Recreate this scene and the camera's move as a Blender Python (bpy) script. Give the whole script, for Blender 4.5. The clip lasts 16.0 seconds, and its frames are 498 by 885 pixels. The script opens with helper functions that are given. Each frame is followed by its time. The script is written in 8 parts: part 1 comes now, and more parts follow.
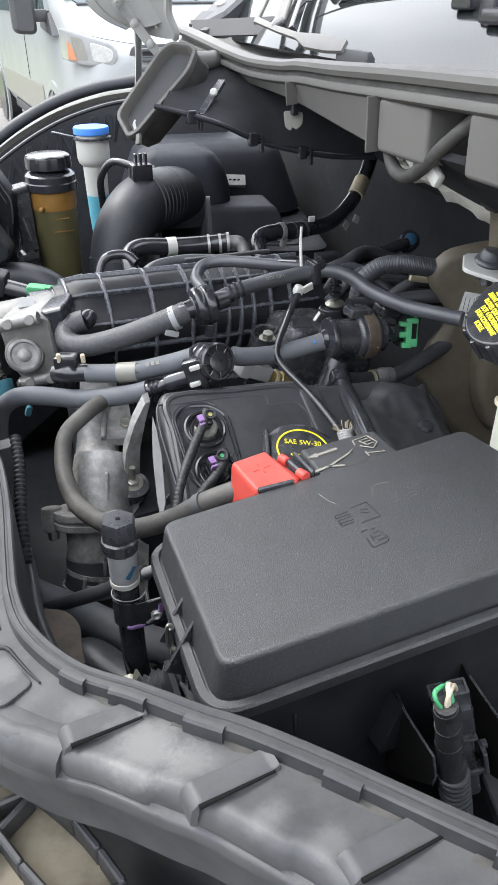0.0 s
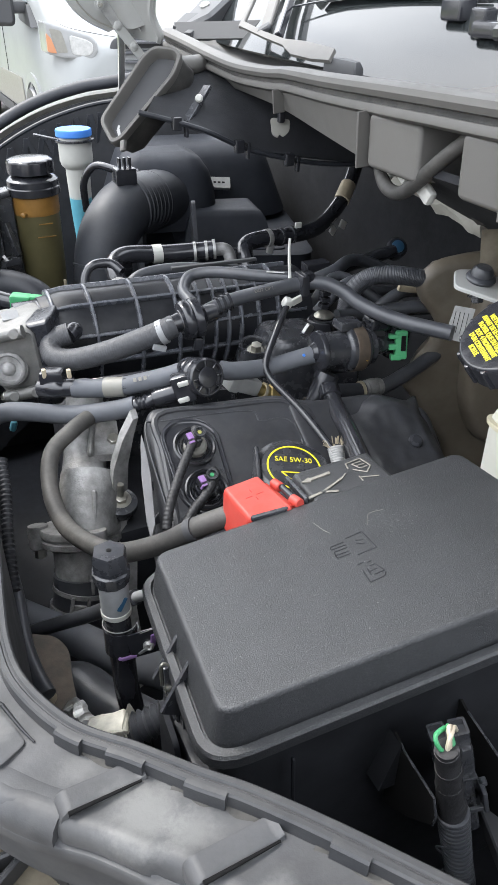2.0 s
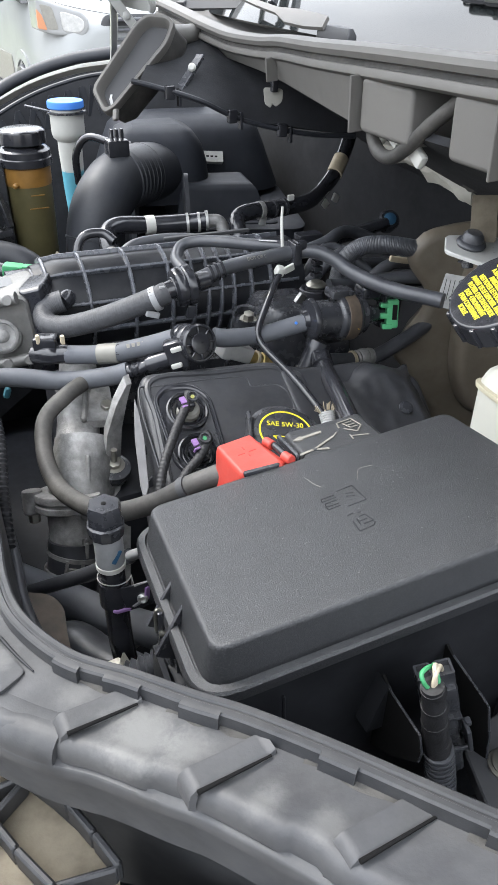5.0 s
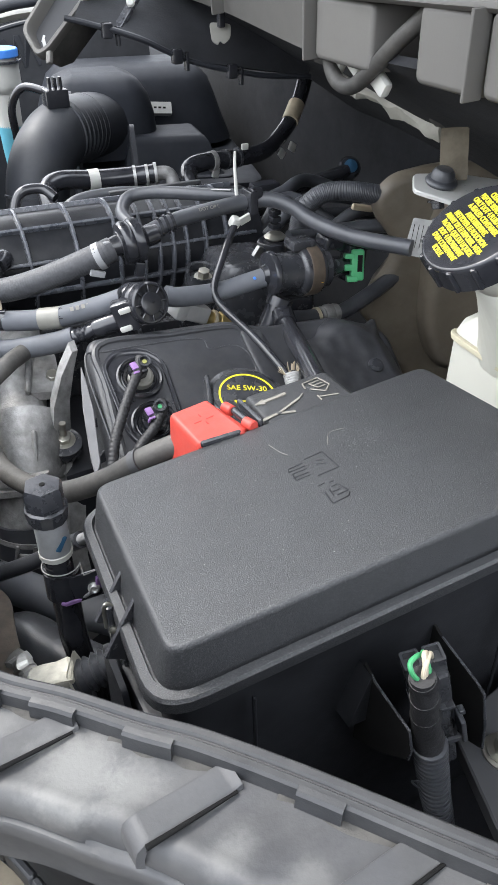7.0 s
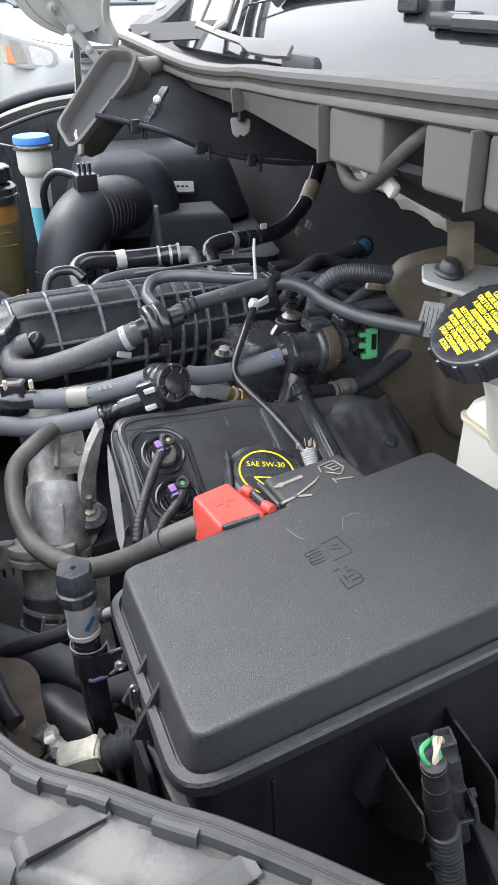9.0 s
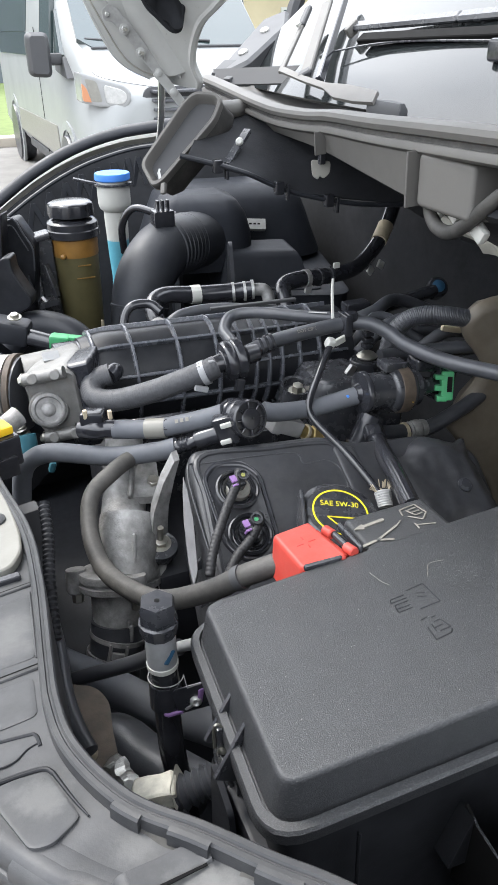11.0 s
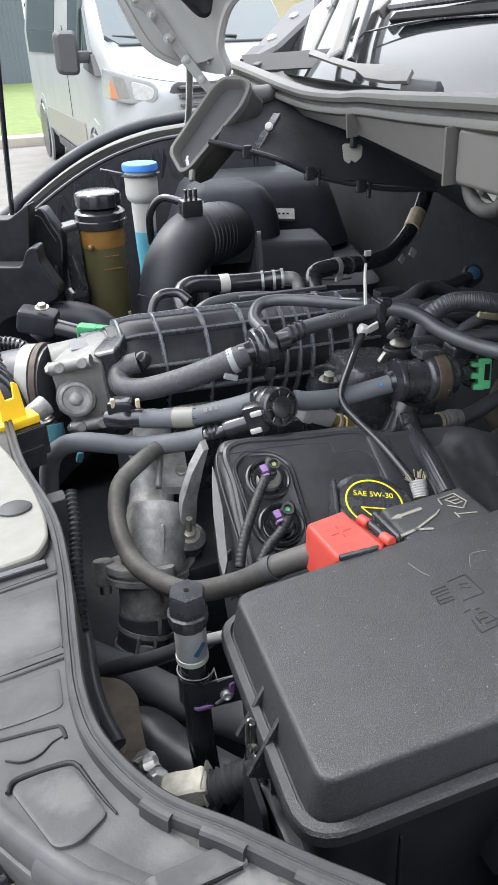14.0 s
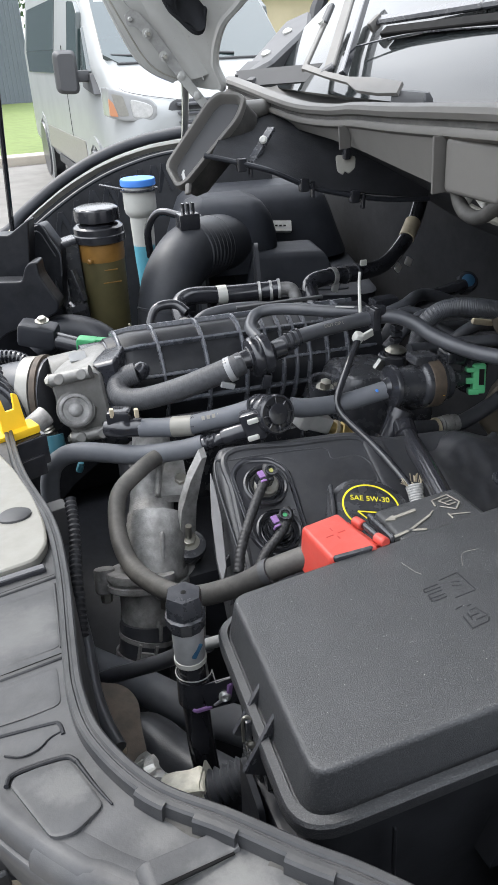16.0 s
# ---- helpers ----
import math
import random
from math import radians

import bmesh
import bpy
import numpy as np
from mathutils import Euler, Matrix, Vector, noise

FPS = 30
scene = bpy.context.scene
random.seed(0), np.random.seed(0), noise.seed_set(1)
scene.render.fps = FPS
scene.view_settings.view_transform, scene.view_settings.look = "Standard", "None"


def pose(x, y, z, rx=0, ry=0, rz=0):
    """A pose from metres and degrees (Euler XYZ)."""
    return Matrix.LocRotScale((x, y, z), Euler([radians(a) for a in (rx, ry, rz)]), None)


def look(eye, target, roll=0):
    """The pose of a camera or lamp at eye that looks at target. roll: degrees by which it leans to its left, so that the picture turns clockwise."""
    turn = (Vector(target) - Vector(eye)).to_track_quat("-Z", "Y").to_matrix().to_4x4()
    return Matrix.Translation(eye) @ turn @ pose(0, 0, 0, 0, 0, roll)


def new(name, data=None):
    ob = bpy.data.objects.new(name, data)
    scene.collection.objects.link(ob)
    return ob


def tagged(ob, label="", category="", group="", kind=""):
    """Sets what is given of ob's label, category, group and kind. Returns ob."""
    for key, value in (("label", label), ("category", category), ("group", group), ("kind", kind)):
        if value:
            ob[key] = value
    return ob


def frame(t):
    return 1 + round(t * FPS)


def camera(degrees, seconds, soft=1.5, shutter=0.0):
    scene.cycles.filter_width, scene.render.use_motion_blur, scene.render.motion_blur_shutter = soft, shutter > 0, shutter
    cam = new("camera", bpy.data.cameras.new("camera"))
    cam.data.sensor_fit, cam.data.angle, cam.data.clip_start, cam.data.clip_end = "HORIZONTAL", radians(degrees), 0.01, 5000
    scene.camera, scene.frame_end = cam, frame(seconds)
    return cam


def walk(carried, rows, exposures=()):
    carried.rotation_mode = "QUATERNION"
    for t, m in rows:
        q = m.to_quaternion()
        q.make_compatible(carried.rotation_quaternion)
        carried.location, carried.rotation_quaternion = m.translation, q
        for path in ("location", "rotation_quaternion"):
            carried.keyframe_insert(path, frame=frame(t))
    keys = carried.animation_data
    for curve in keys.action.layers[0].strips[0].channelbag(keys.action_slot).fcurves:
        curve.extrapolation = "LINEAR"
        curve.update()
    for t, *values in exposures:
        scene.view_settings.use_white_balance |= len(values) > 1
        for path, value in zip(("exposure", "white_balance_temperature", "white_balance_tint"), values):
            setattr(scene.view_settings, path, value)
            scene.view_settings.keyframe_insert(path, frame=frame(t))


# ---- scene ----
cam = camera(37.5, 16.0)
PATH = [
    (0, (0.006, 0.007, 1.556), (-0.001, 1.705, 0.499), -0.2),
    (0.5, (-0.02, 0.023, 1.569), (0.015, 1.731, 0.528), 0.2),
    (1, (-0.014, 0.026, 1.583), (0.025, 1.734, 0.543), 0.3),
    (1.5, (-0.009, 0.025, 1.578), (0.036, 1.723, 0.523), 0.4),
    (2, (0.0, 0.025, 1.57), (0.039, 1.713, 0.498), 0.3),
    (2.5, (-0.007, 0.005, 1.572), (0.029, 1.689, 0.494), 0.4),
    (3, (-0.015, -0.005, 1.572), (0.016, 1.678, 0.492), 0.7),
    (3.5, (-0.014, -0.001, 1.57), (0.022, 1.68, 0.488), 0.8),
    (3.7, (-0.011, 0.0, 1.569), (0.028, 1.682, 0.488), 0.9),
    (5.8, (0.0, 0.035, 1.542), (0.09, 1.673, 0.397), 0.4),
    (6, (-0.001, 0.046, 1.536), (0.1, 1.675, 0.381), 0.3),
    (6.5, (0.004, 0.05, 1.53), (0.135, 1.665, 0.358), 0.4),
    (7, (0.007, 0.05, 1.53), (0.153, 1.659, 0.351), 0.2),
    (7.5, (0.011, 0.045, 1.534), (0.161, 1.657, 0.36), -0.2),
    (8, (0.012, 0.045, 1.538), (0.154, 1.67, 0.381), -0.6),
    (8.5, (0.012, 0.048, 1.543), (0.138, 1.703, 0.427), -0.8),
    (9, (0.006, 0.04, 1.56), (0.108, 1.733, 0.501), -0.8),
    (9.5, (0.001, 0.033, 1.571), (0.077, 1.756, 0.559), -0.7),
    (10, (0.0, 0.032, 1.57), (0.034, 1.774, 0.588), -0.8),
    (10.2, (-0.004, 0.035, 1.569), (0.014, 1.78, 0.593), -0.7),
    (12.5, (-0.022, 0.044, 1.557), (-0.091, 1.768, 0.544), -1.2),
    (13, (-0.024, 0.046, 1.553), (-0.097, 1.766, 0.535), -1.2),
    (13.5, (-0.021, 0.05, 1.551), (-0.105, 1.772, 0.537), -1.4),
    (14, (-0.02, 0.052, 1.551), (-0.123, 1.787, 0.562), -1.8),
    (14.5, (-0.019, 0.044, 1.556), (-0.142, 1.794, 0.595), -2.1),
    (15, (-0.02, 0.045, 1.553), (-0.152, 1.8, 0.603), -2.4),
    (15.5, (-0.017, 0.044, 1.552), (-0.145, 1.797, 0.598), -2.7),
    (16, (-0.014, 0.043, 1.55), (-0.127, 1.795, 0.592), -2.8),
]
EXPOSURES = ((0.0, 0.68), (0.5, 0.74), (1.5, 0.66), (2.5, 0.62), (3.5, 0.66), (6.0, 0.78), (8.5, 0.84), (9.5, 0.66), (10.0, 0.60), (12.5, 0.64), (13.5, 0.61), (14.5, 0.51), (15.5, 0.38), (16.0, 0.36))
walk(cam, [(t, look(eye, target, roll)) for t, eye, target, roll in PATH], EXPOSURES)

# ---- world, sun, exposure ----
wd = bpy.data.worlds.new("overcast")
scene.world = wd
wd.use_nodes = True
wn, wl = wd.node_tree.nodes, wd.node_tree.links
bg = wn["Background"]
sky = wn.new("ShaderNodeTexSky")
sky.sky_type, sky.sun_disc, sky.sun_elevation, sky.sun_rotation = "NISHITA", False, radians(53), radians(306)
sky.dust_density, sky.air_density = 3.0, 1.0
grey = wn.new("ShaderNodeHueSaturation")
grey.inputs["Saturation"].default_value = 0.25
wl.new(sky.outputs[0], grey.inputs["Color"])
clouds = wn.new("ShaderNodeTexNoise")
clouds.inputs["Scale"].default_value, clouds.inputs["Detail"].default_value = 2.2, 5.0
cr = wn.new("ShaderNodeValToRGB")
cr.color_ramp.elements[0].position, cr.color_ramp.elements[0].color = 0.35, (0.55, 0.58, 0.63, 1)
cr.color_ramp.elements[1].position, cr.color_ramp.elements[1].color = 0.65, (1, 1, 1, 1)
wl.new(clouds.outputs["Fac"], cr.inputs["Fac"])
cloud_light = wn.new("ShaderNodeMix")
cloud_light.data_type, cloud_light.blend_type = "RGBA", "ADD"
cloud_light.inputs["Factor"].default_value = 1.0
lift = wn.new("ShaderNodeMix")
lift.data_type, lift.blend_type = "RGBA", "MULTIPLY"
lift.inputs["Factor"].default_value = 1.0
lift.inputs["A"].default_value = (22.5, 23.3, 24.6, 1)
# an overcast sky is three times brighter overhead than at the horizon
place = wn.new("ShaderNodeTexCoord")
height = wn.new("ShaderNodeSeparateXYZ")
wl.new(place.outputs["Generated"], height.inputs[0])
dome = wn.new("ShaderNodeMapRange")
dome.inputs["From Min"].default_value, dome.inputs["From Max"].default_value = 0.0, 1.0
dome.inputs["To Min"].default_value, dome.inputs["To Max"].default_value = 0.26, 1.06
wl.new(height.outputs["Z"], dome.inputs["Value"])
veil = wn.new("ShaderNodeMix")
veil.data_type, veil.blend_type = "RGBA", "MULTIPLY"
veil.inputs["Factor"].default_value = 1.0
wl.new(cr.outputs["Color"], veil.inputs["A"])
wl.new(dome.outputs[0], veil.inputs["B"])
wl.new(veil.outputs["Result"], lift.inputs["B"])
wl.new(grey.outputs["Color"], cloud_light.inputs["A"])
wl.new(lift.outputs["Result"], cloud_light.inputs["B"])
wl.new(cloud_light.outputs["Result"], bg.inputs["Color"])
bg.inputs["Strength"].default_value = 0.15
sun = new("sun", bpy.data.lights.new("sun", "SUN"))
sun.data.energy, sun.data.angle, sun.data.color = 1.6, radians(12), (1.0, 0.96, 0.9)
sun.matrix_world = look((0, 0, 6), (3.6, -2.6, 0))

# ---- helpers: the car's own axes are x to its rear, y to its far side, z up ----
CAR = Matrix.Rotation(math.atan2(0.4, 0.917), 4, "Z")


def mat(name, base, rough=0.5, metal=0.0, vary=0.25, scale=35.0, bump=0.15, grain=900.0, dust=0.0, dust_col=(0.32, 0.30, 0.27), dust_scale=22.0,
        spec=0.5, bdist=0.0006, trans=0.0, ior=1.45, coat=0.0, edge=(0.42, 0.72)):
    m = bpy.data.materials.new(name)
    m.use_nodes = True
    n, l = m.node_tree.nodes, m.node_tree.links
    b = n["Principled BSDF"]
    b.inputs["Metallic"].default_value = metal
    b.inputs["Specular IOR Level"].default_value = spec
    b.inputs["Transmission Weight"].default_value = trans
    b.inputs["IOR"].default_value = ior
    b.inputs["Coat Weight"].default_value = coat
    tc = n.new("ShaderNodeTexCoord")

    def noise_node(s, detail, rough_=0.6):
        t = n.new("ShaderNodeTexNoise")
        t.inputs["Scale"].default_value, t.inputs["Detail"].default_value, t.inputs["Roughness"].default_value = s, detail, rough_
        l.new(tc.outputs["Object"], t.inputs["Vector"])
        return t.outputs["Fac"]

    def ramp(src, a, b_, ca, cb):
        r = n.new("ShaderNodeValToRGB")
        r.color_ramp.elements[0].position, r.color_ramp.elements[1].position = a, b_
        r.color_ramp.elements[0].color, r.color_ramp.elements[1].color = (*ca, 1), (*cb, 1)
        l.new(src, r.inputs["Fac"])
        return r.outputs["Color"]

    def mix(fac, a, b_):
        x = n.new("ShaderNodeMix")
        x.data_type = "RGBA"
        for s, v in (("Factor", fac), ("A", a), ("B", b_)):
            if isinstance(v, float):
                x.inputs[s].default_value = v
            else:
                l.new(v, x.inputs[s])
        return x.outputs["Result"]

    lo = tuple(c * (1 - vary) for c in base)
    hi = tuple(min(1, c * (1 + vary)) for c in base)
    col = ramp(noise_node(scale, 5), 0.3, 0.7, lo, hi)
    fine = noise_node(grain, 3)
    if dust > 0:
        d1 = ramp(noise_node(dust_scale, 6, 0.7), edge[0], edge[1], (0, 0, 0), (dust,) * 3)
        bw = n.new("ShaderNodeRGBToBW")
        l.new(d1, bw.inputs[0])
        dc = n.new("ShaderNodeRGB")
        dc.outputs[0].default_value = (*dust_col, 1)
        col = mix(bw.outputs[0], col, dc.outputs[0])
    l.new(col, b.inputs["Base Color"])
    rr = n.new("ShaderNodeMapRange")
    rr.inputs["To Min"].default_value, rr.inputs["To Max"].default_value = max(0, rough - 0.1), min(1, rough + 0.12)
    l.new(noise_node(scale * 2.3, 4), rr.inputs["Value"])
    l.new(rr.outputs[0], b.inputs["Roughness"])
    if bump > 0:
        bp = n.new("ShaderNodeBump")
        bp.inputs["Strength"].default_value, bp.inputs["Distance"].default_value = bump, bdist
        l.new(fine, bp.inputs["Height"])
        l.new(bp.outputs["Normal"], b.inputs["Normal"])
    return m


# the lid's dust flecks paint the sparkle of its grain into the colour
M_lid = mat("textured_black_plastic", (0.0265, 0.0278, 0.0305), 0.37, vary=0.15, scale=25, bump=0.54, grain=1750, bdist=0.0007, spec=0.62, dust=0.55, dust_col=(0.125, 0.127, 0.13), dust_scale=1250, edge=(0.50, 0.66))
M_black = mat("black_plastic", (0.032, 0.0338, 0.0395), 0.25, vary=0.25, bump=0.15, dust=0.14, dust_col=(0.16, 0.155, 0.145), dust_scale=70, spec=0.8)
M_gloss = mat("smooth_black_plastic", (0.021, 0.0220, 0.0265), 0.17, vary=0.2, bump=0.06, dust=0.06, dust_col=(0.14, 0.135, 0.13), dust_scale=80, spec=0.8)
M_rail = mat("weathered_grey_plastic", (0.0235, 0.0245, 0.0270), 0.45, vary=0.25, scale=22, bump=0.12, dust=0.17, dust_col=(0.15, 0.146, 0.138), dust_scale=40)
M_raildust = mat("dusty_grey_plastic", (0.040, 0.041, 0.044), 0.5, vary=0.35, scale=30, bump=0.1, dust=0.30, dust_col=(0.125, 0.123, 0.118), dust_scale=38, spec=0.4, edge=(0.36, 0.72))
# black taken darker for parts that get little light: shade in the colour
M_deep = mat("shade_dulled_black_plastic", (0.0165, 0.0174, 0.0200), 0.5, vary=0.3, scale=40, bump=0.2, spec=0.28)
M_raildirt = mat("dried_mud_on_plastic", (0.046, 0.044, 0.040), 0.8, vary=0.45, scale=120, bump=0.4, grain=500, dust=0.7, dust_col=(0.045, 0.043, 0.040), dust_scale=60)
M_box = mat("matt_black_box", (0.0195, 0.0212, 0.0260), 0.44, vary=0.25, scale=20, bump=0.2, dust=0.04, dust_col=(0.08, 0.078, 0.075), spec=0.4)
M_satin = mat("satin_black_moulding", (0.0225, 0.0240, 0.0300), 0.27, vary=0.3, scale=50, bump=0.15, dust=0.1, dust_col=(0.10, 0.098, 0.092), dust_scale=90)
M_cover = mat("dusty_black_cover", (0.0315, 0.0328, 0.0370), 0.38, vary=0.25, scale=30, bump=0.25, grain=1500, dust=0.16, dust_col=(0.10, 0.097, 0.09), dust_scale=110)
# dark shell and paler ribs: shadow and highlight, with some edge wear, in the colour
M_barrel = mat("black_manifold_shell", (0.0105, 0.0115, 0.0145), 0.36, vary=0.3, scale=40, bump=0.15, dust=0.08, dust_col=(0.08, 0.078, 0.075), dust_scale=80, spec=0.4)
M_rib = mat("black_ribs_painted_lit", (0.068, 0.073, 0.086), 0.26, vary=0.2, bump=0.1, dust=0.2, dust_col=(0.13, 0.128, 0.125), dust_scale=90, spec=0.7)
M_air = mat("satin_black_airbox", (0.0200, 0.0225, 0.0285), 0.6, vary=0.2, scale=20, bump=0.2, spec=0.2, dust=0.1, dust_col=(0.07, 0.07, 0.07), dust_scale=30)
M_wrap = mat("yellowed_white_wrap", (0.56, 0.54, 0.46), 0.5, vary=0.2, scale=120, bump=0.6, grain=220, dust=0.4, dust_col=(0.20, 0.18, 0.14), dust_scale=110)
M_tape = mat("cloth_tape", (0.021, 0.021, 0.0225), 0.5, vary=0.4, scale=120, bump=0.6, grain=600)
M_duct = mat("dull_rubber_duct", (0.026, 0.0285, 0.0345), 0.52, vary=0.25, scale=18, bump=0.2, dust=0.15, dust_col=(0.10, 0.098, 0.092), dust_scale=30)
M_redmark = mat("red_moulded_mark", (0.30, 0.02, 0.015), 0.5, vary=0.1, bump=0.0)
M_rubber = mat("black_rubber", (0.047, 0.0497, 0.0570), 0.33, vary=0.25, bump=0.2, dust=0.12, dust_col=(0.14, 0.135, 0.125), dust_scale=60, spec=0.6)
M_weave = mat("woven_rubber_hose", (0.050, 0.0515, 0.056), 0.5, vary=0.2, scale=200, bump=0.5, grain=700)
M_hose = mat("grey_rubber_hose", (0.103, 0.109, 0.122), 0.58, vary=0.16, spec=0.32, bump=0.1, dust=0.12, dust_col=(0.14, 0.14, 0.14), dust_scale=60)
M_oldhose = mat("faded_black_hose", (0.036, 0.035, 0.0335), 0.6, vary=0.2, bump=0.2, dust=0.2)
M_band = mat("pale_clamp_steel", (0.27, 0.265, 0.245), 0.42, metal=0.2, vary=0.15, scale=60, bump=0.1, dust=0.2, dust_col=(0.25, 0.22, 0.17), dust_scale=60)
M_alu = mat("cast_aluminium", (0.205, 0.203, 0.196), 0.5, metal=0.5, vary=0.2, scale=60, bump=0.5, grain=600, dust=0.25, dust_col=(0.14, 0.135, 0.12), dust_scale=40)
M_alu_dull = mat("dull_cast_aluminium", (0.265, 0.262, 0.257), 0.55, metal=0.25, vary=0.45, scale=60, bump=0.7, grain=500, dust=0.3, dust_col=(0.10, 0.097, 0.092), dust_scale=40)
M_brass = mat("dull_brass", (0.36, 0.27, 0.11), 0.38, metal=0.7, vary=0.25, bump=0.1)
M_steel = mat("galvanised_steel", (0.44, 0.44, 0.43), 0.45, metal=0.55, vary=0.15, bump=0.15)
M_zinc = mat("zinc_bolt", (0.36, 0.35, 0.31), 0.38, metal=0.9, vary=0.2, bump=0.1)
M_red = mat("red_plastic", (0.46, 0.052, 0.038), 0.4, vary=0.12, bump=0.1, dust=0.08, dust_scale=60)
M_yellow = mat("yellow_plastic", (0.85, 0.52, 0.02), 0.45, vary=0.06, bump=0.05)
M_print = mat("yellow_print", (0.8, 0.7, 0.03), 0.5, vary=0.06, bump=0.0)
M_green = mat("green_plastic", (0.055, 0.30, 0.125), 0.4, vary=0.1, bump=0.05)
M_olive = mat("olive_seal", (0.30, 0.30, 0.09), 0.5, vary=0.1, bump=0.05)
M_purple = mat("violet_plastic", (0.27, 0.15, 0.36), 0.45, vary=0.1, bump=0.05)
M_white = mat("white_plastic", (0.46, 0.46, 0.43), 0.45, vary=0.06, bump=0.05)
M_cream = mat("cream_plastic", (0.205, 0.20, 0.178), 0.45, vary=0.08, bump=0.08, dust=0.25, dust_col=(0.13, 0.124, 0.105), dust_scale=40)
M_cowl = mat("grey_cowl_plastic", (0.118, 0.114, 0.107), 0.55, vary=0.18, scale=12, bump=0.12, dust=0.4, dust_col=(0.062, 0.057, 0.049), dust_scale=12)
M_booster = mat("brown_black_paint", (0.122, 0.103, 0.077), 0.45, vary=0.2, scale=14, bump=0.1, dust=0.15)
M_amber = mat("amber_reservoir", (0.23, 0.12, 0.03), 0.35, vary=0.2, bump=0.05)
M_fluid = mat("fluid_in_dark_reservoir", (0.085, 0.075, 0.035), 0.35, vary=0.15, bump=0.05)
M_blue = mat("blue_fluid", (0.10, 0.33, 0.42), 0.4, vary=0.1, bump=0.05)
M_bluecap = mat("blue_cap", (0.06, 0.22, 0.66), 0.4, vary=0.06, bump=0.03)
M_dusty = mat("dusty_plastic", (0.135, 0.115, 0.082), 0.7, vary=0.4, scale=30, bump=0.2, dust=0.5, dust_col=(0.20, 0.18, 0.14), dust_scale=30)
M_paint = mat("white_car_paint", (0.43, 0.432, 0.415), 0.3, vary=0.04, bump=0.0, coat=0.4)
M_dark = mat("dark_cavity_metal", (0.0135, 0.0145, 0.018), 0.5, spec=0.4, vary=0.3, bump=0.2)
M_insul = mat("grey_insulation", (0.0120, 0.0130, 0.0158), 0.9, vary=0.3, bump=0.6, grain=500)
M_foil = mat("crinkled_foil", (0.42, 0.42, 0.40), 0.35, metal=0.8, vary=0.15, bump=1.0, grain=160)
M_label = mat("paper_label", (0.36, 0.36, 0.35), 0.6, vary=0.15, scale=120, bump=0.05)
M_tan = mat("tan_tape", (0.42, 0.36, 0.26), 0.6, vary=0.15, bump=0.1)
# black for print, gaps and painted shade in creases and hollows
M_ink_shade = mat("ink_and_shade_black", (0.008, 0.008, 0.008), 0.8, vary=0.1, bump=0.0, spec=0.1)
M_strip = mat("pale_reflecting_strip", (0.17, 0.17, 0.175), 0.45, vary=0.2, bump=0.2)
M_seal = mat("old_sealant", (0.34, 0.33, 0.29), 0.7, vary=0.2, bump=0.4, grain=300)
M_res = mat("reservoir_poly", (0.52, 0.515, 0.455), 0.4, vary=0.05, scale=8, bump=0.05)
M_seam = mat("yellowed_poly_seam", (0.50, 0.46, 0.34), 0.4, vary=0.08, scale=30, bump=0.05)
M_wire = mat("cream_wire", (0.50, 0.44, 0.34), 0.4, vary=0.05, bump=0.0)
M_worn = mat("worn_moulding_mark", (0.20, 0.19, 0.165), 0.5, vary=0.15, bump=0.1)
M_scuff = mat("scuffed_plastic", (0.105, 0.106, 0.107), 0.6, vary=0.2, bump=0.1)
M_grey = mat("grey_printed_sleeve", (0.26, 0.265, 0.27), 0.4, vary=0.2, scale=60, bump=0.1)
M_pen = mat("blue_pen_mark", (0.02, 0.07, 0.13), 0.5, vary=0.1, bump=0.0)
M_teal = mat("teal_plastic", (0.03, 0.12, 0.155), 0.45, vary=0.1, bump=0.05)
M_rust = mat("brown_rubber_flap", (0.075, 0.056, 0.040), 0.6, vary=0.5, scale=60, bump=0.2, dust=0.3, dust_col=(0.06, 0.058, 0.055))
M_glass = mat("windscreen_glass", (0.02, 0.023, 0.024), 0.02, vary=0.02, bump=0.0, ior=1.5, spec=0.44)
M_asphalt = mat("asphalt", (0.17, 0.163, 0.152), 0.9, vary=0.15, scale=3, bump=0.6, grain=120)
M_concrete = mat("concrete", (0.42, 0.38, 0.32), 0.85, vary=0.1, scale=4, bump=0.4, grain=60)
M_grass = mat("grass", (0.115, 0.155, 0.045), 0.9, vary=0.15, scale=6, bump=0.3, grain=90)
M_leaf = mat("foliage", (0.05, 0.10, 0.03), 0.8, vary=0.4, scale=6, bump=0.2)
M_cladding = mat("grey_cladding", (0.13, 0.15, 0.17), 0.5, vary=0.06, scale=1, bump=0.05, grain=30)
M_sand = mat("tan_render", (0.45, 0.38, 0.27), 0.8, vary=0.08, scale=1, bump=0.1, grain=30)
M_trim = mat("van_grey_trim", (0.048, 0.049, 0.052), 0.55, vary=0.1, scale=3, bump=0.05, grain=200)
M_van = mat("van_white_paint", (0.245, 0.254, 0.252), 0.4, vary=0.03, scale=1, bump=0.0, coat=0.1)
M_lens = mat("headlamp_lens", (0.26, 0.265, 0.265), 0.2, vary=0.1, scale=5, bump=0.0, coat=0.3)
M_orange = mat("orange_lens", (0.42, 0.19, 0.10), 0.3, vary=0.05, scale=9, bump=0.0)
M_vanglass = mat("van_glass", (0.03, 0.045, 0.045), 0.05, vary=0.1, scale=1, bump=0.0, ior=1.6, spec=0.8)


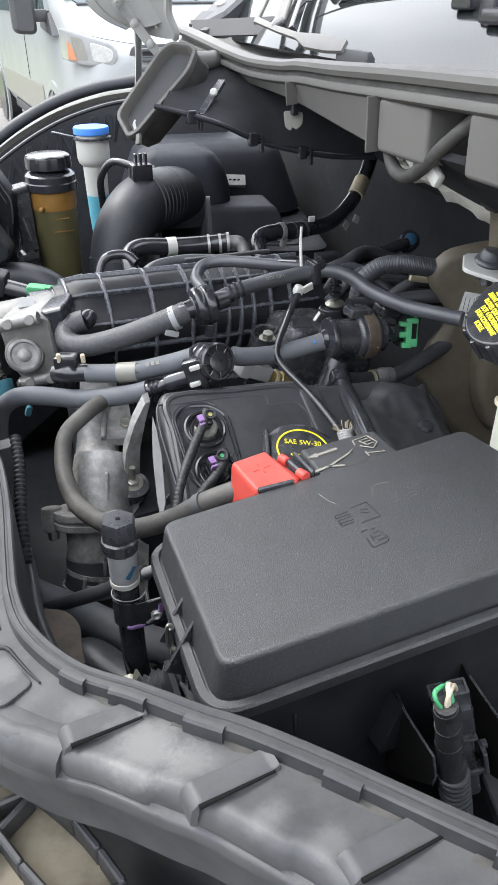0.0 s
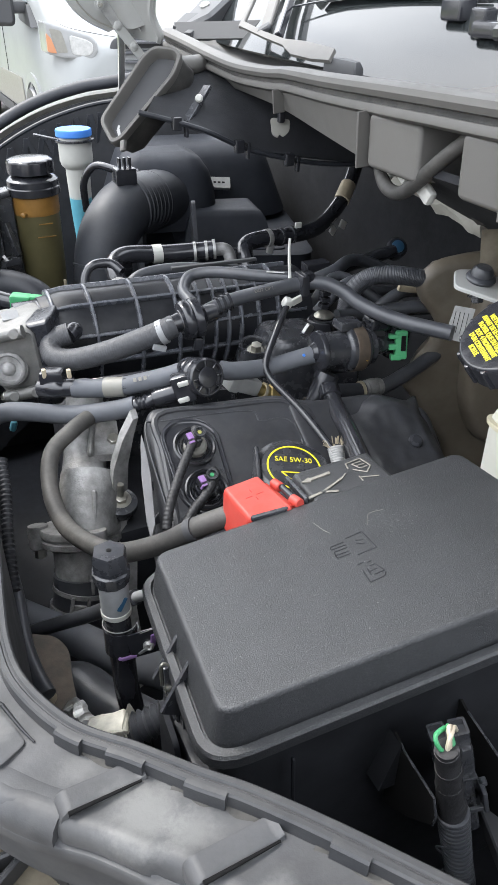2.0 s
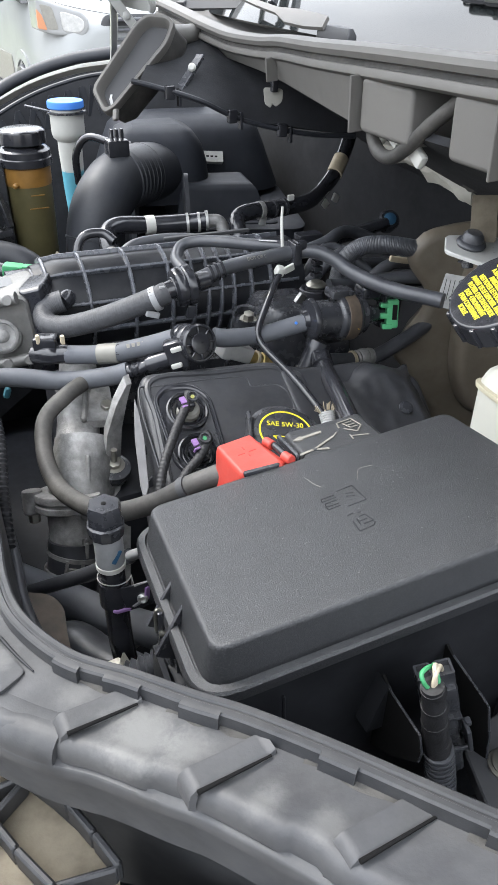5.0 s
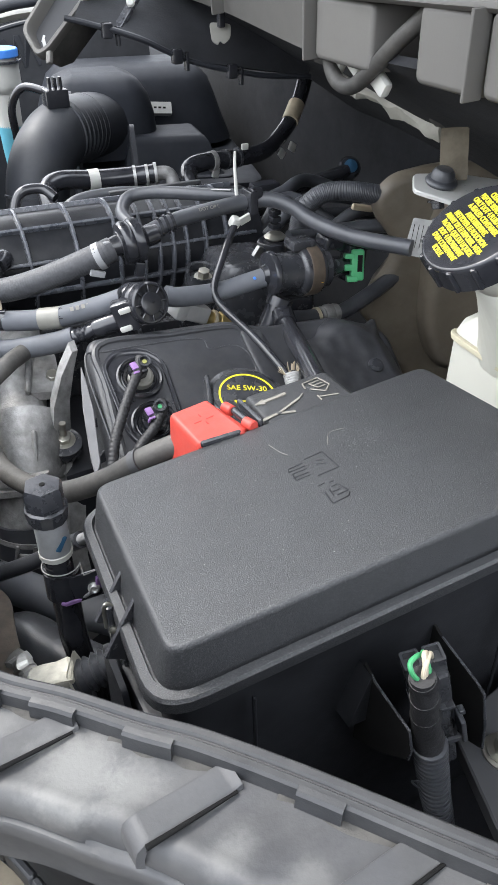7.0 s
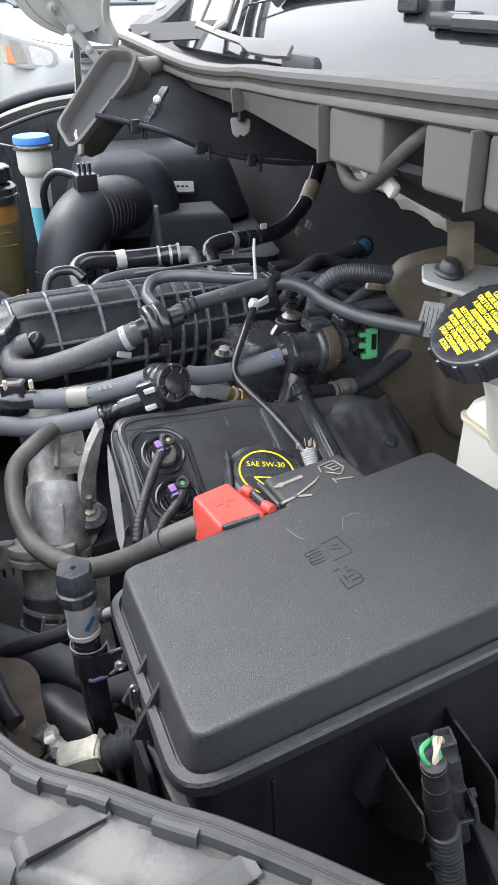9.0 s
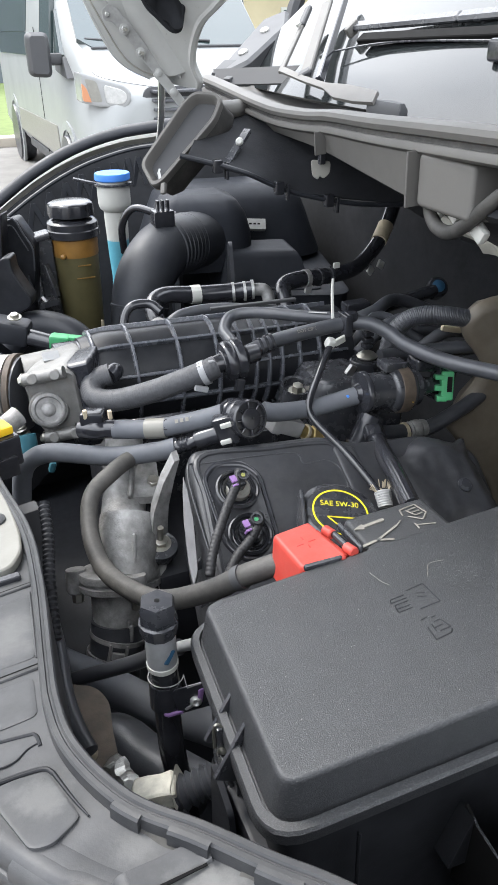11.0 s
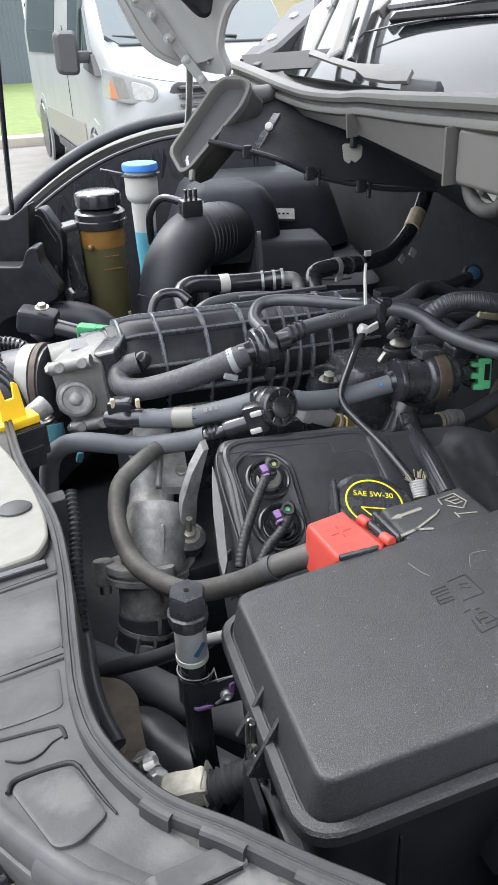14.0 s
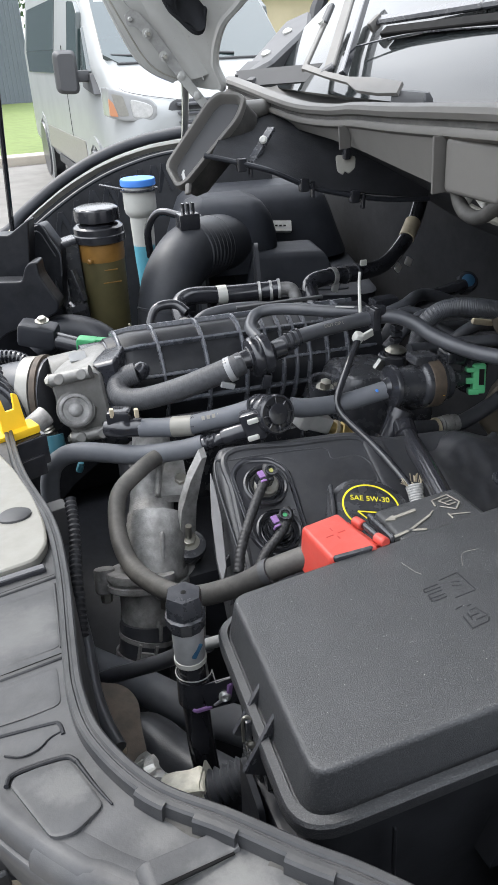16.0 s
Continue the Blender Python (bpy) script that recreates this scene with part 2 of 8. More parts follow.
def stain(m, spots, col):
    """Chalky dried stains: (centre, radius, strength) in the object's own axes, with ragged edges."""
    n, l = m.node_tree.nodes, m.node_tree.links
    b = n["Principled BSDF"]
    tc = n.new("ShaderNodeTexCoord")
    rag = n.new("ShaderNodeTexNoise")
    rag.inputs["Scale"].default_value, rag.inputs["Detail"].default_value, rag.inputs["Roughness"].default_value = 55.0, 7.0, 0.72
    l.new(tc.outputs["Object"], rag.inputs["Vector"])
    for c, rad, k in spots:
        d = n.new("ShaderNodeVectorMath")
        d.operation = "DISTANCE"
        l.new(tc.outputs["Object"], d.inputs[0])
        d.inputs[1].default_value = c
        fall = n.new("ShaderNodeMapRange")
        fall.inputs["From Min"].default_value, fall.inputs["From Max"].default_value = 0.0, rad
        fall.inputs["To Min"].default_value, fall.inputs["To Max"].default_value = 0.50, -0.50
        l.new(d.outputs["Value"], fall.inputs["Value"])
        add = n.new("ShaderNodeMath")
        l.new(fall.outputs[0], add.inputs[0])
        l.new(rag.outputs["Fac"], add.inputs[1])
        cut = n.new("ShaderNodeMapRange")
        cut.interpolation_type = "SMOOTHSTEP"
        cut.inputs["From Min"].default_value, cut.inputs["From Max"].default_value = 0.42, 0.86
        cut.inputs["To Max"].default_value = k
        l.new(add.outputs[0], cut.inputs["Value"])
        mix = n.new("ShaderNodeMix")
        mix.data_type = "RGBA"
        l.new(cut.outputs[0], mix.inputs["Factor"])
        l.new(b.inputs["Base Color"].links[0].from_socket, mix.inputs["A"])
        mix.inputs["B"].default_value = (*col, 1)
        l.new(mix.outputs["Result"], b.inputs["Base Color"])
    return m


def finish(bm, name, mt, origin, smooth=40):
    bm.transform(CAR)
    bm.transform(Matrix.Translation(-origin))
    bmesh.ops.recalc_face_normals(bm, faces=bm.faces[:])
    me = bpy.data.meshes.new(name)
    bm.to_mesh(me)
    bm.free()
    me.shade_smooth()
    me.set_sharp_from_angle(angle=radians(smooth))
    me.materials.append(mt)
    ob = new(name, me)
    if 8 < len(me.polygons) < 4000:
        ob.modifiers.new("face_weighted", "WEIGHTED_NORMAL").keep_sharp = True
    return ob


def thing(name, base, label, category, group="", kind=""):
    """An empty at base, in the car's axes, that carries parts."""
    ob = new(name)
    ob.empty_display_size = 0.02
    ob.location = CAR @ Vector(base)
    return tagged(ob, label, category, group, kind)


def world_place(ob):
    p = ob.location.copy()
    while ob.parent:
        ob = ob.parent
        p += ob.location
    return p


def part(name, bm, mt, parent, label="", smooth=40):
    ob = finish(bm, name, mt, world_place(parent), smooth)
    ob.parent = parent
    return tagged(ob, label)


def single(name, bm, mt, label, category, group="", kind="", smooth=40):
    """A thing of one mesh, its origin at its base."""
    vs = [CAR @ v.co for v in bm.verts]
    lo = [min(v[i] for v in vs) for i in range(3)]
    hi = [max(v[i] for v in vs) for i in range(3)]
    at = Vector(((lo[0] + hi[0]) / 2, (lo[1] + hi[1]) / 2, lo[2]))
    ob = finish(bm, name, mt, at, smooth)
    ob.location = at
    return tagged(ob, label, category, group, kind)


def B():
    return bmesh.new()


def axes(at, z, x=None):
    """A frame at a point with its z axis along z."""
    z = Vector(z).normalized()
    x = Vector(x) if x else (Vector((1, 0, 0)) if abs(z.x) < 0.8 else Vector((0, 1, 0)))
    y = z.cross(x).normalized()
    x = y.cross(z)
    m = Matrix((x, y, z)).transposed().to_4x4()
    m.translation = Vector(at)
    return m


def facing(depth):
    """A frame of upright planes that face the walk: x across, y up, z to the viewer."""
    return axes(CAR.inverted() @ Vector((0, depth, 0)), (-0.4, -0.917, 0), (0.917, -0.4, 0))


def loft(bm, rings, cap0=True, cap1=True, closed=True):
    rows = [[bm.verts.new(p) for p in r] for r in rings]
    n = len(rows[0])
    for a, b in zip(rows, rows[1:]):
        for i in range(n if closed else n - 1):
            j = (i + 1) % n
            bm.faces.new((a[i], a[j], b[j], b[i]))
    if cap0:
        bm.faces.new(rows[0][::-1])
    if cap1:
        bm.faces.new(rows[-1])
    return bm


def smooth_path(pts, res=6):
    P = [Vector(p) for p in pts]
    P = [2 * P[0] - P[1]] + P + [2 * P[-1] - P[-2]]
    out = []
    for i in range(1, len(P) - 2):
        a, b, c, d = P[i - 1:i + 3]
        for k in range(res):
            t = k / res
            out.append(0.5 * (2 * b + (c - a) * t + (2 * a - 5 * b + 4 * c - d) * t * t + (3 * b - a - 3 * c + d) * t ** 3))
    return out + [P[-2]]


def even_path(path, step):
    out, rest = [path[0]], step
    for a, b in zip(path, path[1:]):
        d = (b - a).length
        while d >= rest > 0:
            a = a + (b - a) * (rest / d)
            out.append(a)
            d, rest = (b - a).length, step
        rest -= d
    return out + [path[-1]]


def tube(bm, pts, rad, n=14, res=6, rib=None, squash=1.0):
    """A round hose along points. rib: (pitch, depth) of corrugations; rad may be a pair, start and end."""
    path = smooth_path(pts, res) if len(pts) > 2 else [Vector(p) for p in pts]
    if rib:
        path = even_path(path, rib[0] / 4)
    if isinstance(rad, (int, float)):
        rad = (rad, rad)
    t0 = (path[1] - path[0]).normalized()
    u = t0.orthogonal().normalized()
    rings = []
    for i, p in enumerate(path):
        t = (path[min(i + 1, len(path) - 1)] - path[max(i - 1, 0)]).normalized()
        u = (u - t * u.dot(t)).normalized()
        v = t.cross(u)
        f = i / (len(path) - 1)
        r = rad[0] + (rad[1] - rad[0]) * f
        if rib:
            r -= rib[1] * (0.0, 0.5, 1.0, 0.5)[i % 4]
        rings.append([p + (u * math.cos(a) + v * math.sin(a) * squash) * r for a in (2 * math.pi * k / n for k in range(n))])
    return loft(bm, rings)


def lathe(bm, prof, m=Matrix(), n=32, lobes=0, depth=0.0, ring=False):
    """A turned form: (radius, height) pairs along z of m; lobes cut flutes where a pair has a third entry."""
    rings = []
    for pr in prof:
        r, h = pr[0], pr[1]
        row = []
        for k in range(n):
            a = 2 * math.pi * k / n
            rr = r
            if lobes and len(pr) > 2:
                rr = r - depth * (1 if math.cos(a * lobes) > 0.55 else 0)
            row.append(m @ Vector((rr * math.cos(a), rr * math.sin(a), h)))
        rings.append(row)
    return loft(bm, rings + rings[:1], False, False) if ring else loft(bm, rings)


def rpoly(corners, rad, n=4):
    out, c = [], [Vector(p) for p in corners]
    rads = rad if isinstance(rad, (list, tuple)) else [rad] * len(c)
    for i, p in enumerate(c):
        a, b = (c[i - 1] - p), (c[(i + 1) % len(c)] - p)
        r = min(rads[i], a.length * 0.45, b.length * 0.45)
        s, e = p + a.normalized() * r, p + b.normalized() * r
        for k in range(n + 1):
            t = k / n
            out.append(s * (1 - t) ** 2 + p * 2 * t * (1 - t) + e * t * t)
    return out


def grown(corners, d):
    c, out = [Vector(p) for p in corners], []
    area = sum(a.x * b.y - b.x * a.y for a, b in zip(c, c[1:] + c[:1]))
    sg = 1 if area > 0 else -1
    for i, p in enumerate(c):
        e1, e2 = (p - c[i - 1]).normalized(), (c[(i + 1) % len(c)] - p).normalized()
        n1, n2 = Vector((e1.y, -e1.x)) * sg, Vector((e2.y, -e2.x)) * sg
        out.append(p + (n1 + n2) * (d / (1 + n1.dot(n2))))
    return out


def slab(bm, corners, steps, zf=None, rad=0.006, n=4, m=Matrix()):
    """A moulded block over an outline: steps of (growth, height) upwards or downwards; zf: the tilt of its plane."""
    rings = []
    for g, h in steps:
        rings.append([m @ Vector((p.x, p.y, (zf(p.x, p.y) if zf else 0) + h)) for p in rpoly(grown(corners, g), [max(q + g, 0.0004) for q in rad] if isinstance(rad, list) else max(rad + g, 0.0004), n)])
    return loft(bm, rings)


def box(bm, c, size, rot=(0, 0, 0), bevel=0.0015, seg=2, m=None):
    mm = (m or Matrix()) @ pose(*c, *rot) @ Matrix.Diagonal((*size, 1))
    r = bmesh.ops.create_cube(bm, size=1, matrix=mm)
    if bevel > 0:
        es = list({e for v in r["verts"] for e in v.link_edges})
        bmesh.ops.bevel(bm, geom=es, offset=min(bevel, min(size) * 0.4), segments=seg, profile=0.5, affect="EDGES")
    return bm


def bolt(bm, at, axis, r=0.006, h=0.005):
    m = axes(at, axis)
    lathe(bm, [(r * 1.55, 0), (r * 1.55, 0.0012), (r * 1.1, 0.0016)], m, 20)
    lathe(bm, [(r, 0.001), (r, h), (r * 0.85, h + 0.0006)], m, 6)
    return bm


def sheet(bm, f, nu, nv, thick=0.0):
    """A grid f(u, v), given thickness downwards along its normals afterwards."""
    g = [[bm.verts.new(f(i / nu, j / nv)) for j in range(nv + 1)] for i in range(nu + 1)]
    for i in range(nu):
        for j in range(nv):
            bm.faces.new((g[i][j], g[i + 1][j], g[i + 1][j + 1], g[i][j + 1]))
    if thick:
        bmesh.ops.recalc_face_normals(bm, faces=bm.faces[:])
        bmesh.ops.solidify(bm, geom=bm.faces[:], thickness=thick)
    return bm


def words(name, text, size, m, mt, parent, depth=0.0002, squash=1.0, bold=0.0):
    """Lettering in the built-in font, flat in the x-y plane of m."""
    cu = bpy.data.curves.new(name, "FONT")
    cu.body, cu.size, cu.extrude, cu.align_x, cu.align_y, cu.offset = text, size, depth, "CENTER", "CENTER", bold
    tmp = new("lettering_source", cu)
    me = bpy.data.meshes.new_from_object(tmp.evaluated_get(bpy.context.evaluated_depsgraph_get()))
    bpy.data.objects.remove(tmp)
    bm = B()
    bm.from_mesh(me)
    bpy.data.meshes.remove(me)
    bm.transform(m @ Matrix.Diagonal((squash, 1, 1, 1)))
    return part(name, bm, mt, parent)


def bar(bm, a, b, w, h, up=(0, 0, 1), bevel=0.0006):
    """A straight bar from a to b, w wide and h high about its line."""
    a, b = Vector(a), Vector(b)
    z = (b - a).normalized()
    y = Vector(up)
    x = y.cross(z).normalized()
    y = z.cross(x)
    m = Matrix((x, y, z)).transposed().to_4x4()
    m.translation = (a + b) / 2
    return box(bm, (0, 0, 0), (w, h, (b - a).length), bevel=bevel, seg=1, m=m)


def line_at(pts, t):
    k = t * (len(pts) - 1)
    i = min(int(k), len(pts) - 2)
    return Vector(pts[i]).lerp(Vector(pts[i + 1]), k - i)


# ---- the ground and the bay's shell ----
single("ground", sheet(B(), lambda u, v: Vector((-150 + 300 * u, -150 + 300 * v, 0)), 8, 8), M_asphalt, "grey asphalt car park with fine gravel", "ground", kind="structure")
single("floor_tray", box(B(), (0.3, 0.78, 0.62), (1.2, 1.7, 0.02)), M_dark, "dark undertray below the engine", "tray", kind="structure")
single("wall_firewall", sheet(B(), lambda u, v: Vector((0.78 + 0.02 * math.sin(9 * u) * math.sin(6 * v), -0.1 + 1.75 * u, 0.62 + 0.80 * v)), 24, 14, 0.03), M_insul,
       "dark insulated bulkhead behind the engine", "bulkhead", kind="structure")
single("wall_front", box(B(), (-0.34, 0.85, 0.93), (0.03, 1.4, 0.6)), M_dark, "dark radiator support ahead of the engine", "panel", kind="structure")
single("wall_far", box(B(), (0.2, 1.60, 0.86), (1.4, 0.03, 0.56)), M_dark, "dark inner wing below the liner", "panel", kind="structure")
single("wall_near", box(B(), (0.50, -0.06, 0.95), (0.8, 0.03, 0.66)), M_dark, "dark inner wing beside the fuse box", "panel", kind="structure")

# ---- far wing with its rubber seal ----
WING = [(-0.40, 1.50, 1.08), (-0.15, 1.57, 1.14), (0.067, 1.605, 1.232), (0.118, 1.607, 1.271), (0.205, 1.613, 1.325), (0.290, 1.618, 1.362), (0.371, 1.606, 1.385), (0.434, 1.578, 1.396), (0.6, 1.50, 1.42)]
wing_path = smooth_path(WING, 6)
INNER = [(p.x, p.y - 0.045, p.z - 0.012) for p in wing_path]
single("wing_seal", tube(B(), WING, 0.012, 12, squash=0.8), M_box, "black rubber seal along the far wing edge", "seal", kind="structure")
single("wing_flange", tube(B(), [(p[0], p[1] - 0.012, p[2] - 0.014) for p in INNER[6::4]], 0.004, 8), M_box, "black flange inside the far wing", "flange", kind="structure")


def wing_skin(u, v):
    q = line_at(wing_path, u)
    if v < 0.3:
        return Vector((q.x, q.y + 0.012 + 0.012 * (v / 0.3), q.z - 0.02 + 0.012 * v / 0.3))
    k = (v - 0.3) / 0.7
    return Vector((q.x - 0.02 * k, q.y + 0.024 + 0.18 * k, q.z - 0.008 - 0.02 * k - 0.5 * k ** 3))


single("wing_far", sheet(B(), wing_skin, 40, 12), M_paint, "white painted far front wing", "wing", kind="structure")
liner = thing("wing_liner", (0.2, 1.5, 0.9), "black ribbed plastic inner wing liner", "liner", kind="structure")
# sheet coloured darker than its ribs, painting in the shade behind them
part("sheet", sheet(B(), lambda u, v: (lambda q: Vector((q.x, q.y + 0.04 - 0.085 * v, q.z - 0.015 - 0.55 * v ** 1.2)))(line_at(INNER, u)), 40, 8, 0.004), M_deep, liner)
for k in range(22):
    q0, q1 = line_at(INNER, 0.30 + 0.025 * k), line_at(INNER, 0.30 + 0.025 * (k + 1))
    d0, d1 = (0.022, 0.075) if k % 2 else (0.075, 0.022)
    part("diagonal_rib", bar(B(), (q0.x, q0.y + 0.030 - 0.12 * d0, q0.z - 0.015 - d0), (q1.x, q1.y + 0.030 - 0.12 * d1, q1.z - 0.015 - d1), 0.010, 0.004, (0, 1, 0)), M_box, liner)

# ---- grey plastic cowl under the windscreen ----
cowl = thing("cowl_panel", (0.42, 0.75, 1.42), "grey weathered plastic cowl below the windscreen", "cowl", kind="structure")
LIP = [(0.411, 1.19, 1.506), (0.418, 1.12, 1.497), (0.423, 1.04, 1.487), (0.425, 0.960, 1.481), (0.424, 0.870, 1.483), (0.412, 0.80, 1.489), (0.384, 0.670, 1.496), (0.359, 0.541, 1.504), (0.354, 0.467, 1.507),
       (0.351, 0.408, 1.509), (0.348, 0.36, 1.511), (0.342, 0.24, 1.514), (0.335, 0.0, 1.518)]
LIP.sort(key=lambda p: -p[1])
lip_path = smooth_path(LIP, 5)


def lip_at(l):
    for a, b in zip(lip_path, lip_path[1:]):
        if a.y >= l >= b.y:
            return a.lerp(b, (a.y - l) / max(a.y - b.y, 1e-6))
    return lip_path[0].copy() if l > lip_path[0].y else lip_path[-1].copy()


def along(l0, l1, dr, dz, n=40):
    return [lip_at(l0 + (l1 - l0) * i / n) + Vector((dr, 0, dz)) for i in range(n + 1)]


def band(prof, l0=1.19, l1=0.0, n=60):
    """The lip's profile swept along its length: (back, up) pairs."""
    return loft(B(), [[lip_at(l0 + (l1 - l0) * i / n) + Vector((a, 0, h)) for a, h in prof] for i in range(n + 1)])


part("lip", band([(0.012, 0.0), (0.002, 0.0005), (-0.004, -0.002), (-0.006, -0.006), (-0.004, -0.0105), (0.0, -0.012), (0.012, -0.012)]), M_cowl, cowl, "pale sun-bleached lip")
# the shadow under the lip, put in as a dark band
part("groove_shade", band([(0.012, -0.010), (0.002, -0.0115), (0.001, -0.0165), (0.012, -0.018)]), M_oldhose, cowl)
part("bead", band([(0.010, -0.016), (-0.001, -0.0165), (-0.003, -0.019), (-0.003, -0.0225), (0.0, -0.025), (0.010, -0.026)]), M_cowl, cowl)


def bottom_at(l):
    pts = [(1.2, 1.487), (1.03, 1.462), (0.99, 1.449), (0.86, 1.443), (0.70, 1.441), (0.57, 1.439), (0.5, 1.440), (0.36, 1.444), (0.0, 1.45)]
    for (a, za), (b, zb) in zip(pts, pts[1:]):
        if a >= l >= b:
            return za + (zb - za) * (a - l) / (a - b)
    return 1.45


def face(l0, l1, back, lean=0.008, n=14):
    def f(u, v):
        l = l0 + (l1 - l0) * u
        q = lip_at(l)
        return Vector((q.x + back + lean * v, l, (q.z - 0.022) * (1 - v) + bottom_at(l) * v))
    return sheet(B(), f, n, 6, 0.003)


part("long_face", face(1.18, 0.560, 0.003, 0.010, 36), M_cowl, cowl)
for l in (0.818, 0.557, 0.372):
    q = lip_at(l)
    part("fin", bar(B(), (q.x - 0.004, l, q.z - 0.022), (q.x - 0.002, l, bottom_at(l) - 0.001), 0.0024, 0.014, (1, 0, 0)), M_cowl, cowl)
for l0, l1 in ((0.551, 0.482), (0.428, 0.374), (0.366, 0.29), (0.24, 0.16)):
    a, b = lip_at(l0), lip_at(l1)
    zt, zb = a.z - 0.023, bottom_at((l0 + l1) / 2)
    part("box", slab(B(), [(-l0, zb), (-l1, zb), (-l1 - 0.001, zt), (-l0 - 0.002, zt)], [(0.004, -0.05), (0.0, -0.003), (-0.0015, -0.0008), (-0.004, 0.0)], None, 0.006, 4,
                     axes(((a.x + b.x) / 2 + 0.001, 0, 0), (-1, 0, 0), (0, -1, 0))), M_cowl, cowl)
part("recess", face(0.56, 0.14, 0.045, 0.0, 30), M_black, cowl)
part("top_shelf", sheet(B(), lambda u, v: (lambda q: Vector((q.x + 0.006 + 0.13 * v, q.y, q.z - 0.004 - 0.02 * math.sin(v * 3.14) + 0.012 * v)))(lip_at(1.24 - 1.24 * u)), 40, 6, 0.004), M_cowl, cowl)
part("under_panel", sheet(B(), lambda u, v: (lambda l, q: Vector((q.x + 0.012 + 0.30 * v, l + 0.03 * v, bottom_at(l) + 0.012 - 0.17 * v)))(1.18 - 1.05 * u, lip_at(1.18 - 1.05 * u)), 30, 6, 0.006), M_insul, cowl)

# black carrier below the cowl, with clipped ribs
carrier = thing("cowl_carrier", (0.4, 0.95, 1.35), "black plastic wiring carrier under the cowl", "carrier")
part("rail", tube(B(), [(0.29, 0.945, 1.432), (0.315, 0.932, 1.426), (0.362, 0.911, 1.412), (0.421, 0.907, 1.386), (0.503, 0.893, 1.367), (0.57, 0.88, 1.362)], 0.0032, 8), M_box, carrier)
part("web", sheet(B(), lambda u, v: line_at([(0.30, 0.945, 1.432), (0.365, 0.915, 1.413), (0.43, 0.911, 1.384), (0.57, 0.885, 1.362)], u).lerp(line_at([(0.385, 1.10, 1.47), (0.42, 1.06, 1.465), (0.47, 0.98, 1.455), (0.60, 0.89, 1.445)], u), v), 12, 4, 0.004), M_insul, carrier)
for p in ((0.330, 0.925, 1.420), (0.404, 0.906, 1.392), (0.470, 0.897, 1.373)):
    part("clip", box(box(B(), p, (0.012, 0.010, 0.016), bevel=0.002), (p[0] + 0.012, p[1], p[2] - 0.006), (0.004, 0.008, 0.020), bevel=0.001), M_gloss, carrier)
part("stay", bar(B(), (0.392, 0.976, 1.452), (0.345, 0.935, 1.418), 0.010, 0.006), M_black, carrier)
part("pale_stud", lathe(B(), [(0.004, 0), (0.005, 0.004), (0.003, 0.007)], axes((0.372, 0.955, 1.442), (-0.4, -0.8, 0.2)), 12), M_white, carrier)

# ---- windscreen, wipers, pillar trim ----
single("windscreen", sheet(B(), lambda u, v: Vector((0.455 + 0.80 * v + 0.05 * abs(2 * u - 1) ** 2.5, 1.30 - 1.6 * u, 1.487 + 0.62 * v + 0.015 * (1 - math.exp(-v / 0.04)))), 24, 44, 0.005), M_glass,
       "curved windscreen glass reflecting a bright grey sky", "windscreen", kind="structure")
single("wall_cabin", box(B(), (1.35, 0.5, 1.6), (0.03, 2.4, 1.6)), M_dark, "dark cabin behind the glass", "cabin", kind="structure")
wiper = thing("far_wiper", (0.45, 0.77, 1.49), "grey painted wiper arm with bare linkage", "wiper")
GN = Vector((-0.61, 0, 0.79))
part("arm", loft(B(), [[Vector(a), Vector(b), Vector(b) + GN * 0.004, Vector(a) + GN * 0.004] for a, b in (((0.4618, 1.030, 1.5133), (0.4680, 1.026, 1.5180)), ((0.4517, 0.9355, 1.5055), (0.4588, 0.950, 1.5110)), ((0.4465, 0.875, 1.5015), (0.4533, 0.8815, 1.5068)),
                                                                                                      ((0.4385, 0.838, 1.4950), (0.4542, 0.8315, 1.5074)), ((0.4370, 0.790, 1.4940), (0.4525, 0.790, 1.5060)), ((0.4387, 0.753, 1.4955), (0.4500, 0.762, 1.5050)))]), M_cowl, wiper)
part("link", bar(B(), (0.4634, 1.031, 1.5145), (0.5306, 1.1076, 1.5666), 0.0085, 0.005, GN, 0.001), M_cowl, wiper)
part("link_joint", bar(B(), (0.5290, 1.1060, 1.5670), (0.5580, 1.140, 1.5900), 0.011, 0.008, GN, 0.002), M_trim, wiper)
part("link_stud", lathe(B(), [(0.0040, 0), (0.0040, 0.004), (0.0, 0.005)], axes((0.5240, 1.1020, 1.5680), GN), 14), M_white, wiper)
part("long_arm", bar(B(), (0.4640, 0.9585, 1.5160), (0.5640, 1.0950, 1.5960), 0.0170, 0.006, GN, 0.0015), M_cowl, wiper)
part("long_arm_tip", bar(B(), (0.4600, 0.9560, 1.5125), (0.4680, 0.9660, 1.5180), 0.0190, 0.008, GN, 0.002), M_trim, wiper)
part("blade", bar(B(), (0.4583, 0.9110, 1.5105), (0.5800, 1.0720, 1.6070), 0.0075, 0.010, GN, 0.001), M_gloss, wiper)
part("pivot_cap", slab(B(), [(0.435, 0.700), (0.449, 0.705), (0.460, 0.752), (0.440, 0.772)], [(0, 1.484), (0, 1.494), (-0.004, 1.500)], None, 0.004), M_trim, wiper)
blade = thing("windscreen_wiper", (0.53, 0.8, 1.55), "black rubber wiper blade resting on glass", "wiper")
part("spine", bar(bar(B(), (0.5325, 0.9591, 1.566), (0.5425, 0.7645, 1.5738), 0.0145, 0.008, GN, 0.003), (0.5425, 0.7650, 1.5738), (0.5510, 0.600, 1.5805), 0.0145, 0.008, GN, 0.003), M_black, blade)
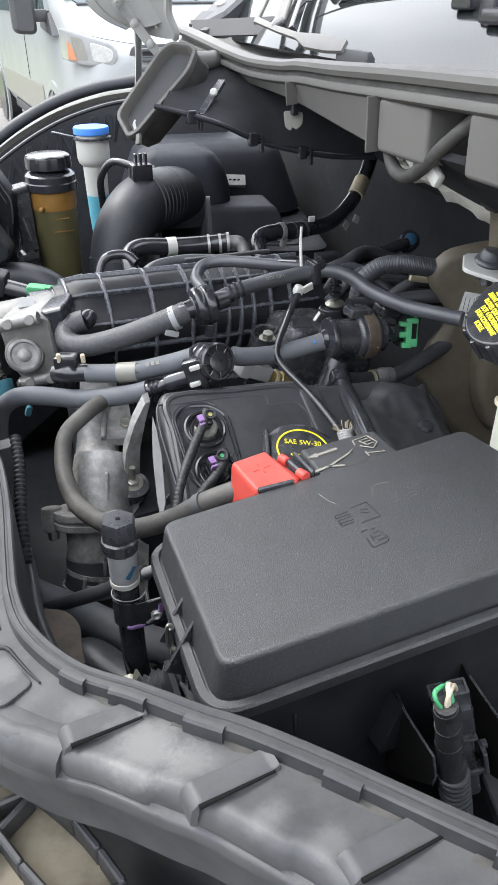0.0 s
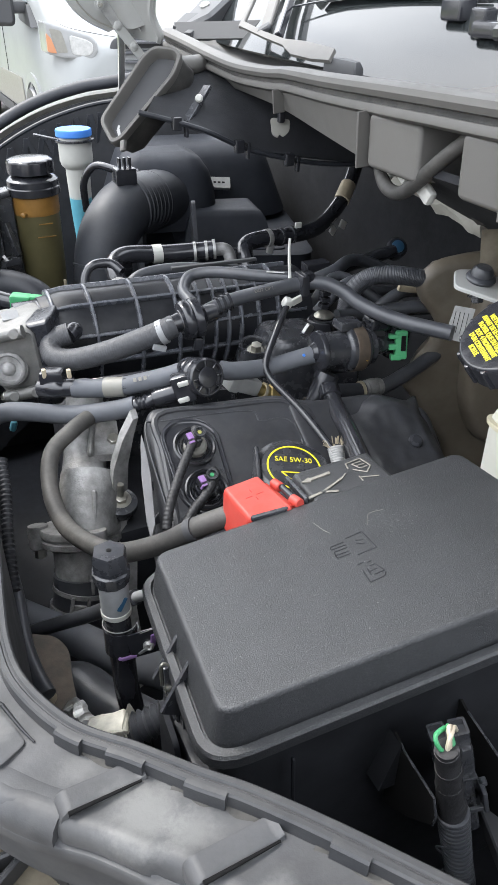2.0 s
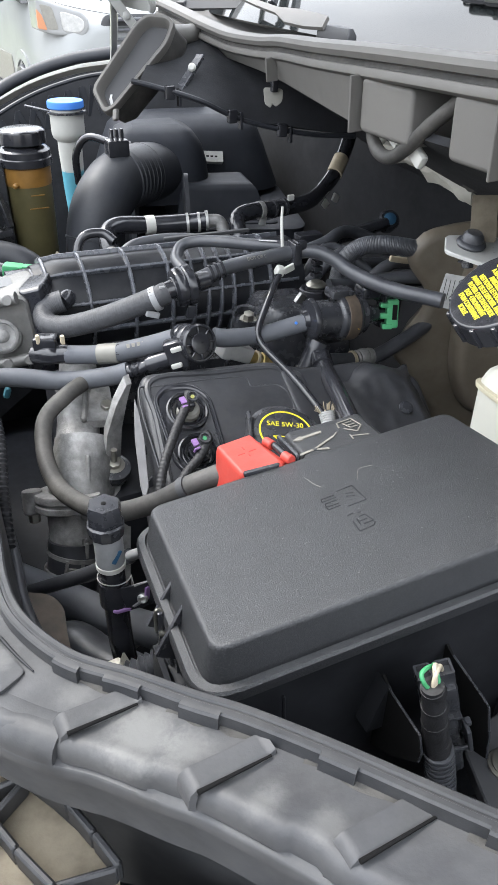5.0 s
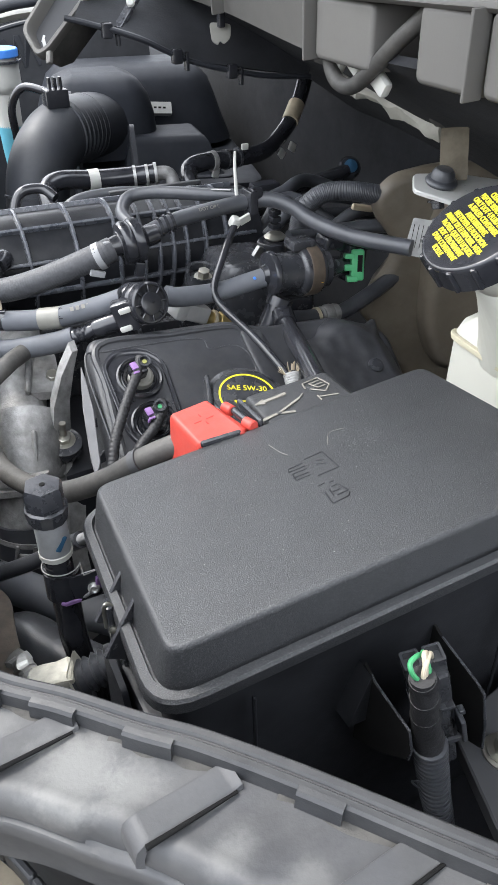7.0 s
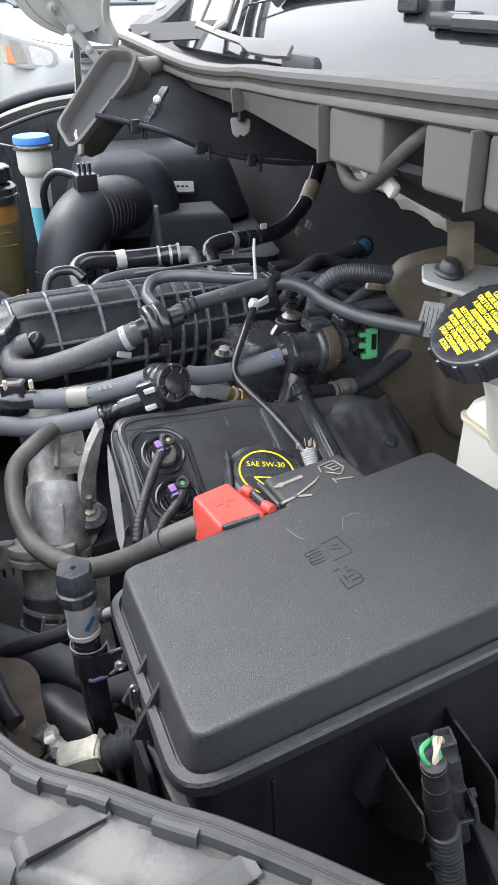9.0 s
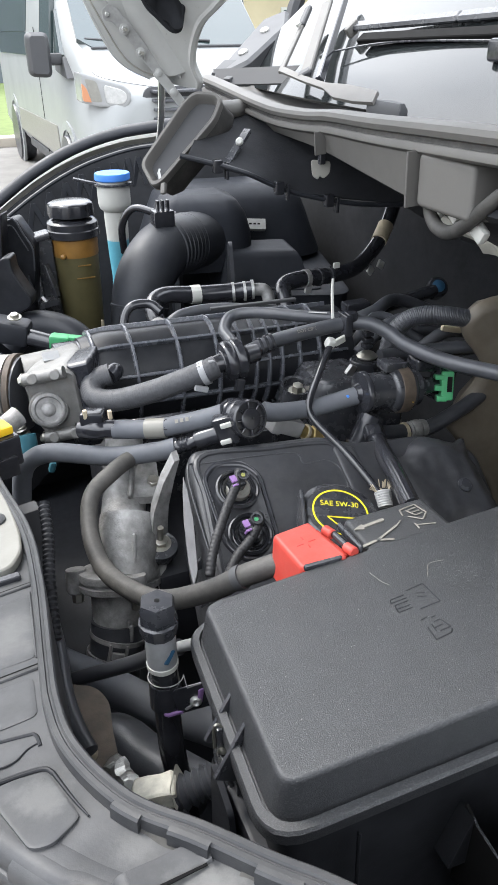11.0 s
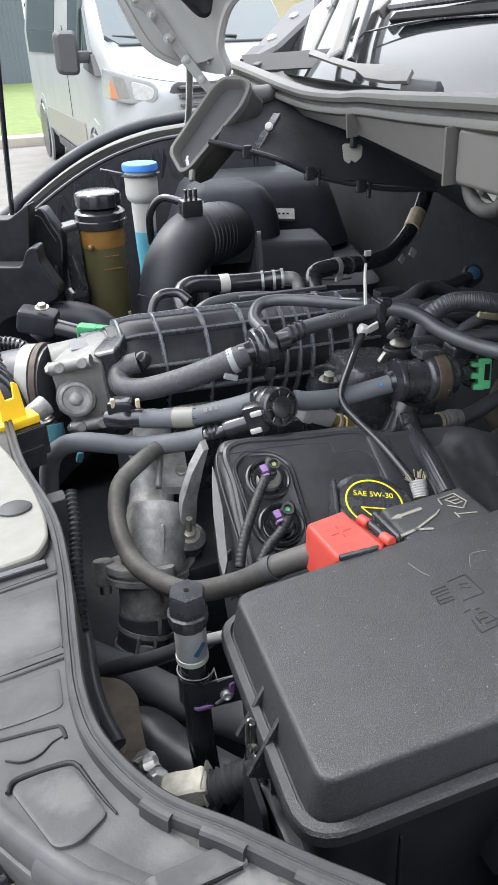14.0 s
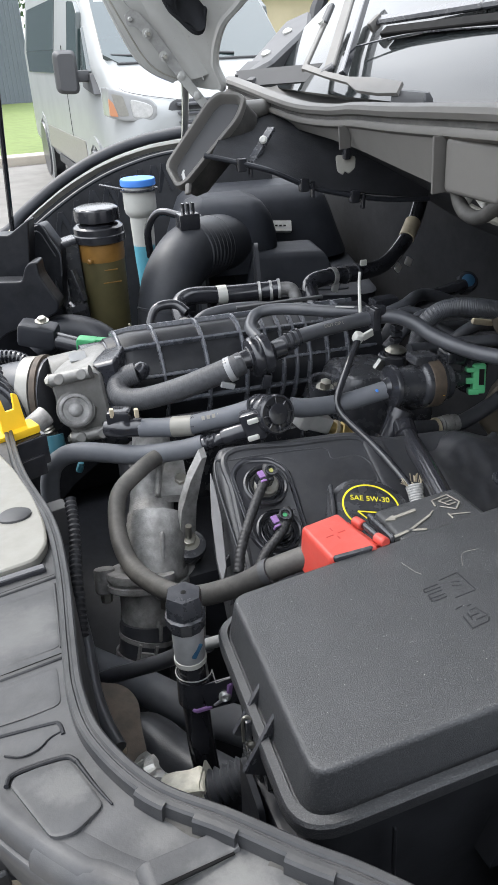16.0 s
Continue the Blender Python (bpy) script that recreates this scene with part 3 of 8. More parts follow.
part("squeegee", bar(B(), (0.5187, 0.9230, 1.5535), (0.5305, 0.600, 1.5625), 0.0135, 0.006, GN, 0.001), M_ink_shade, blade)
part("lower_spring", tube(B(), [(0.5008, 0.9641, 1.5385), (0.5129, 0.8857, 1.5478), (0.5180, 0.800, 1.5520), (0.5200, 0.620, 1.5535)], 0.0012, 6), M_black, blade)
part("end_cap", box(B(), (0.5290, 0.9610, 1.5635), (0.020, 0.009, 0.014), (0, -38, 0), 0.003), M_cowl, blade)
arm2 = thing("near_wiper", (0.5, 0.58, 1.53), "black wiper arm with hooked joint", "wiper")
part("hook", box(box(box(B(), (0.506, 0.645, 1.546), (0.02, 0.030, 0.02), bevel=0.004), (0.498, 0.600, 1.538), (0.016, 0.020, 0.022), bevel=0.003), (0.494, 0.575, 1.533), (0.02, 0.05, 0.014), bevel=0.004), M_gloss, arm2)
part("arm", bar(B(), (0.491, 0.57, 1.532), (0.488, 0.30, 1.530), 0.018, 0.012, bevel=0.003), M_gloss, arm2)
trim = thing("pillar_trim", (0.5, 1.28, 1.48), "dark grey cowl end trim with fasteners", "trim")
part("wedge", slab(B(), [(0.428, 1.215), (0.490, 1.20), (0.60, 1.30), (0.66, 1.42), (0.62, 1.45)], [(0.0, -0.03), (0.0, 0.0), (-0.006, 0.006)], lambda r, l: 1.493 + 0.42 * (r - 0.43), 0.01), M_trim, trim)
for p in ((0.505, 1.262, 1.532), (0.575, 1.335, 1.562)):
    part("fastener", lathe(B(), [(0.008, 0), (0.008, 0.002), (0.005, 0.004), (0.0, 0.005)], axes(p, (-0.4, -0.2, 0.9)), 16), M_white, trim)
part("lug", box(B(), (0.452, 1.18, 1.497), (0.02, 0.016, 0.016), (0, -20, 20), 0.003), M_trim, trim)
part("flap", box(B(), (0.47, 1.235, 1.510), (0.05, 0.04, 0.012), (0, -20, 40), 0.004), M_trim, trim)
single("scuttle_side", sheet(B(), lambda u, v: Vector((0.44 + 0.10 * u, 1.19 - 0.22 * u + 0.03 * v, 1.490 + 0.012 * u + 0.02 * v)), 8, 3, 0.004), M_trim, "dark painted scuttle corner beside the glass", "scuttle", kind="structure")
single("mirror_near_post", tube(B(), [(0.72, 1.55, 1.46), (0.74, 1.56, 1.60), (0.80, 1.56, 1.70)], (0.022, 0.010), 8, 3), M_trim, "dark tapered mirror foot on the door", "mirror", kind="structure")

# ---- bonnet, raised on its hinges ----
REAR = [(0.358, 1.236, 1.500), (0.392, 1.160, 1.493), (0.379, 1.144, 1.523), (0.375, 1.124, 1.548), (0.375, 1.091, 1.574), (0.382, 1.055, 1.591), (0.387, 1.009, 1.607), (0.40, 0.80, 1.66), (0.40, 0.5, 1.70), (0.39, 0.2, 1.69), (0.37, -0.1, 1.62)]
rear_path = smooth_path(REAR, 3)


def bonnet(u, v, drop=0.0):
    q = line_at(rear_path, u)
    k = 0.85 * v
    return Vector((q.x - k * 0.55 - drop * 0.8, q.y + 0.01 * v * (1 - u), q.z + k * 0.84 - drop * 0.5))


hood = thing("bonnet", (0.36, 0.6, 1.5), "white painted raised bonnet seen from below", "bonnet")
part("skin", sheet(B(), bonnet, 40, 14, 0.004), M_paint, hood)
LEDGE = smooth_path([(0.2160, 1.215, 1.664), (0.2356, 1.215, 1.6298), (0.2451, 1.215, 1.6131), (0.2638, 1.215, 1.5717), (0.2843, 1.215, 1.5353), (0.3076, 1.215, 1.5159), (0.3366, 1.215, 1.5031)], 4)
FOLD = smooth_path([(0.2440, 1.196, 1.647), (0.2662, 1.196, 1.6142), (0.2764, 1.196, 1.6008), (0.3020, 1.196, 1.5799), (0.3274, 1.196, 1.5441), (0.3384, 1.196, 1.5257), (0.3674, 1.196, 1.5134)], 4)
part("side_flange", sheet(B(), lambda u, v: line_at(LEDGE, u).lerp(line_at(FOLD, u), v) + Vector((0, 0.004 * math.sin(3.14 * v), 0)), 24, 4, 0.002), M_paint, hood)
part("side_web", sheet(B(), lambda u, v: line_at(FOLD, u).lerp(Vector((0.37, 1.17, 1.505)).lerp(Vector((0.30, 1.165, 1.665)), 1 - u), v), 24, 6, 0.002), M_paint, hood)
part("edge_fold", tube(B(), LEDGE, 0.0026, 8, 1), M_paint, hood)
part("inner_fold", tube(B(), [LEDGE[i].lerp(FOLD[i], 0.22) for i in range(len(LEDGE))], 0.0012, 6, 1), M_seal, hood)
part("fold_line", tube(B(), FOLD, 0.0009, 6, 1), M_dark, hood)
part("rear_fold", tube(B(), rear_path[3:], 0.006, 8, 2), M_paint, hood)
part("inner_frame", sheet(B(), lambda u, v: bonnet(0.012 + 0.085 * u, 0.03 + 0.9 * v, 0.014 * math.sin(math.pi * u) ** 0.6), 8, 14, 0.003), M_paint, hood)
part("insulation", sheet(B(), lambda u, v: bonnet(0.36 + 0.6 * u, 0.08 + 0.8 * v + 0.012 * math.sin(u * 60), 0.02 + 0.004 * math.sin(u * 45)), 40, 10, 0.006), M_insul, hood, "dark quilted underside pad")
PAD = smooth_path([(0.2700, 1.10, 1.6560), (0.2949, 1.10, 1.6121), (0.3056, 1.10, 1.5920), (0.3175, 1.10, 1.5810), (0.3358, 1.10, 1.5653), (0.3475, 1.10, 1.5649), (0.3516, 1.10, 1.5758), (0.3543, 1.10, 1.5893), (0.3658, 1.10, 1.6106), (0.3900, 1.10, 1.6500)], 4)
part("pad_corner", sheet(B(), lambda u, v: (lambda q: q + Vector((0.004 * noise.noise(q * 70), 0.012 * v + 0.010 * noise.noise(q * 55), 0.004 * noise.noise(q * 80 + Vector((3, 0, 0))))))(line_at(PAD, u).lerp(Vector((0.331, 1.095, 1.660)), v)), 40, 10, 0.004), M_insul, hood, "crumpled black underside pad")
part("pad_edge", tube(B(), PAD, 0.0032, 8, 1), M_insul, hood)
hinge = thing("hinge", (0.365, 1.26, 1.40), "pale painted steel hinge of the bonnet", "hinge")
HPM = axes((0, 1.190, 0), (0, -1, 0), (1, 0, 0))
part("leaf", slab(B(), [(0.2672, 1.5889), (0.2766, 1.5963), (0.2863, 1.5926), (0.3078, 1.5701), (0.3407, 1.5265), (0.3506, 1.5151), (0.3479, 1.5042), (0.3355, 1.5096), (0.3241, 1.5226), (0.3024, 1.5525), (0.2900, 1.5663), (0.2807, 1.5749), (0.2690, 1.5764)],
                  [(0, -0.0012), (0, 0.0010), (-0.0005, 0.0014)], None, 0.0025, 2, HPM), M_label, hinge, "dull pale steel leaf")
part("arm", slab(B(), [(0.3330, 1.5090), (0.3400, 1.5170), (0.3480, 1.5130), (0.3810, 1.4719), (0.3800, 1.4640), (0.3692, 1.4661)], [(0, 0.0012), (0, 0.0034), (-0.0006, 0.0040)], None, 0.003, 3, HPM), M_paint, hinge)
part("strut", tube(B(), [(0.348, 1.195, 1.508), (0.350, 1.205, 1.490), (0.354, 1.225, 1.462), (0.362, 1.262, 1.434), (0.370, 1.31, 1.40)], 0.010, 8, squash=0.4), M_paint, hinge)
for r, z, q in ((0.2739, 1.5842, 0.0032), (0.3415, 1.5109, 0.0060), (0.3631, 1.4843, 0.0060)):
    part("rivet", lathe(B(), [(q, 0.0), (q, 0.0030), (q * 0.7, 0.0042), (0.0, 0.0044)], axes((r, 1.188, z), (0, -1, 0)), 16), M_paint, hinge)
for r, z in ((0.2957, 1.5660), (0.3170, 1.5368)):
    part("stud", tube(B(), [(r, 1.190, z), (r - 0.001, 1.172, z - 0.0005)], 0.0024, 8), M_zinc, hinge)
    part("nut", bolt(B(), (r, 1.187, z), (0, -1, 0), 0.0046, 0.004), M_paint, hinge)

prop = thing("prop_rod", (0.074, 1.331, 1.28), "thin black steel bonnet prop rod", "prop rod")
part("rod", tube(B(), [(0.074, 1.331, 1.285), (0.0776, 1.194, 1.452), (0.081, 1.056, 1.605), (0.083, 0.95, 1.73), (0.088, 0.62, 2.12)], 0.004, 8, 1), M_gloss, prop)
part("grommet", lathe(B(), [(0.008, 0), (0.008, 0.012), (0.005, 0.015)], axes((0.074, 1.333, 1.283), (0, -0.67, 0.75)), 12), M_tan, prop, "tan rubber grommet")


# ---- fuse box ----
def lid_z(r, l):
    return 1.335 + 0.0655 * r - 0.186 * l


LID = [(0.0862, 0.2145), (0.305, 0.204), (0.322, 0.350), (0.1015, 0.352)]


def on_lid(r, l, h=0.0):
    return Vector((r, l, lid_z(r, l) + h))


def lid_line(bm, a, b, w=0.0009, h=0.0006, lift=0.0):
    return bar(bm, on_lid(*a, lift), on_lid(*b, lift), w, h, (-0.0655, 0.186, 1), 0.0002)


fuse = thing("fuse_box", (0.2, 0.28, 1.08), "large black textured plastic fuse box with closed lid", "fuse box")
fuse_lid = part("lid", slab(B(), LID, [(0.0046, -0.020), (0.0016, -0.0032), (0.0009, -0.0012), (-0.0002, -0.0003), (-0.0014, 0.0), (-0.006, 0.0)], lid_z, 0.0085, 6), M_lid, fuse, "textured black lid")
part("rim", slab(B(), LID, [(0.004, -0.0300), (0.0105, -0.0298), (0.0118, -0.0285), (0.0120, -0.0222), (0.0108, -0.0206), (0.0068, -0.0203), (0.0060, -0.0228), (0.0050, -0.0228), (0.004, -0.0180)], lid_z, 0.011, 6), M_lid, fuse)
# body coloured darker than the lid for the low light beneath it
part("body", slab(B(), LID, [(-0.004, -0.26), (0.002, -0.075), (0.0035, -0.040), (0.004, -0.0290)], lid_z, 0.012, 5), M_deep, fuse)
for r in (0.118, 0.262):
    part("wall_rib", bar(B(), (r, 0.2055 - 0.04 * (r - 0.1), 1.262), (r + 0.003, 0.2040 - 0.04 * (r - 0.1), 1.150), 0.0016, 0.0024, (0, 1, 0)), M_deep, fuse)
TONGUE = [(0.208, 0.344), (0.268, 0.344), (0.2752, 0.3916), (0.217, 0.395)]
tongue = part("tongue", slab(B(), TONGUE, [(0.002, -0.022), (0.001, -0.004), (0.0, -0.0012), (-0.0015, -0.0004), (-0.003, 0.0)], lambda r, l: lid_z(r, l) - 0.0006, 0.003, 3), M_lid, fuse, "textured hinge tongue with worn symbols")
# raised, worn symbols on the tongue
part("arrow", slab(B(), [(0.2140, 0.3780), (0.2200, 0.3745), (0.2208, 0.3766), (0.2365, 0.3772), (0.2375, 0.3806), (0.2215, 0.3795), (0.2218, 0.3815)], [(0, -0.0006), (0, 0.0003)], lid_z, 0.0003, 1), M_worn, tongue)
wrench = lid_line(lid_line(lid_line(lid_line(B(), (0.2060, 0.3560), (0.2185, 0.3578), 0.0026), (0.2195, 0.3578), (0.2400, 0.3672), 0.0020), (0.2400, 0.3672), (0.2450, 0.3712), 0.0010), (0.2200, 0.3575), (0.2285, 0.3528), 0.0022)
part("wrench_symbol", wrench, M_worn, tongue)
part("wrench_jaw", slab(B(), [(0.2185, 0.3565), (0.2210, 0.3560), (0.2216, 0.3584), (0.2190, 0.3588)], [(0, -0.0004), (0, 0.0004)], lid_z, 0.0008, 2), M_lid, tongue)
book = B()
for a, b in (((0.2524, 0.3835), (0.2647, 0.3845)), ((0.2647, 0.3845), (0.2648, 0.3709)), ((0.2648, 0.3709), (0.2576, 0.3641)), ((0.2576, 0.3641), (0.2520, 0.3730)), ((0.2497, 0.3754), (0.2524, 0.3835)),
             ((0.2550, 0.3800), (0.2630, 0.3805)), ((0.2560, 0.3760), (0.2630, 0.3760)), ((0.2570, 0.3715), (0.2625, 0.3720)), ((0.2555, 0.3800), (0.2570, 0.3715))):
    lid_line(book, a, b, 0.0011)
part("book_symbol", book, M_worn, tongue)
part("triangle_symbol", lid_line(lid_line(B(), (0.2487, 0.3551), (0.2502, 0.3624), 0.001), (0.2502, 0.3600), (0.2611, 0.3550), 0.001), M_worn, tongue)
# sunk outlines on the lid, their shade drawn as thin dark bars
FUSE_MARK = [((0.2012, 0.3009), (0.2134, 0.3020)), ((0.2134, 0.3020), (0.2112, 0.2831)), ((0.2112, 0.2831), (0.1982, 0.2828)), ((0.1897, 0.2981), (0.1989, 0.2984)), ((0.1885, 0.2952), (0.1985, 0.2953)),
             ((0.1890, 0.2925), (0.1978, 0.2925)), ((0.1872, 0.2890), (0.1968, 0.2888)), ((0.1872, 0.2860), (0.1960, 0.2862)), ((0.1897, 0.2981), (0.1885, 0.2952)), ((0.1890, 0.2925), (0.1872, 0.2862)),
             ((0.2035, 0.2930), (0.2085, 0.2905)), ((0.2050, 0.2960), (0.2095, 0.2940))]
BOOK_MARK = [((0.1926, 0.2744), (0.1974, 0.2751)), ((0.1985, 0.2735), (0.2015, 0.2738)), ((0.1975, 0.2700), (0.2015, 0.2702)), ((0.2015, 0.2702), (0.2023, 0.2622)), ((0.2023, 0.2622), (0.1955, 0.2620)),
             ((0.1996, 0.2580), (0.1900, 0.2572)), ((0.1900, 0.2572), (0.1923, 0.2680)), ((0.1955, 0.2690), (0.1940, 0.2625)), ((0.1950, 0.2655), (0.2000, 0.2658)), ((0.2020, 0.2608), (0.1996, 0.2580))]
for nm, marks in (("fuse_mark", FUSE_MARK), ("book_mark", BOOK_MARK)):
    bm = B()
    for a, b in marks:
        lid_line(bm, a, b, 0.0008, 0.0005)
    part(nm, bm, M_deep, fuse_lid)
rng = random.Random(4)
scuff = B()
for _ in range(230):
    a, q = rng.uniform(0, 6.283), rng.random() ** 0.55
    r, l = 0.2350 + 0.0150 * q * math.cos(a) * (1 + 0.2 * math.sin(3 * a)), 0.3020 + 0.0125 * q * math.sin(a)
    box(scuff, on_lid(r, l, 0.0), (rng.uniform(0.0003, 0.0009), 0.00022, 0.00012), (0, 0, rng.uniform(0, 180)), 0)
tagged(part("scuff_mark", scuff, M_scuff, fuse_lid), kind="stuff")
for cuts in ((((0.1952, 0.3283), (0.1959, 0.3170), (0.1966, 0.3140), (0.1975, 0.3112))), ((0.2200, 0.3060), (0.2245, 0.3130), (0.2292, 0.3174), (0.2377, 0.3158))):
    part("scratch", tube(B(), [on_lid(r, l, 0.0) for r, l in cuts], 0.00016, 5, 3), M_worn, fuse_lid)
specks = B()
for _ in range(170):
    r, l = rng.uniform(0.10, 0.31), rng.uniform(0.22, 0.345)
    s = rng.choice((0.00015, 0.0002, 0.0002, 0.0003))
    box(specks, on_lid(r, l, 0.0), (s * 1.5, s, 0.0002), (0, 0, rng.uniform(0, 180)), 0)
tagged(part("dust_speck", specks, M_label, fuse_lid), kind="stuff")
# brackets and latch on the side that faces the radiator
for p in ((0.0985, 0.287), (0.0945, 0.262)):
    part("gusset", slab(B(), [(-0.022, -0.006), (0.004, 0.020), (0.006, 0.006), (-0.006, -0.020)], [(0, -0.0009), (0, 0.0009)], None, 0.001, 2, axes((p[0] - 0.004, p[1], lid_z(*p) - 0.026), (0.3, -1, 0.1), (1, 0.3, 0))), M_black, fuse)
part("gusset_wall", slab(B(), [(-0.290, 1.225), (-0.256, 1.232), (-0.256, 1.262), (-0.290, 1.256)], [(0, -0.002), (0, 0.002)], None, 0.002, 2, axes((0.0835, 0, 0), (-1, 0, 0), (0, -1, 0))), M_black, fuse)
latch = part("latch", box(box(box(B(), (0.0796, 0.2745, 1.2600), (0.0032, 0.0050, 0.0200), bevel=0.0010), (0.0806, 0.2710, 1.2500), (0.0040, 0.0080, 0.0060), bevel=0.0010), (0.0815, 0.2660, 1.2430), (0.0030, 0.0090, 0.0160), bevel=0.0008), M_black, fuse, "black lever latch")
part("latch_wire", tube(B(), [(0.0772, 0.2745, 1.2560), (0.0774, 0.2748, 1.2690), (0.0795, 0.2750, 1.2708), (0.0812, 0.2742, 1.2690)], 0.0009, 8), M_zinc, latch, "bright steel wire")
part("latch_rivet", lathe(B(), [(0.0022, 0), (0.0022, 0.0010), (0.0012, 0.0018), (0.0, 0.0018)], axes((0.0800, 0.2715, 1.2560), (-0.6, -0.8, 0.1)), 12), M_zinc, latch)
part("side_plate", slab(B(), [(-0.275, 1.10), (-0.21, 1.10), (-0.245, 1.245), (-0.268, 1.255)], [(0, -0.0015), (0, 0.0015)], None, 0.003, 2, axes((0.074, 0, 0), (-1, 0, 0), (0, -1, 0))), M_dark, fuse)
part("side_step", box(B(), (0.088, 0.24, 1.225), (0.02, 0.05, 0.03), bevel=0.003), M_dark, fuse)
part("wall_gusset", slab(B(), [(0.1654, 1.2147), (0.1811, 1.2134), (0.1755, 1.2480)], [(0, -0.010), (0, 0.0012), (-0.0006, 0.0016)], None, 0.0008, 2, axes((0, 0.1985, 0), (0, -1, 0), (1, 0, 0))), M_deep, fuse)
# wiring plug in front of the fuse box
plug = thing("wiring_plug", (0.185, 0.17, 1.13), "black wiring plug with taped harness and green wires", "wiring plug")
PM = axes((0.198, 0.178, 1.230), (-0.22, 0.10, 0.97), (0.92, -0.32, 0.25))
pb = part("plug_body", box(B(), (0, 0.004, -0.012), (0.0165, 0.014, 0.064), bevel=0.003, m=PM), M_black, plug)
part("collar", box(B(), (0.0003, 0.003, 0.006), (0.0185, 0.016, 0.0022), bevel=0.0008, m=PM), M_black, pb)
part("collar", box(B(), (0.0003, 0.003, 0.020), (0.0185, 0.016, 0.020), bevel=0.003, m=PM), M_black, pb)
for a in (-0.0052, 0.0052):
    tb = B()
    slab(tb, [(a - 0.0042, -0.0012), (a + 0.0042, -0.0012), (a + 0.0042, 0.0085), (a - 0.0042, 0.0085)], [(0, 0.028), (0, 0.0375), (-0.0012, 0.0375), (-0.0012, 0.0335)], None, 0.001, 2, PM)
    part("terminal_socket", tb, M_black, pb)
part("lock_clip", box(box(box(B(), (0.0110, -0.004, -0.010), (0.0025, 0.010, 0.016), bevel=0.0008, m=PM), (0.004, -0.0065, -0.0165), (0.016, 0.002, 0.003), bevel=0.0006, m=PM), (0.0125, -0.002, -0.002), (0.003, 0.004, 0.003), bevel=0.0006, m=PM), M_rubber, pb)
HP = [(0.1785, 0.1720, 1.2755), (0.1810, 0.1712, 1.263), (0.1830, 0.1705, 1.251), (0.1858, 0.1690, 1.235), (0.1885, 0.1675, 1.222)]
part("taped_harness", tube(B(), HP, (0.0054, 0.0072), 16), M_tape, plug, "black cloth taped harness")
for i, r in ((0, 0.0060), (1, 0.0064), (2, 0.0067), (3, 0.0070)):
    d = Vector(HP[i + 1]) - Vector(HP[i])
    part("tape_wrap", lathe(B(), [(r - 0.0002, 0), (r + 0.0001, 0.0004), (r + 0.0003, 0.0042), (r - 0.0002, 0.0052)], axes(Vector(HP[i]) + d * 0.1, d + Vector((0.003, 0.001, 0))), 20), M_tape, plug)
CON = even_path(smooth_path([(0.1880, 0.1675, 1.2255), (0.1905, 0.1668, 1.2130), (0.1930, 0.1660, 1.2020), (0.1970, 0.1640, 1.1810), (0.2020, 0.1620, 1.1600), (0.2100, 0.1580, 1.1200)], 6), 0.0040)
# core blacker than the ridges: shade between them is put into the colour
conduit = part("conduit", tube(B(), CON, (0.0066, 0.0050), 16, 1), M_ink_shade, plug, "black corrugated conduit")
for k in range(len(CON) - 1):
    q = 0.0084 - 0.0018 * k / len(CON)
    part("ridge", lathe(B(), [(q - 0.0022, -0.0013), (q - 0.0004, -0.0010), (q, -0.0004), (q, 0.0004), (q - 0.0004, 0.0010), (q - 0.0022, 0.0013)], axes(CON[k], CON[k + 1] - CON[k]), 20), M_rubber, conduit)
part("twist_tie", tube(B(), [(0.184, 0.170, 1.212), (0.186, 0.162, 1.206), (0.183, 0.168, 1.198), (0.189, 0.165, 1.190), (0.193, 0.160, 1.196)], 0.0005, 6), M_rubber, plug)
for mt, pts, lab in ((M_green, [(0.1775, 0.1720, 1.2731), (0.1745, 0.174, 1.2780), (0.1755, 0.177, 1.2808), (0.182, 0.179, 1.2797), (0.187, 0.181, 1.272)], "green wire"), (M_green, [(0.1815, 0.171, 1.2725), (0.1825, 0.173, 1.2770), (0.184, 0.179, 1.2797), (0.188, 0.182, 1.272)], "green wire"),
                     (M_wire, [(0.1790, 0.1712, 1.2731), (0.1790, 0.172, 1.2775), (0.1815, 0.174, 1.2811), (0.187, 0.178, 1.2786), (0.192, 0.181, 1.270)], "cream wire"), (M_wire, [(0.1800, 0.171, 1.2725), (0.1805, 0.173, 1.2786), (0.1825, 0.177, 1.2824), (0.190, 0.180, 1.2736)], "cream wire")):
    part("wire", tube(B(), pts, 0.00115, 8), mt, plug, lab)
# faces blackened for low light; a paler thread paints the lit, worn lip
for r, prof in ((0.1760, [(0.2040, 1.2500), (0.1986, 1.2470), (0.1952, 1.2448), (0.1702, 1.2415), (0.1668, 1.2311), (0.1676, 1.2232), (0.1850, 1.2040), (0.2040, 1.1900)]),
                (0.2175, [(0.2050, 1.2520), (0.1989, 1.2487), (0.1918, 1.2474), (0.1736, 1.2436), (0.1686, 1.2414), (0.1635, 1.2240), (0.1612, 1.2087), (0.1691, 1.2046), (0.2050, 1.1950)])):
    gd = part("guard", slab(B(), prof, [(0, -0.0007), (0, 0.0007)], None, 0.0012, 2, axes((r, 0, 0), (1, 0, 0), (0, 1, 0))), M_ink_shade, plug)
    part("lit_worn_edge", tube(B(), [(r, l - 0.0003, z + 0.0003) for l, z in prof[1:-2]], 0.00065, 6, 1), M_black, gd)
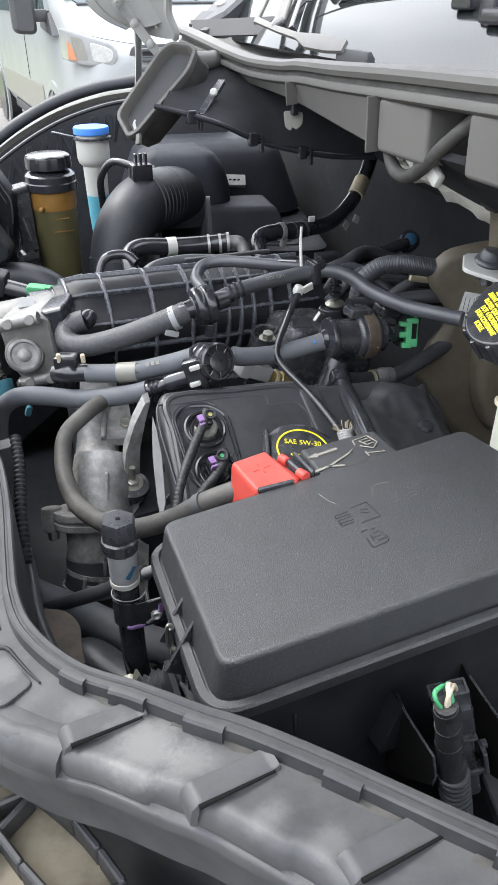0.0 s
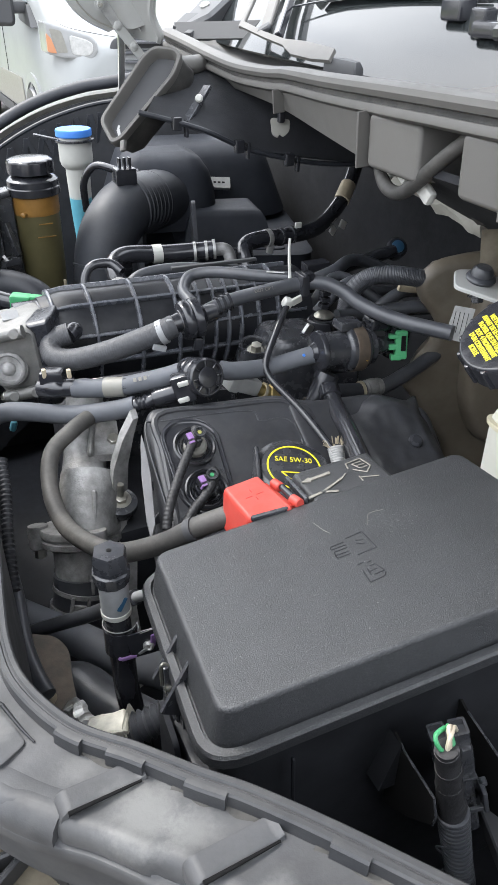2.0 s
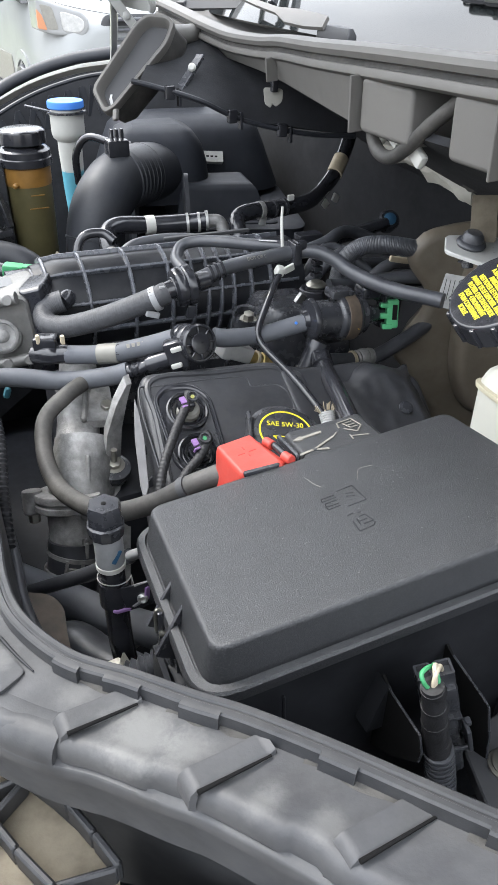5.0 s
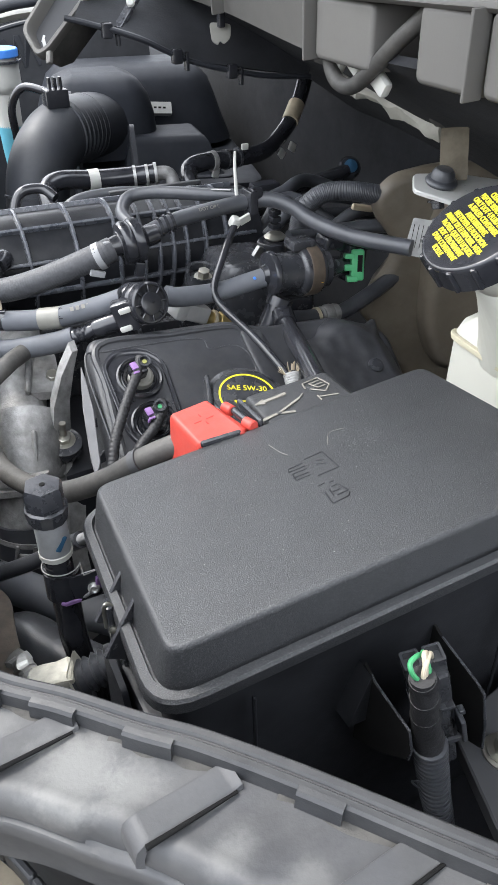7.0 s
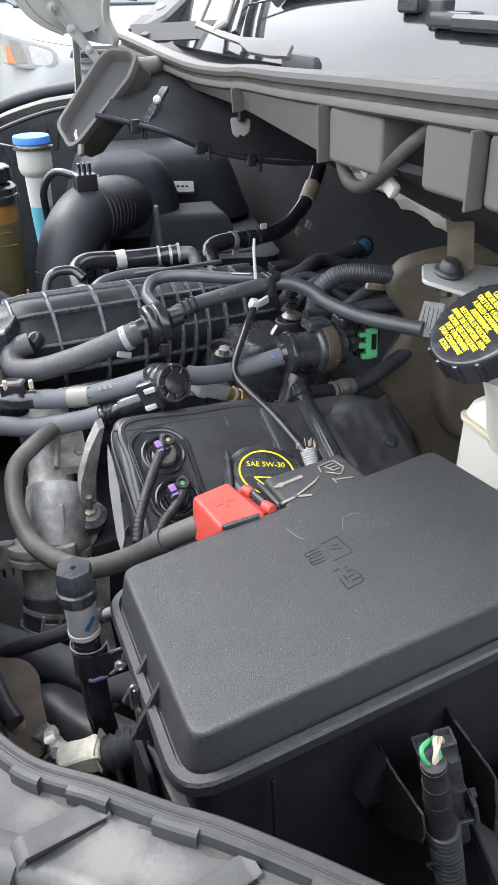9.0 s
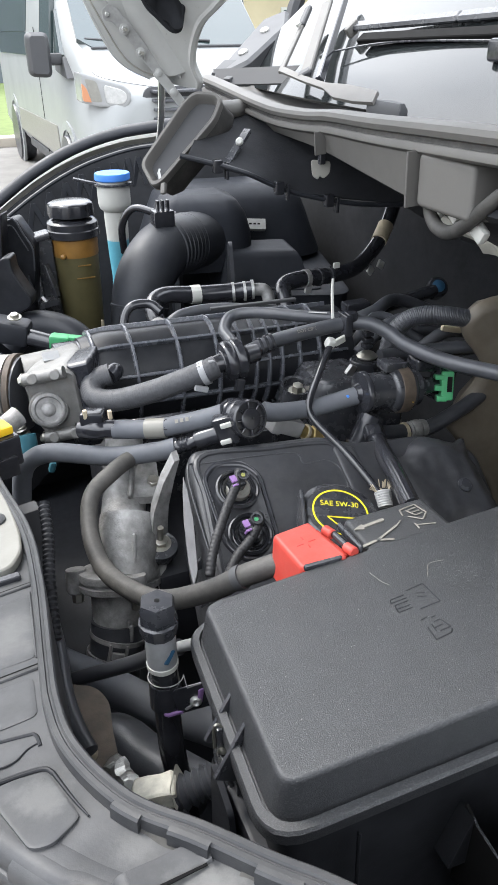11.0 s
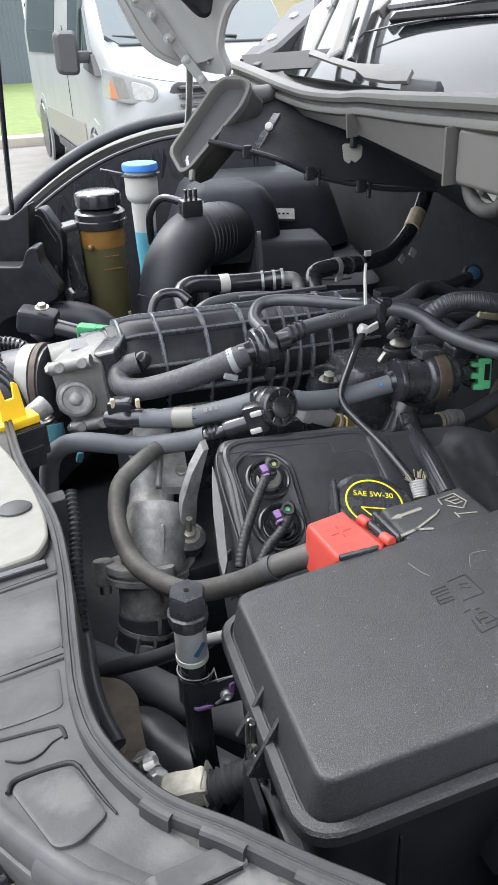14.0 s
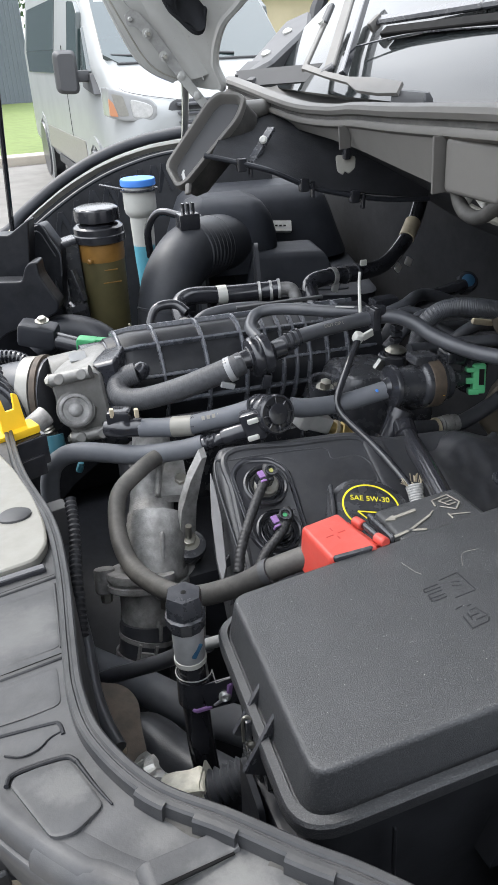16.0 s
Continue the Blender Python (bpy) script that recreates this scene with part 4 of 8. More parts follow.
part("holder", box(box(B(), (0.211, 0.186, 1.196), (0.016, 0.020, 0.034), bevel=0.002), (0.214, 0.180, 1.214), (0.006, 0.012, 0.006), bevel=0.001), M_deep, plug)
tray = thing("steel_bracket", (0.24, 0.16, 1.12), "bare grey steel bracket with hex bolt", "bracket")
part("plate", slab(B(), [(0.206, 0.128), (0.30, 0.12), (0.31, 0.20), (0.225, 0.186)], [(0, 1.178), (0, 1.186), (-0.001, 1.187)], None, 0.008, 3), M_trim, tray)
part("washer", lathe(B(), [(0.0105, 0), (0.0105, 0.0015), (0.0075, 0.0025)], pose(0.238, 0.162, 1.187), 28), M_zinc, tray)
part("bolt", bolt(B(), (0.238, 0.162, 1.189), (0, 0, 1), 0.0056, 0.008), M_zinc, tray)

# red terminal cover
red = thing("terminal_cover", (0.18, 0.37, 1.24), "red plastic battery terminal cover with plus mark", "terminal cover")

cap_red = part("cap", slab(B(), [(0.1640, 0.3535), (0.1925, 0.3500), (0.1900, 0.3965), (0.1640, 0.3945)], [(0.0030, -0.030), (0.0016, -0.022), (0.0010, -0.0040), (0.0004, -0.0014), (-0.0006, -0.0003), (-0.0016, 0.0), (-0.004, 0.0)],
                           lambda r, l: lid_z(r, l) + 0.0025 + (l - 0.352) * 0.085, 0.0022, 3), M_red, red)


def on_cap(r, l, h=0.0):
    return Vector((r, l, lid_z(r, l) + 0.0025 + (l - 0.352) * 0.085 + h))


for a, b in (((0.1710, 0.3745), (0.1760, 0.3748)), ((0.1790, 0.3752), (0.1845, 0.3756)), ((0.1776, 0.3790), (0.1776, 0.3830)), ((0.1776, 0.3690), (0.1776, 0.3725))):
    part("plus_mark", bar(B(), on_cap(*a), on_cap(*b), 0.0010, 0.0005, (-0.0655, 0.1, 1), 0.0002), M_redmark, cap_red)
part("side_slope", slab(B(), [(0.1915, 0.3510), (0.1985, 0.3550), (0.1965, 0.3930), (0.1890, 0.3960)], [(0.001, -0.020), (0.0, -0.004), (-0.001, -0.002)], lambda r, l: lid_z(r, l) + 0.004 - (r - 0.190) * 0.5, 0.002, 3), M_red, red)
for l in (0.3835, 0.3560):
    part("hinge_knuckle", lathe(B(), [(0.0028, -0.0048), (0.0035, -0.0040), (0.0035, 0.0040), (0.0028, 0.0048)], axes(on_lid(0.1985, l, 0.0010), (-0.1, 1, -0.19)), 16), M_red, red)
part("hinge_pin", tube(B(), [on_lid(0.2000, 0.3825, 0.0010), on_lid(0.1990, 0.357, 0.0010)], 0.0024, 12), M_gloss, red)
part("hinge_bracket", bar(B(), on_lid(0.2085, 0.3885, 0.0), on_lid(0.2050, 0.3530, 0.0), 0.0030, 0.006, (0, 0, 1), 0.001), M_black, red)
part("black_lip", bar(B(), on_lid(0.1650, 0.3532, 0.0010), on_lid(0.1900, 0.3510, 0.0005), 0.0026, 0.0050, (0, 0, 1), 0.0012), M_black, red)

# ---- front rail with its seal channel ----
RAIL = [(0.004, 0.70, 0.10), (0.0068, 0.5517, 0.10), (0.0175, 0.4477, 0.10), (0.0170, 0.3775, 0.095), (0.0114, 0.3044, 0.075), (0.0095, 0.272, 0.058), (0.0124, 0.243, 0.0455), (0.0252, 0.2113, 0.0362),
        (0.0444, 0.1886, 0.0335), (0.0608, 0.1678, 0.0325), (0.0734, 0.1533, 0.0325), (0.0914, 0.1283, 0.0335), (0.1154, 0.0918, 0.0345), (0.1624, 0.0218, 0.037), (0.2224, -0.0682, 0.039)]


def rail_z(l):
    return 1.3675 - 0.16 * l


rail_pts = smooth_path([(r, l, rail_z(l)) for r, l, w in RAIL], 14)
rail_w = [p[0] for p in smooth_path([(w, 0, 0) for r, l, w in RAIL], 14)]
rail = thing("front_rail", (0.0, 0.3, 1.2), "dusty weathered black plastic front bolster with seal channel", "rail")


def rail_side(i):
    t = rail_pts[min(i + 1, len(rail_pts) - 1)] - rail_pts[max(i - 1, 0)]
    return Vector((t.y, -t.x, 0)).normalized()


def rail_index(l):
    return min(range(len(rail_pts)), key=lambda k: abs(rail_pts[k].y - l))


def sweep(bm, prof, i0=0, i1=None):
    rings = []
    for i in range(i0, (i1 or len(rail_pts) - 1) + 1):
        s = rail_side(i)
        rings.append([rail_pts[i] + s * a + Vector((0, 0, h)) for a, h in prof(i)])
    return loft(bm, rings)


def on_panel(r, l, h=0.0):
    return Vector((r, l, rail_z(l) - 0.0065 + h))


# where each strap leaves the wall, where it drops over the outer edge, and the place along the rail of that edge
STRAPS = [((0.0416, 0.1826), (0.0125, 0.1805), 0.1965), ((0.0743, 0.1400), (0.0443, 0.1377), 0.1560), ((0.1077, 0.0975), (0.0770, 0.0957), 0.1137), ((0.1420, 0.0540), (0.1110, 0.0520), 0.0710)]


def notch(l):
    """How far the outer edge draws in ahead of each strap, 0 to 1."""
    k = 0.0
    for a, b, lp in STRAPS:
        x = abs(l - (lp + 0.0075)) / 0.0068
        k = max(k, min(1.0, max(0.0, (1.0 - x) * 3.5)))
    return k


def rail_prof(w, n=0.0):
    e = w - 0.0017 * n
    return [(0.0066, -0.0065), (e * 0.5, -0.0066), (e - 0.0085, -0.0065), (e - 0.0065, -0.0059), (e - 0.0040, -0.0058), (e - 0.0018, -0.0064), (e - 0.0002, -0.0082), (e + 0.0007, -0.0108), (e + 0.0009, -0.0142),
            (w + 0.0004, -0.0149), (w + 0.0019, -0.0152), (w + 0.0027, -0.0162), (w + 0.0029, -0.0205), (w + 0.0022, -0.0219), (w + 0.0004, -0.0225), (w - 0.0006, -0.0300)]


part("inner_wall", sweep(B(), lambda i: [(-0.0006, -0.50), (-0.0006, -0.0008), (0.0002, 0.0), (0.0020, 0.0), (0.0027, -0.0008), (0.0027, -0.50)]), M_rail, rail)
part("seal_channel", sweep(B(), lambda i: [(0.0025, -0.05), (0.0026, -0.0010), (0.0034, -0.0010), (0.0039, -0.0003), (0.0057, -0.0003), (0.0065, -0.0011), (0.0069, -0.0068), (0.0078, -0.0073), (0.0078, -0.05)]), M_rail, rail)
M_panel = stain(M_raildust, [(CAR @ (Vector((r, l, rail_z(l) - 0.0065)) - Vector((0.0, 0.3, 1.2))), q, k) for r, l, q, k in ((0.038, 0.164, 0.034, 0.50), (0.050, 0.153, 0.022, 0.40), (0.064, 0.122, 0.016, 0.35), (0.078, 0.106, 0.014, 0.3),
                             (-0.004, 0.228, 0.024, 0.35), (0.022, 0.194, 0.018, 0.25), (-0.012, 0.335, 0.050, 0.25))], (0.185, 0.183, 0.176))
part("panel", sweep(B(), lambda i: [(0.0066, -0.05)] + rail_prof(rail_w[i], notch(rail_pts[i].y)) + [(rail_w[i] - 0.003, -0.05)]), M_panel, rail, "dust-stained panel")
# dried mud along the foot of the wall, broken at the straps
for l0, l1 in ((0.2040, 0.1880), (0.1740, 0.1450), (0.1330, 0.1020), (0.0890, 0.0600)):
    i0, i1 = rail_index(l0), rail_index(l1)
    part("mud_line", sweep(B(), lambda i: [(0.0068, -0.0068), (0.0068, -0.0060), (0.0080 + 0.0006 * math.sin(i * 0.6), -0.0063), (0.0088 + 0.0010 * math.sin(i * 0.6), -0.0066)], i0, i1), M_raildirt, rail, "pale dried mud")
# straps across the panel
for (r0, l0), (r1, l1), lp in STRAPS:
    i = rail_index(lp)
    d = Vector((r1 - r0, l1 - l0, 0))
    w = d.length
    d.normalize()
    e = Vector((-d.y, d.x, 0))
    rings = []
    for a, h in ((-0.001, -0.0048), (0.0008, -0.0057), (0.0024, -0.0061), (w * 0.5, -0.0062), (w - 0.0040, -0.0057), (w - 0.0018, -0.0059), (w + 0.0002, -0.0074), (w + 0.0010, -0.0104), (w + 0.0012, -0.0145)):
        p = Vector((r0, l0, 0)) + d * a
        p.z = rail_z(p.y) + h
        lo = Vector((0, 0, -0.0016)) - d * (0.0022 if h < -0.0065 else 0.0)
        rings.append([p + e * -0.0049 + lo, p + e * -0.0044, p + e * -0.0035 + Vector((0, 0, 0.0003)), p + e * 0.0035 + Vector((0, 0, 0.0003)), p + e * 0.0044, p + e * 0.0049 + lo])
    part("strap", loft(B(), rings), M_raildust, rail)
    # the shadow along one side of the strap, drawn as a black thread
    crease = [Vector((r0, l0, 0)) + d * a + e * 0.0051 for a in (0.001, w * 0.35, w * 0.7, w - 0.002)]
    part("strap_crease_shade", tube(B(), [(p.x, p.y, rail_z(p.y) - 0.0066) for p in crease], (0.0005, 0.0009), 8, 3), M_ink_shade, rail)
# rounded hood over the bend of the outer edge
part("hood", sweep(B(), lambda i: [(rail_w[i] + a, h) for a, h in ((-0.0150, -0.0072), (-0.0125, -0.0064), (-0.0090, -0.0060), (-0.0050, -0.0059), (-0.0020, -0.0066), (0.0008, -0.0088), (0.0022, -0.0122), (0.0024, -0.0165), (-0.0010, -0.0175))], rail_index(0.2235), rail_index(0.1985)), M_raildust, rail)
# blocks on the wall
for l0, l1 in ((0.2130, 0.2045), (0.1960, 0.1835), (0.1700, 0.1590), (0.1285, 0.1170), (0.0850, 0.0735), (0.0400, 0.0290)):
    part("clip_block", sweep(B(), lambda i: [(0.0056, -0.0068), (0.0056, 0.0002), (0.0074, 0.0001), (0.0083, -0.0008), (0.0086, -0.0064), (0.0080, -0.0069)], rail_index(l0), rail_index(l1)), M_rail, rail)
# grooves, pocket and moulded lines of the wide part; groove shade drawn as dark lines
for (r0, l0), (r1, l1) in (((-0.0700, 0.3635), (0.0105, 0.3795)), ((-0.0700, 0.2935), (0.0060, 0.3046))):
    part("cross_rib", bar(B(), on_panel(r0, l0, 0.0002), on_panel(r1, l1, 0.0002), 0.0028, 0.0022), M_rail, rail)
    part("cross_groove", bar(B(), on_panel(r0, l0 + 0.0026, 0.0), on_panel(r1, l1 + 0.0026, 0.0), 0.0016, 0.0006), M_ink_shade, rail)


def moulded_line(pts, rad, up=0.0):
    return tube(B(), [on_panel(r, l, up) for r, l in pts], rad, 8, 4)


POCKET = [(-0.0200, 0.2300), (-0.0236, 0.2373), (-0.0213, 0.2419), (-0.0121, 0.2428), (-0.0019, 0.2421), (0.0015, 0.2380), (0.0060, 0.2234), (0.0098, 0.2131)]
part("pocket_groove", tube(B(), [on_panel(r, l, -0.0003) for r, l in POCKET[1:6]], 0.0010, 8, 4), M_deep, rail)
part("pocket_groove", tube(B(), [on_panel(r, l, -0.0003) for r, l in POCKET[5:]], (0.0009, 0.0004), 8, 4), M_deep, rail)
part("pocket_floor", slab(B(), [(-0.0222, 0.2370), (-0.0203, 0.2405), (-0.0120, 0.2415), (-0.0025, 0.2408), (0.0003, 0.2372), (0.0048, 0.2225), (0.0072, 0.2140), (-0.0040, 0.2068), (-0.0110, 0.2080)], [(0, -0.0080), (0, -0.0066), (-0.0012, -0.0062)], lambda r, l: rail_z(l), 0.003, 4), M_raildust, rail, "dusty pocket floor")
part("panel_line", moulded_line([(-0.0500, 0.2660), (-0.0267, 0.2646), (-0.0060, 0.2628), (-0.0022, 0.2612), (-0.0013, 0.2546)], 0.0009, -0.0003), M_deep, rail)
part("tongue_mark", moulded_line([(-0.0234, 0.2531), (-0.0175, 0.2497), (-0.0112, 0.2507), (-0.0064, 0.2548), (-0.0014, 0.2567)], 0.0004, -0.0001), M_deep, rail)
for q in ([(-0.06, 0.3570), (0.0086, 0.3690), (0.0052, 0.3125), (-0.06, 0.3030)], [(-0.06, 0.2900), (0.0020, 0.2990), (0.0005, 0.2720), (-0.014, 0.2700), (-0.055, 0.2700)]):
    part("dusty_panel", slab(B(), q, [(0.0, -0.0085), (-0.0004, -0.0062), (-0.0012, -0.0060), (-0.003, -0.0059)], lambda r, l: rail_z(l), 0.004, 3), M_raildust, rail)
part("side_line", moulded_line([(0.0088, 0.372), (0.0070, 0.345), (0.0048, 0.312)], 0.0007), M_rail, rail)
# cream plate with a grey push plug
plate = thing("headlamp_plate", (-0.05, 0.5, 1.28), "cream plastic plate with a grey push plug", "plate")
part("plate", slab(B(), [(-0.09, 0.65), (-0.0185, 0.645), (0.0010, 0.5476), (0.0095, 0.4855), (0.0118, 0.4371), (0.0100, 0.4111), (0.0020, 0.3945), (-0.0173, 0.3906), (-0.10, 0.376)], [(0, -0.0060), (0, -0.0012), (-0.0008, -0.0003), (-0.0018, 0.0)], lambda r, l: rail_z(l), [0.02, 0.02, 0.02, 0.02, 0.02, 0.014, 0.006, 0.006, 0.02], 5), M_cream, plate)
part("push_plug", lathe(B(), [(0.0105, 0.0), (0.0105, 0.0015), (0.008, 0.0030), (0.0, 0.0035)], axes((-0.0050, 0.4600, rail_z(0.4600) - 0.0001), (0, 0.16, 1)), 24), M_trim, plate, "grey push plug")
part("seam", bar(B(), (-0.09, 0.3765, rail_z(0.3765) - 0.0055), (0.006, 0.390, rail_z(0.390) - 0.0055), 0.005, 0.005), M_gloss, plate)
# ribbed backing below the rail
ribs = thing("headlamp_backing", (-0.04, 0.18, 1.15), "dusty ribbed plastic headlamp backing", "backing")


def on_backing(r, l, h=0.0):
    return Vector((r, l, 1.262 + h))


part("sheet", slab(B(), [(-0.13, 0.27), (-0.0298, 0.2517), (-0.0024, 0.2170), (0.0176, 0.1782), (0.0233, 0.1615), (-0.02, 0.10), (-0.13, 0.10)], [(0, -0.016), (0, -0.012)], lambda r, l: 1.262, 0.004, 2), M_dusty, ribs, "dusty tan sheet")
EDGE_RIB = [(-0.06, 0.283), (-0.0298, 0.2517), (-0.0158, 0.2339), (-0.0024, 0.2170), (0.0112, 0.1948), (0.0176, 0.1782), (0.0233, 0.1615)]
LONG_RIBS = [EDGE_RIB, [(-0.065, 0.255), (-0.0340, 0.2235), (-0.0201, 0.2044), (-0.0122, 0.1849), (-0.0020, 0.1643), (0.012, 0.14)], [(-0.07, 0.226), (-0.0380, 0.1963), (-0.0275, 0.1780), (-0.010, 0.145)]]
for line in LONG_RIBS:
    for a, b in zip(line, line[1:]):
        part("rib", bar(B(), on_backing(*a, -0.005), on_backing(*b, -0.005), 0.0034, 0.013, bevel=0.001), M_rail, ribs)
for a, b in (((-0.0332, 0.2291), (-0.0161, 0.2325)), ((-0.0264, 0.2150), (-0.0030, 0.2167)), ((-0.0326, 0.1939), (-0.0198, 0.2020)), ((-0.0190, 0.2039), (-0.0034, 0.2145)), ((-0.0094, 0.1668), (0.0222, 0.1620)), ((-0.060, 0.245), (-0.0340, 0.2500)), ((-0.050, 0.205), (-0.0260, 0.2120))):
    part("rib", bar(B(), on_backing(*a, -0.006), on_backing(*b, -0.006), 0.0030, 0.011, bevel=0.001), M_rail, ribs)
single("air_guide", slab(B(), [(0.00, 0.19), (0.09, 0.13), (0.16, 0.03), (0.06, 0.02), (-0.02, 0.12)], [(0, 1.12), (0, 1.225), (-0.004, 1.229)], None, 0.01, 3), M_dark, "dark plastic air guide below the rail", "air guide")

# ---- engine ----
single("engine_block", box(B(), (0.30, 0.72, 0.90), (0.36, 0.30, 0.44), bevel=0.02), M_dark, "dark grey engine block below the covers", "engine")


def vc_z(r, l):
    return 1.192 + 0.55 * (l - 0.511)


VN = Vector((0, -0.55, 1)).normalized()


def on_vc(r, l, h=0.0):
    return Vector((r, l, vc_z(r, l))) + VN * h


def vcm(r, l, h=0.0):
    return axes(on_vc(r, l, h), VN, (1, 0, 0))


COVER = [(0.145, 0.44), (0.41, 0.40), (0.435, 0.49), (0.444, 0.535), (0.40, 0.560), (0.325, 0.567), (0.30, 0.580), (0.170, 0.592)]
cover = thing("valve_cover", (0.3, 0.5, 1.05), "black moulded plastic engine valve cover", "valve cover")
part("shell", slab(B(), COVER, [(0.010, -0.10), (0.005, -0.014), (0.002, -0.005), (-0.0015, -0.0015), (-0.006, 0.0)], vc_z, 0.012, 5), M_cover, cover)
part("raised_edge", tube(B(), [on_vc(0.158, 0.470, -0.002), on_vc(0.170, 0.545, -0.0015), on_vc(0.178, 0.583, -0.0015), on_vc(0.24, 0.578, -0.0015), on_vc(0.296, 0.572, -0.002), on_vc(0.31, 0.560, -0.003)], 0.0035, 8), M_cover, cover)
part("platform_edge", tube(B(), [on_vc(r, l, -0.0005) for r, l in ((0.1560, 0.500), (0.1621, 0.572), (0.1820, 0.5765), (0.2608, 0.5690), (0.2695, 0.5575), (0.2939, 0.5545), (0.3023, 0.5407), (0.2991, 0.5249))], 0.0010, 8), M_cover, cover)
part("rear_pad", sheet(B(), lambda u, v: (lambda r, l: on_vc(r, l, -0.010 + 0.020 * min(1.0, 5 * min(u, 1 - u, v, 1 - v)) ** 0.5 + 0.005 * noise.noise(Vector((r * 26, l * 26, 0.0))) + 0.0016 * noise.noise(Vector((r * 90, l * 90, 2.0)))))(0.335 + 0.100 * u + 0.008 * v, 0.468 - 0.026 * u * (1 - v) + 0.086 * v - 0.006 * math.sin(9 * u)), 36, 30, 0.003), M_cover, cover, "lumpy dark foam pad")
part("pad_stud", lathe(B(), [(0.007, 0), (0.007, 0.002), (0.003, 0.003)], vcm(0.405, 0.500, 0.010), 16), M_black, cover)
part("side_ridge", slab(B(), [(0.300, 0.475), (0.322, 0.475), (0.322, 0.560), (0.302, 0.565)], [(0.002, -0.006), (0.0, 0.003), (-0.003, 0.005)], vc_z, 0.006, 3), M_cover, cover)
well = part("coil_plate", slab(B(), [(0.1735, 0.5640), (0.1887, 0.5735), (0.2125, 0.5690), (0.2240, 0.5560), (0.2175, 0.500), (0.2080, 0.487), (0.1850, 0.489), (0.1715, 0.505)], [(0.003, -0.002), (0.0015, 0.0022), (0.0, 0.0028), (-0.0018, 0.0022), (-0.0026, 0.0004)], vc_z, 0.012, 5), M_gloss, cover)
for r, l in ((0.1985, 0.5470), (0.1945, 0.5085)):
    m = vcm(r, l, 0.0025)
    part("well_rim", lathe(B(), [(0.0195, -0.002), (0.0195, 0.002), (0.0180, 0.0032), (0.0165, 0.0020), (0.0160, -0.001), (0.0145, -0.0005), (0.0135, 0.0018), (0.0120, 0.0008), (0.0115, -0.004), (0.0, -0.004)], m, 36), M_gloss, well)
for k in range(5):
    l = 0.462 + 0.028 * k
    part("side_tooth", slab(B(), [(0.0, 0.0), (-0.016, -0.014), (-0.018, -0.020), (0.0, -0.016)], [(0, -0.002), (0, 0.002)], None, 0.001, 2, axes((0.150 + 0.23 * (l - 0.46), l, vc_z(0, l) - 0.010), (0, -1, 0.4), (1, 0, 0))), M_black, cover)
# the strip's reflection is put into its pale grey colour
single("cover_strip", slab(B(), [(0.1345, 0.4815), (0.1418, 0.4920), (0.1526, 0.5315), (0.1562, 0.5560), (0.1570, 0.5690), (0.1520, 0.5565), (0.1445, 0.5334), (0.1360, 0.4980)], [(0, -0.003), (0.0, 0.0012), (-0.0004, 0.0018)], vc_z, 0.001, 2), M_strip, "pale reflecting strip beside the valve cover", "strip")

# coils, plugs and taped leads
for r, l, lead, lab in ((0.1985, 0.5460, [(0.2010, 0.547, 1.2315), (0.196, 0.538, 1.2275), (0.178, 0.520, 1.214), (0.157, 0.495, 1.198), (0.1475, 0.4800, 1.184)], "ignition coil with violet plug and taped lead"),
                        (0.1945, 0.5085, [(0.2015, 0.510, 1.2100), (0.201, 0.503, 1.208), (0.188, 0.492, 1.200), (0.172, 0.4845, 1.191), (0.158, 0.472, 1.180)], "ignition coil with violet plug and short taped lead")):
    coil = thing("ignition_coil", on_vc(r, l, -0.01), lab, "ignition coil", "coils on the valve cover")
    part("coil_top", lathe(B(), [(0.0105, -0.004), (0.0105, 0.006), (0.0085, 0.008), (0.0, 0.008)], vcm(r, l, 0.002), 20), M_cream if l > 0.52 else M_gloss, coil, "cream coil top" if l > 0.52 else "")
    part("plug", box(B(), on_vc(r - 0.003, l + 0.001, 0.014), (0.012, 0.012, 0.013), (29, 0, 10), 0.0015), M_gloss, coil)
    part("violet_clip", box(box(B(), on_vc(r - 0.0065, l + 0.002, 0.0215), (0.0055, 0.0070, 0.0025), (29, 0, 10), 0.0008), on_vc(r - 0.0065, l - 0.0032, 0.019), (0.0055, 0.002, 0.006), (29, 0, 10), 0.0005), M_purple, coil, "violet locking clip")
    part("plug_ring", lathe(B(), [(0.0052, 0), (0.0056, 0.001), (0.0052, 0.003), (0.0038, 0.003), (0.0036, 0.0005)], vcm(r + 0.003, l + 0.0035, 0.0205), 18), M_black, coil)
    part("wire_seal", lathe(B(), [(0.0019, 0), (0.0019, 0.0012), (0.0, 0.0012)], vcm(r + 0.003, l + 0.0035, 0.0208), 14), M_olive if l > 0.52 else M_green, coil, "green wire seal")
    part("lead", tube(B(), lead, 0.0044, 12, rib=(0.0036, 0.0005)), M_tape, coil, "spiral taped black lead")

# oil filler cap
ON = Vector((0.05, -0.33, 1)).normalized()
OM = axes((0.2715, 0.4915, 1.2045), ON, (0.917, -0.36, 0))
oil = thing("oil_filler_cap", (0.272, 0.495, 1.17), "black oil filler cap with yellow printed ring", "oil cap")
oil_disc = part("disc", lathe(B(), [(0.030, -0.022), (0.0355, -0.016), (0.0358, -0.006), (0.0345, -0.003), (0.0300, -0.0015), (0.0290, 0.0), (0.0, 0.0)], OM, 48), M_black, oil)
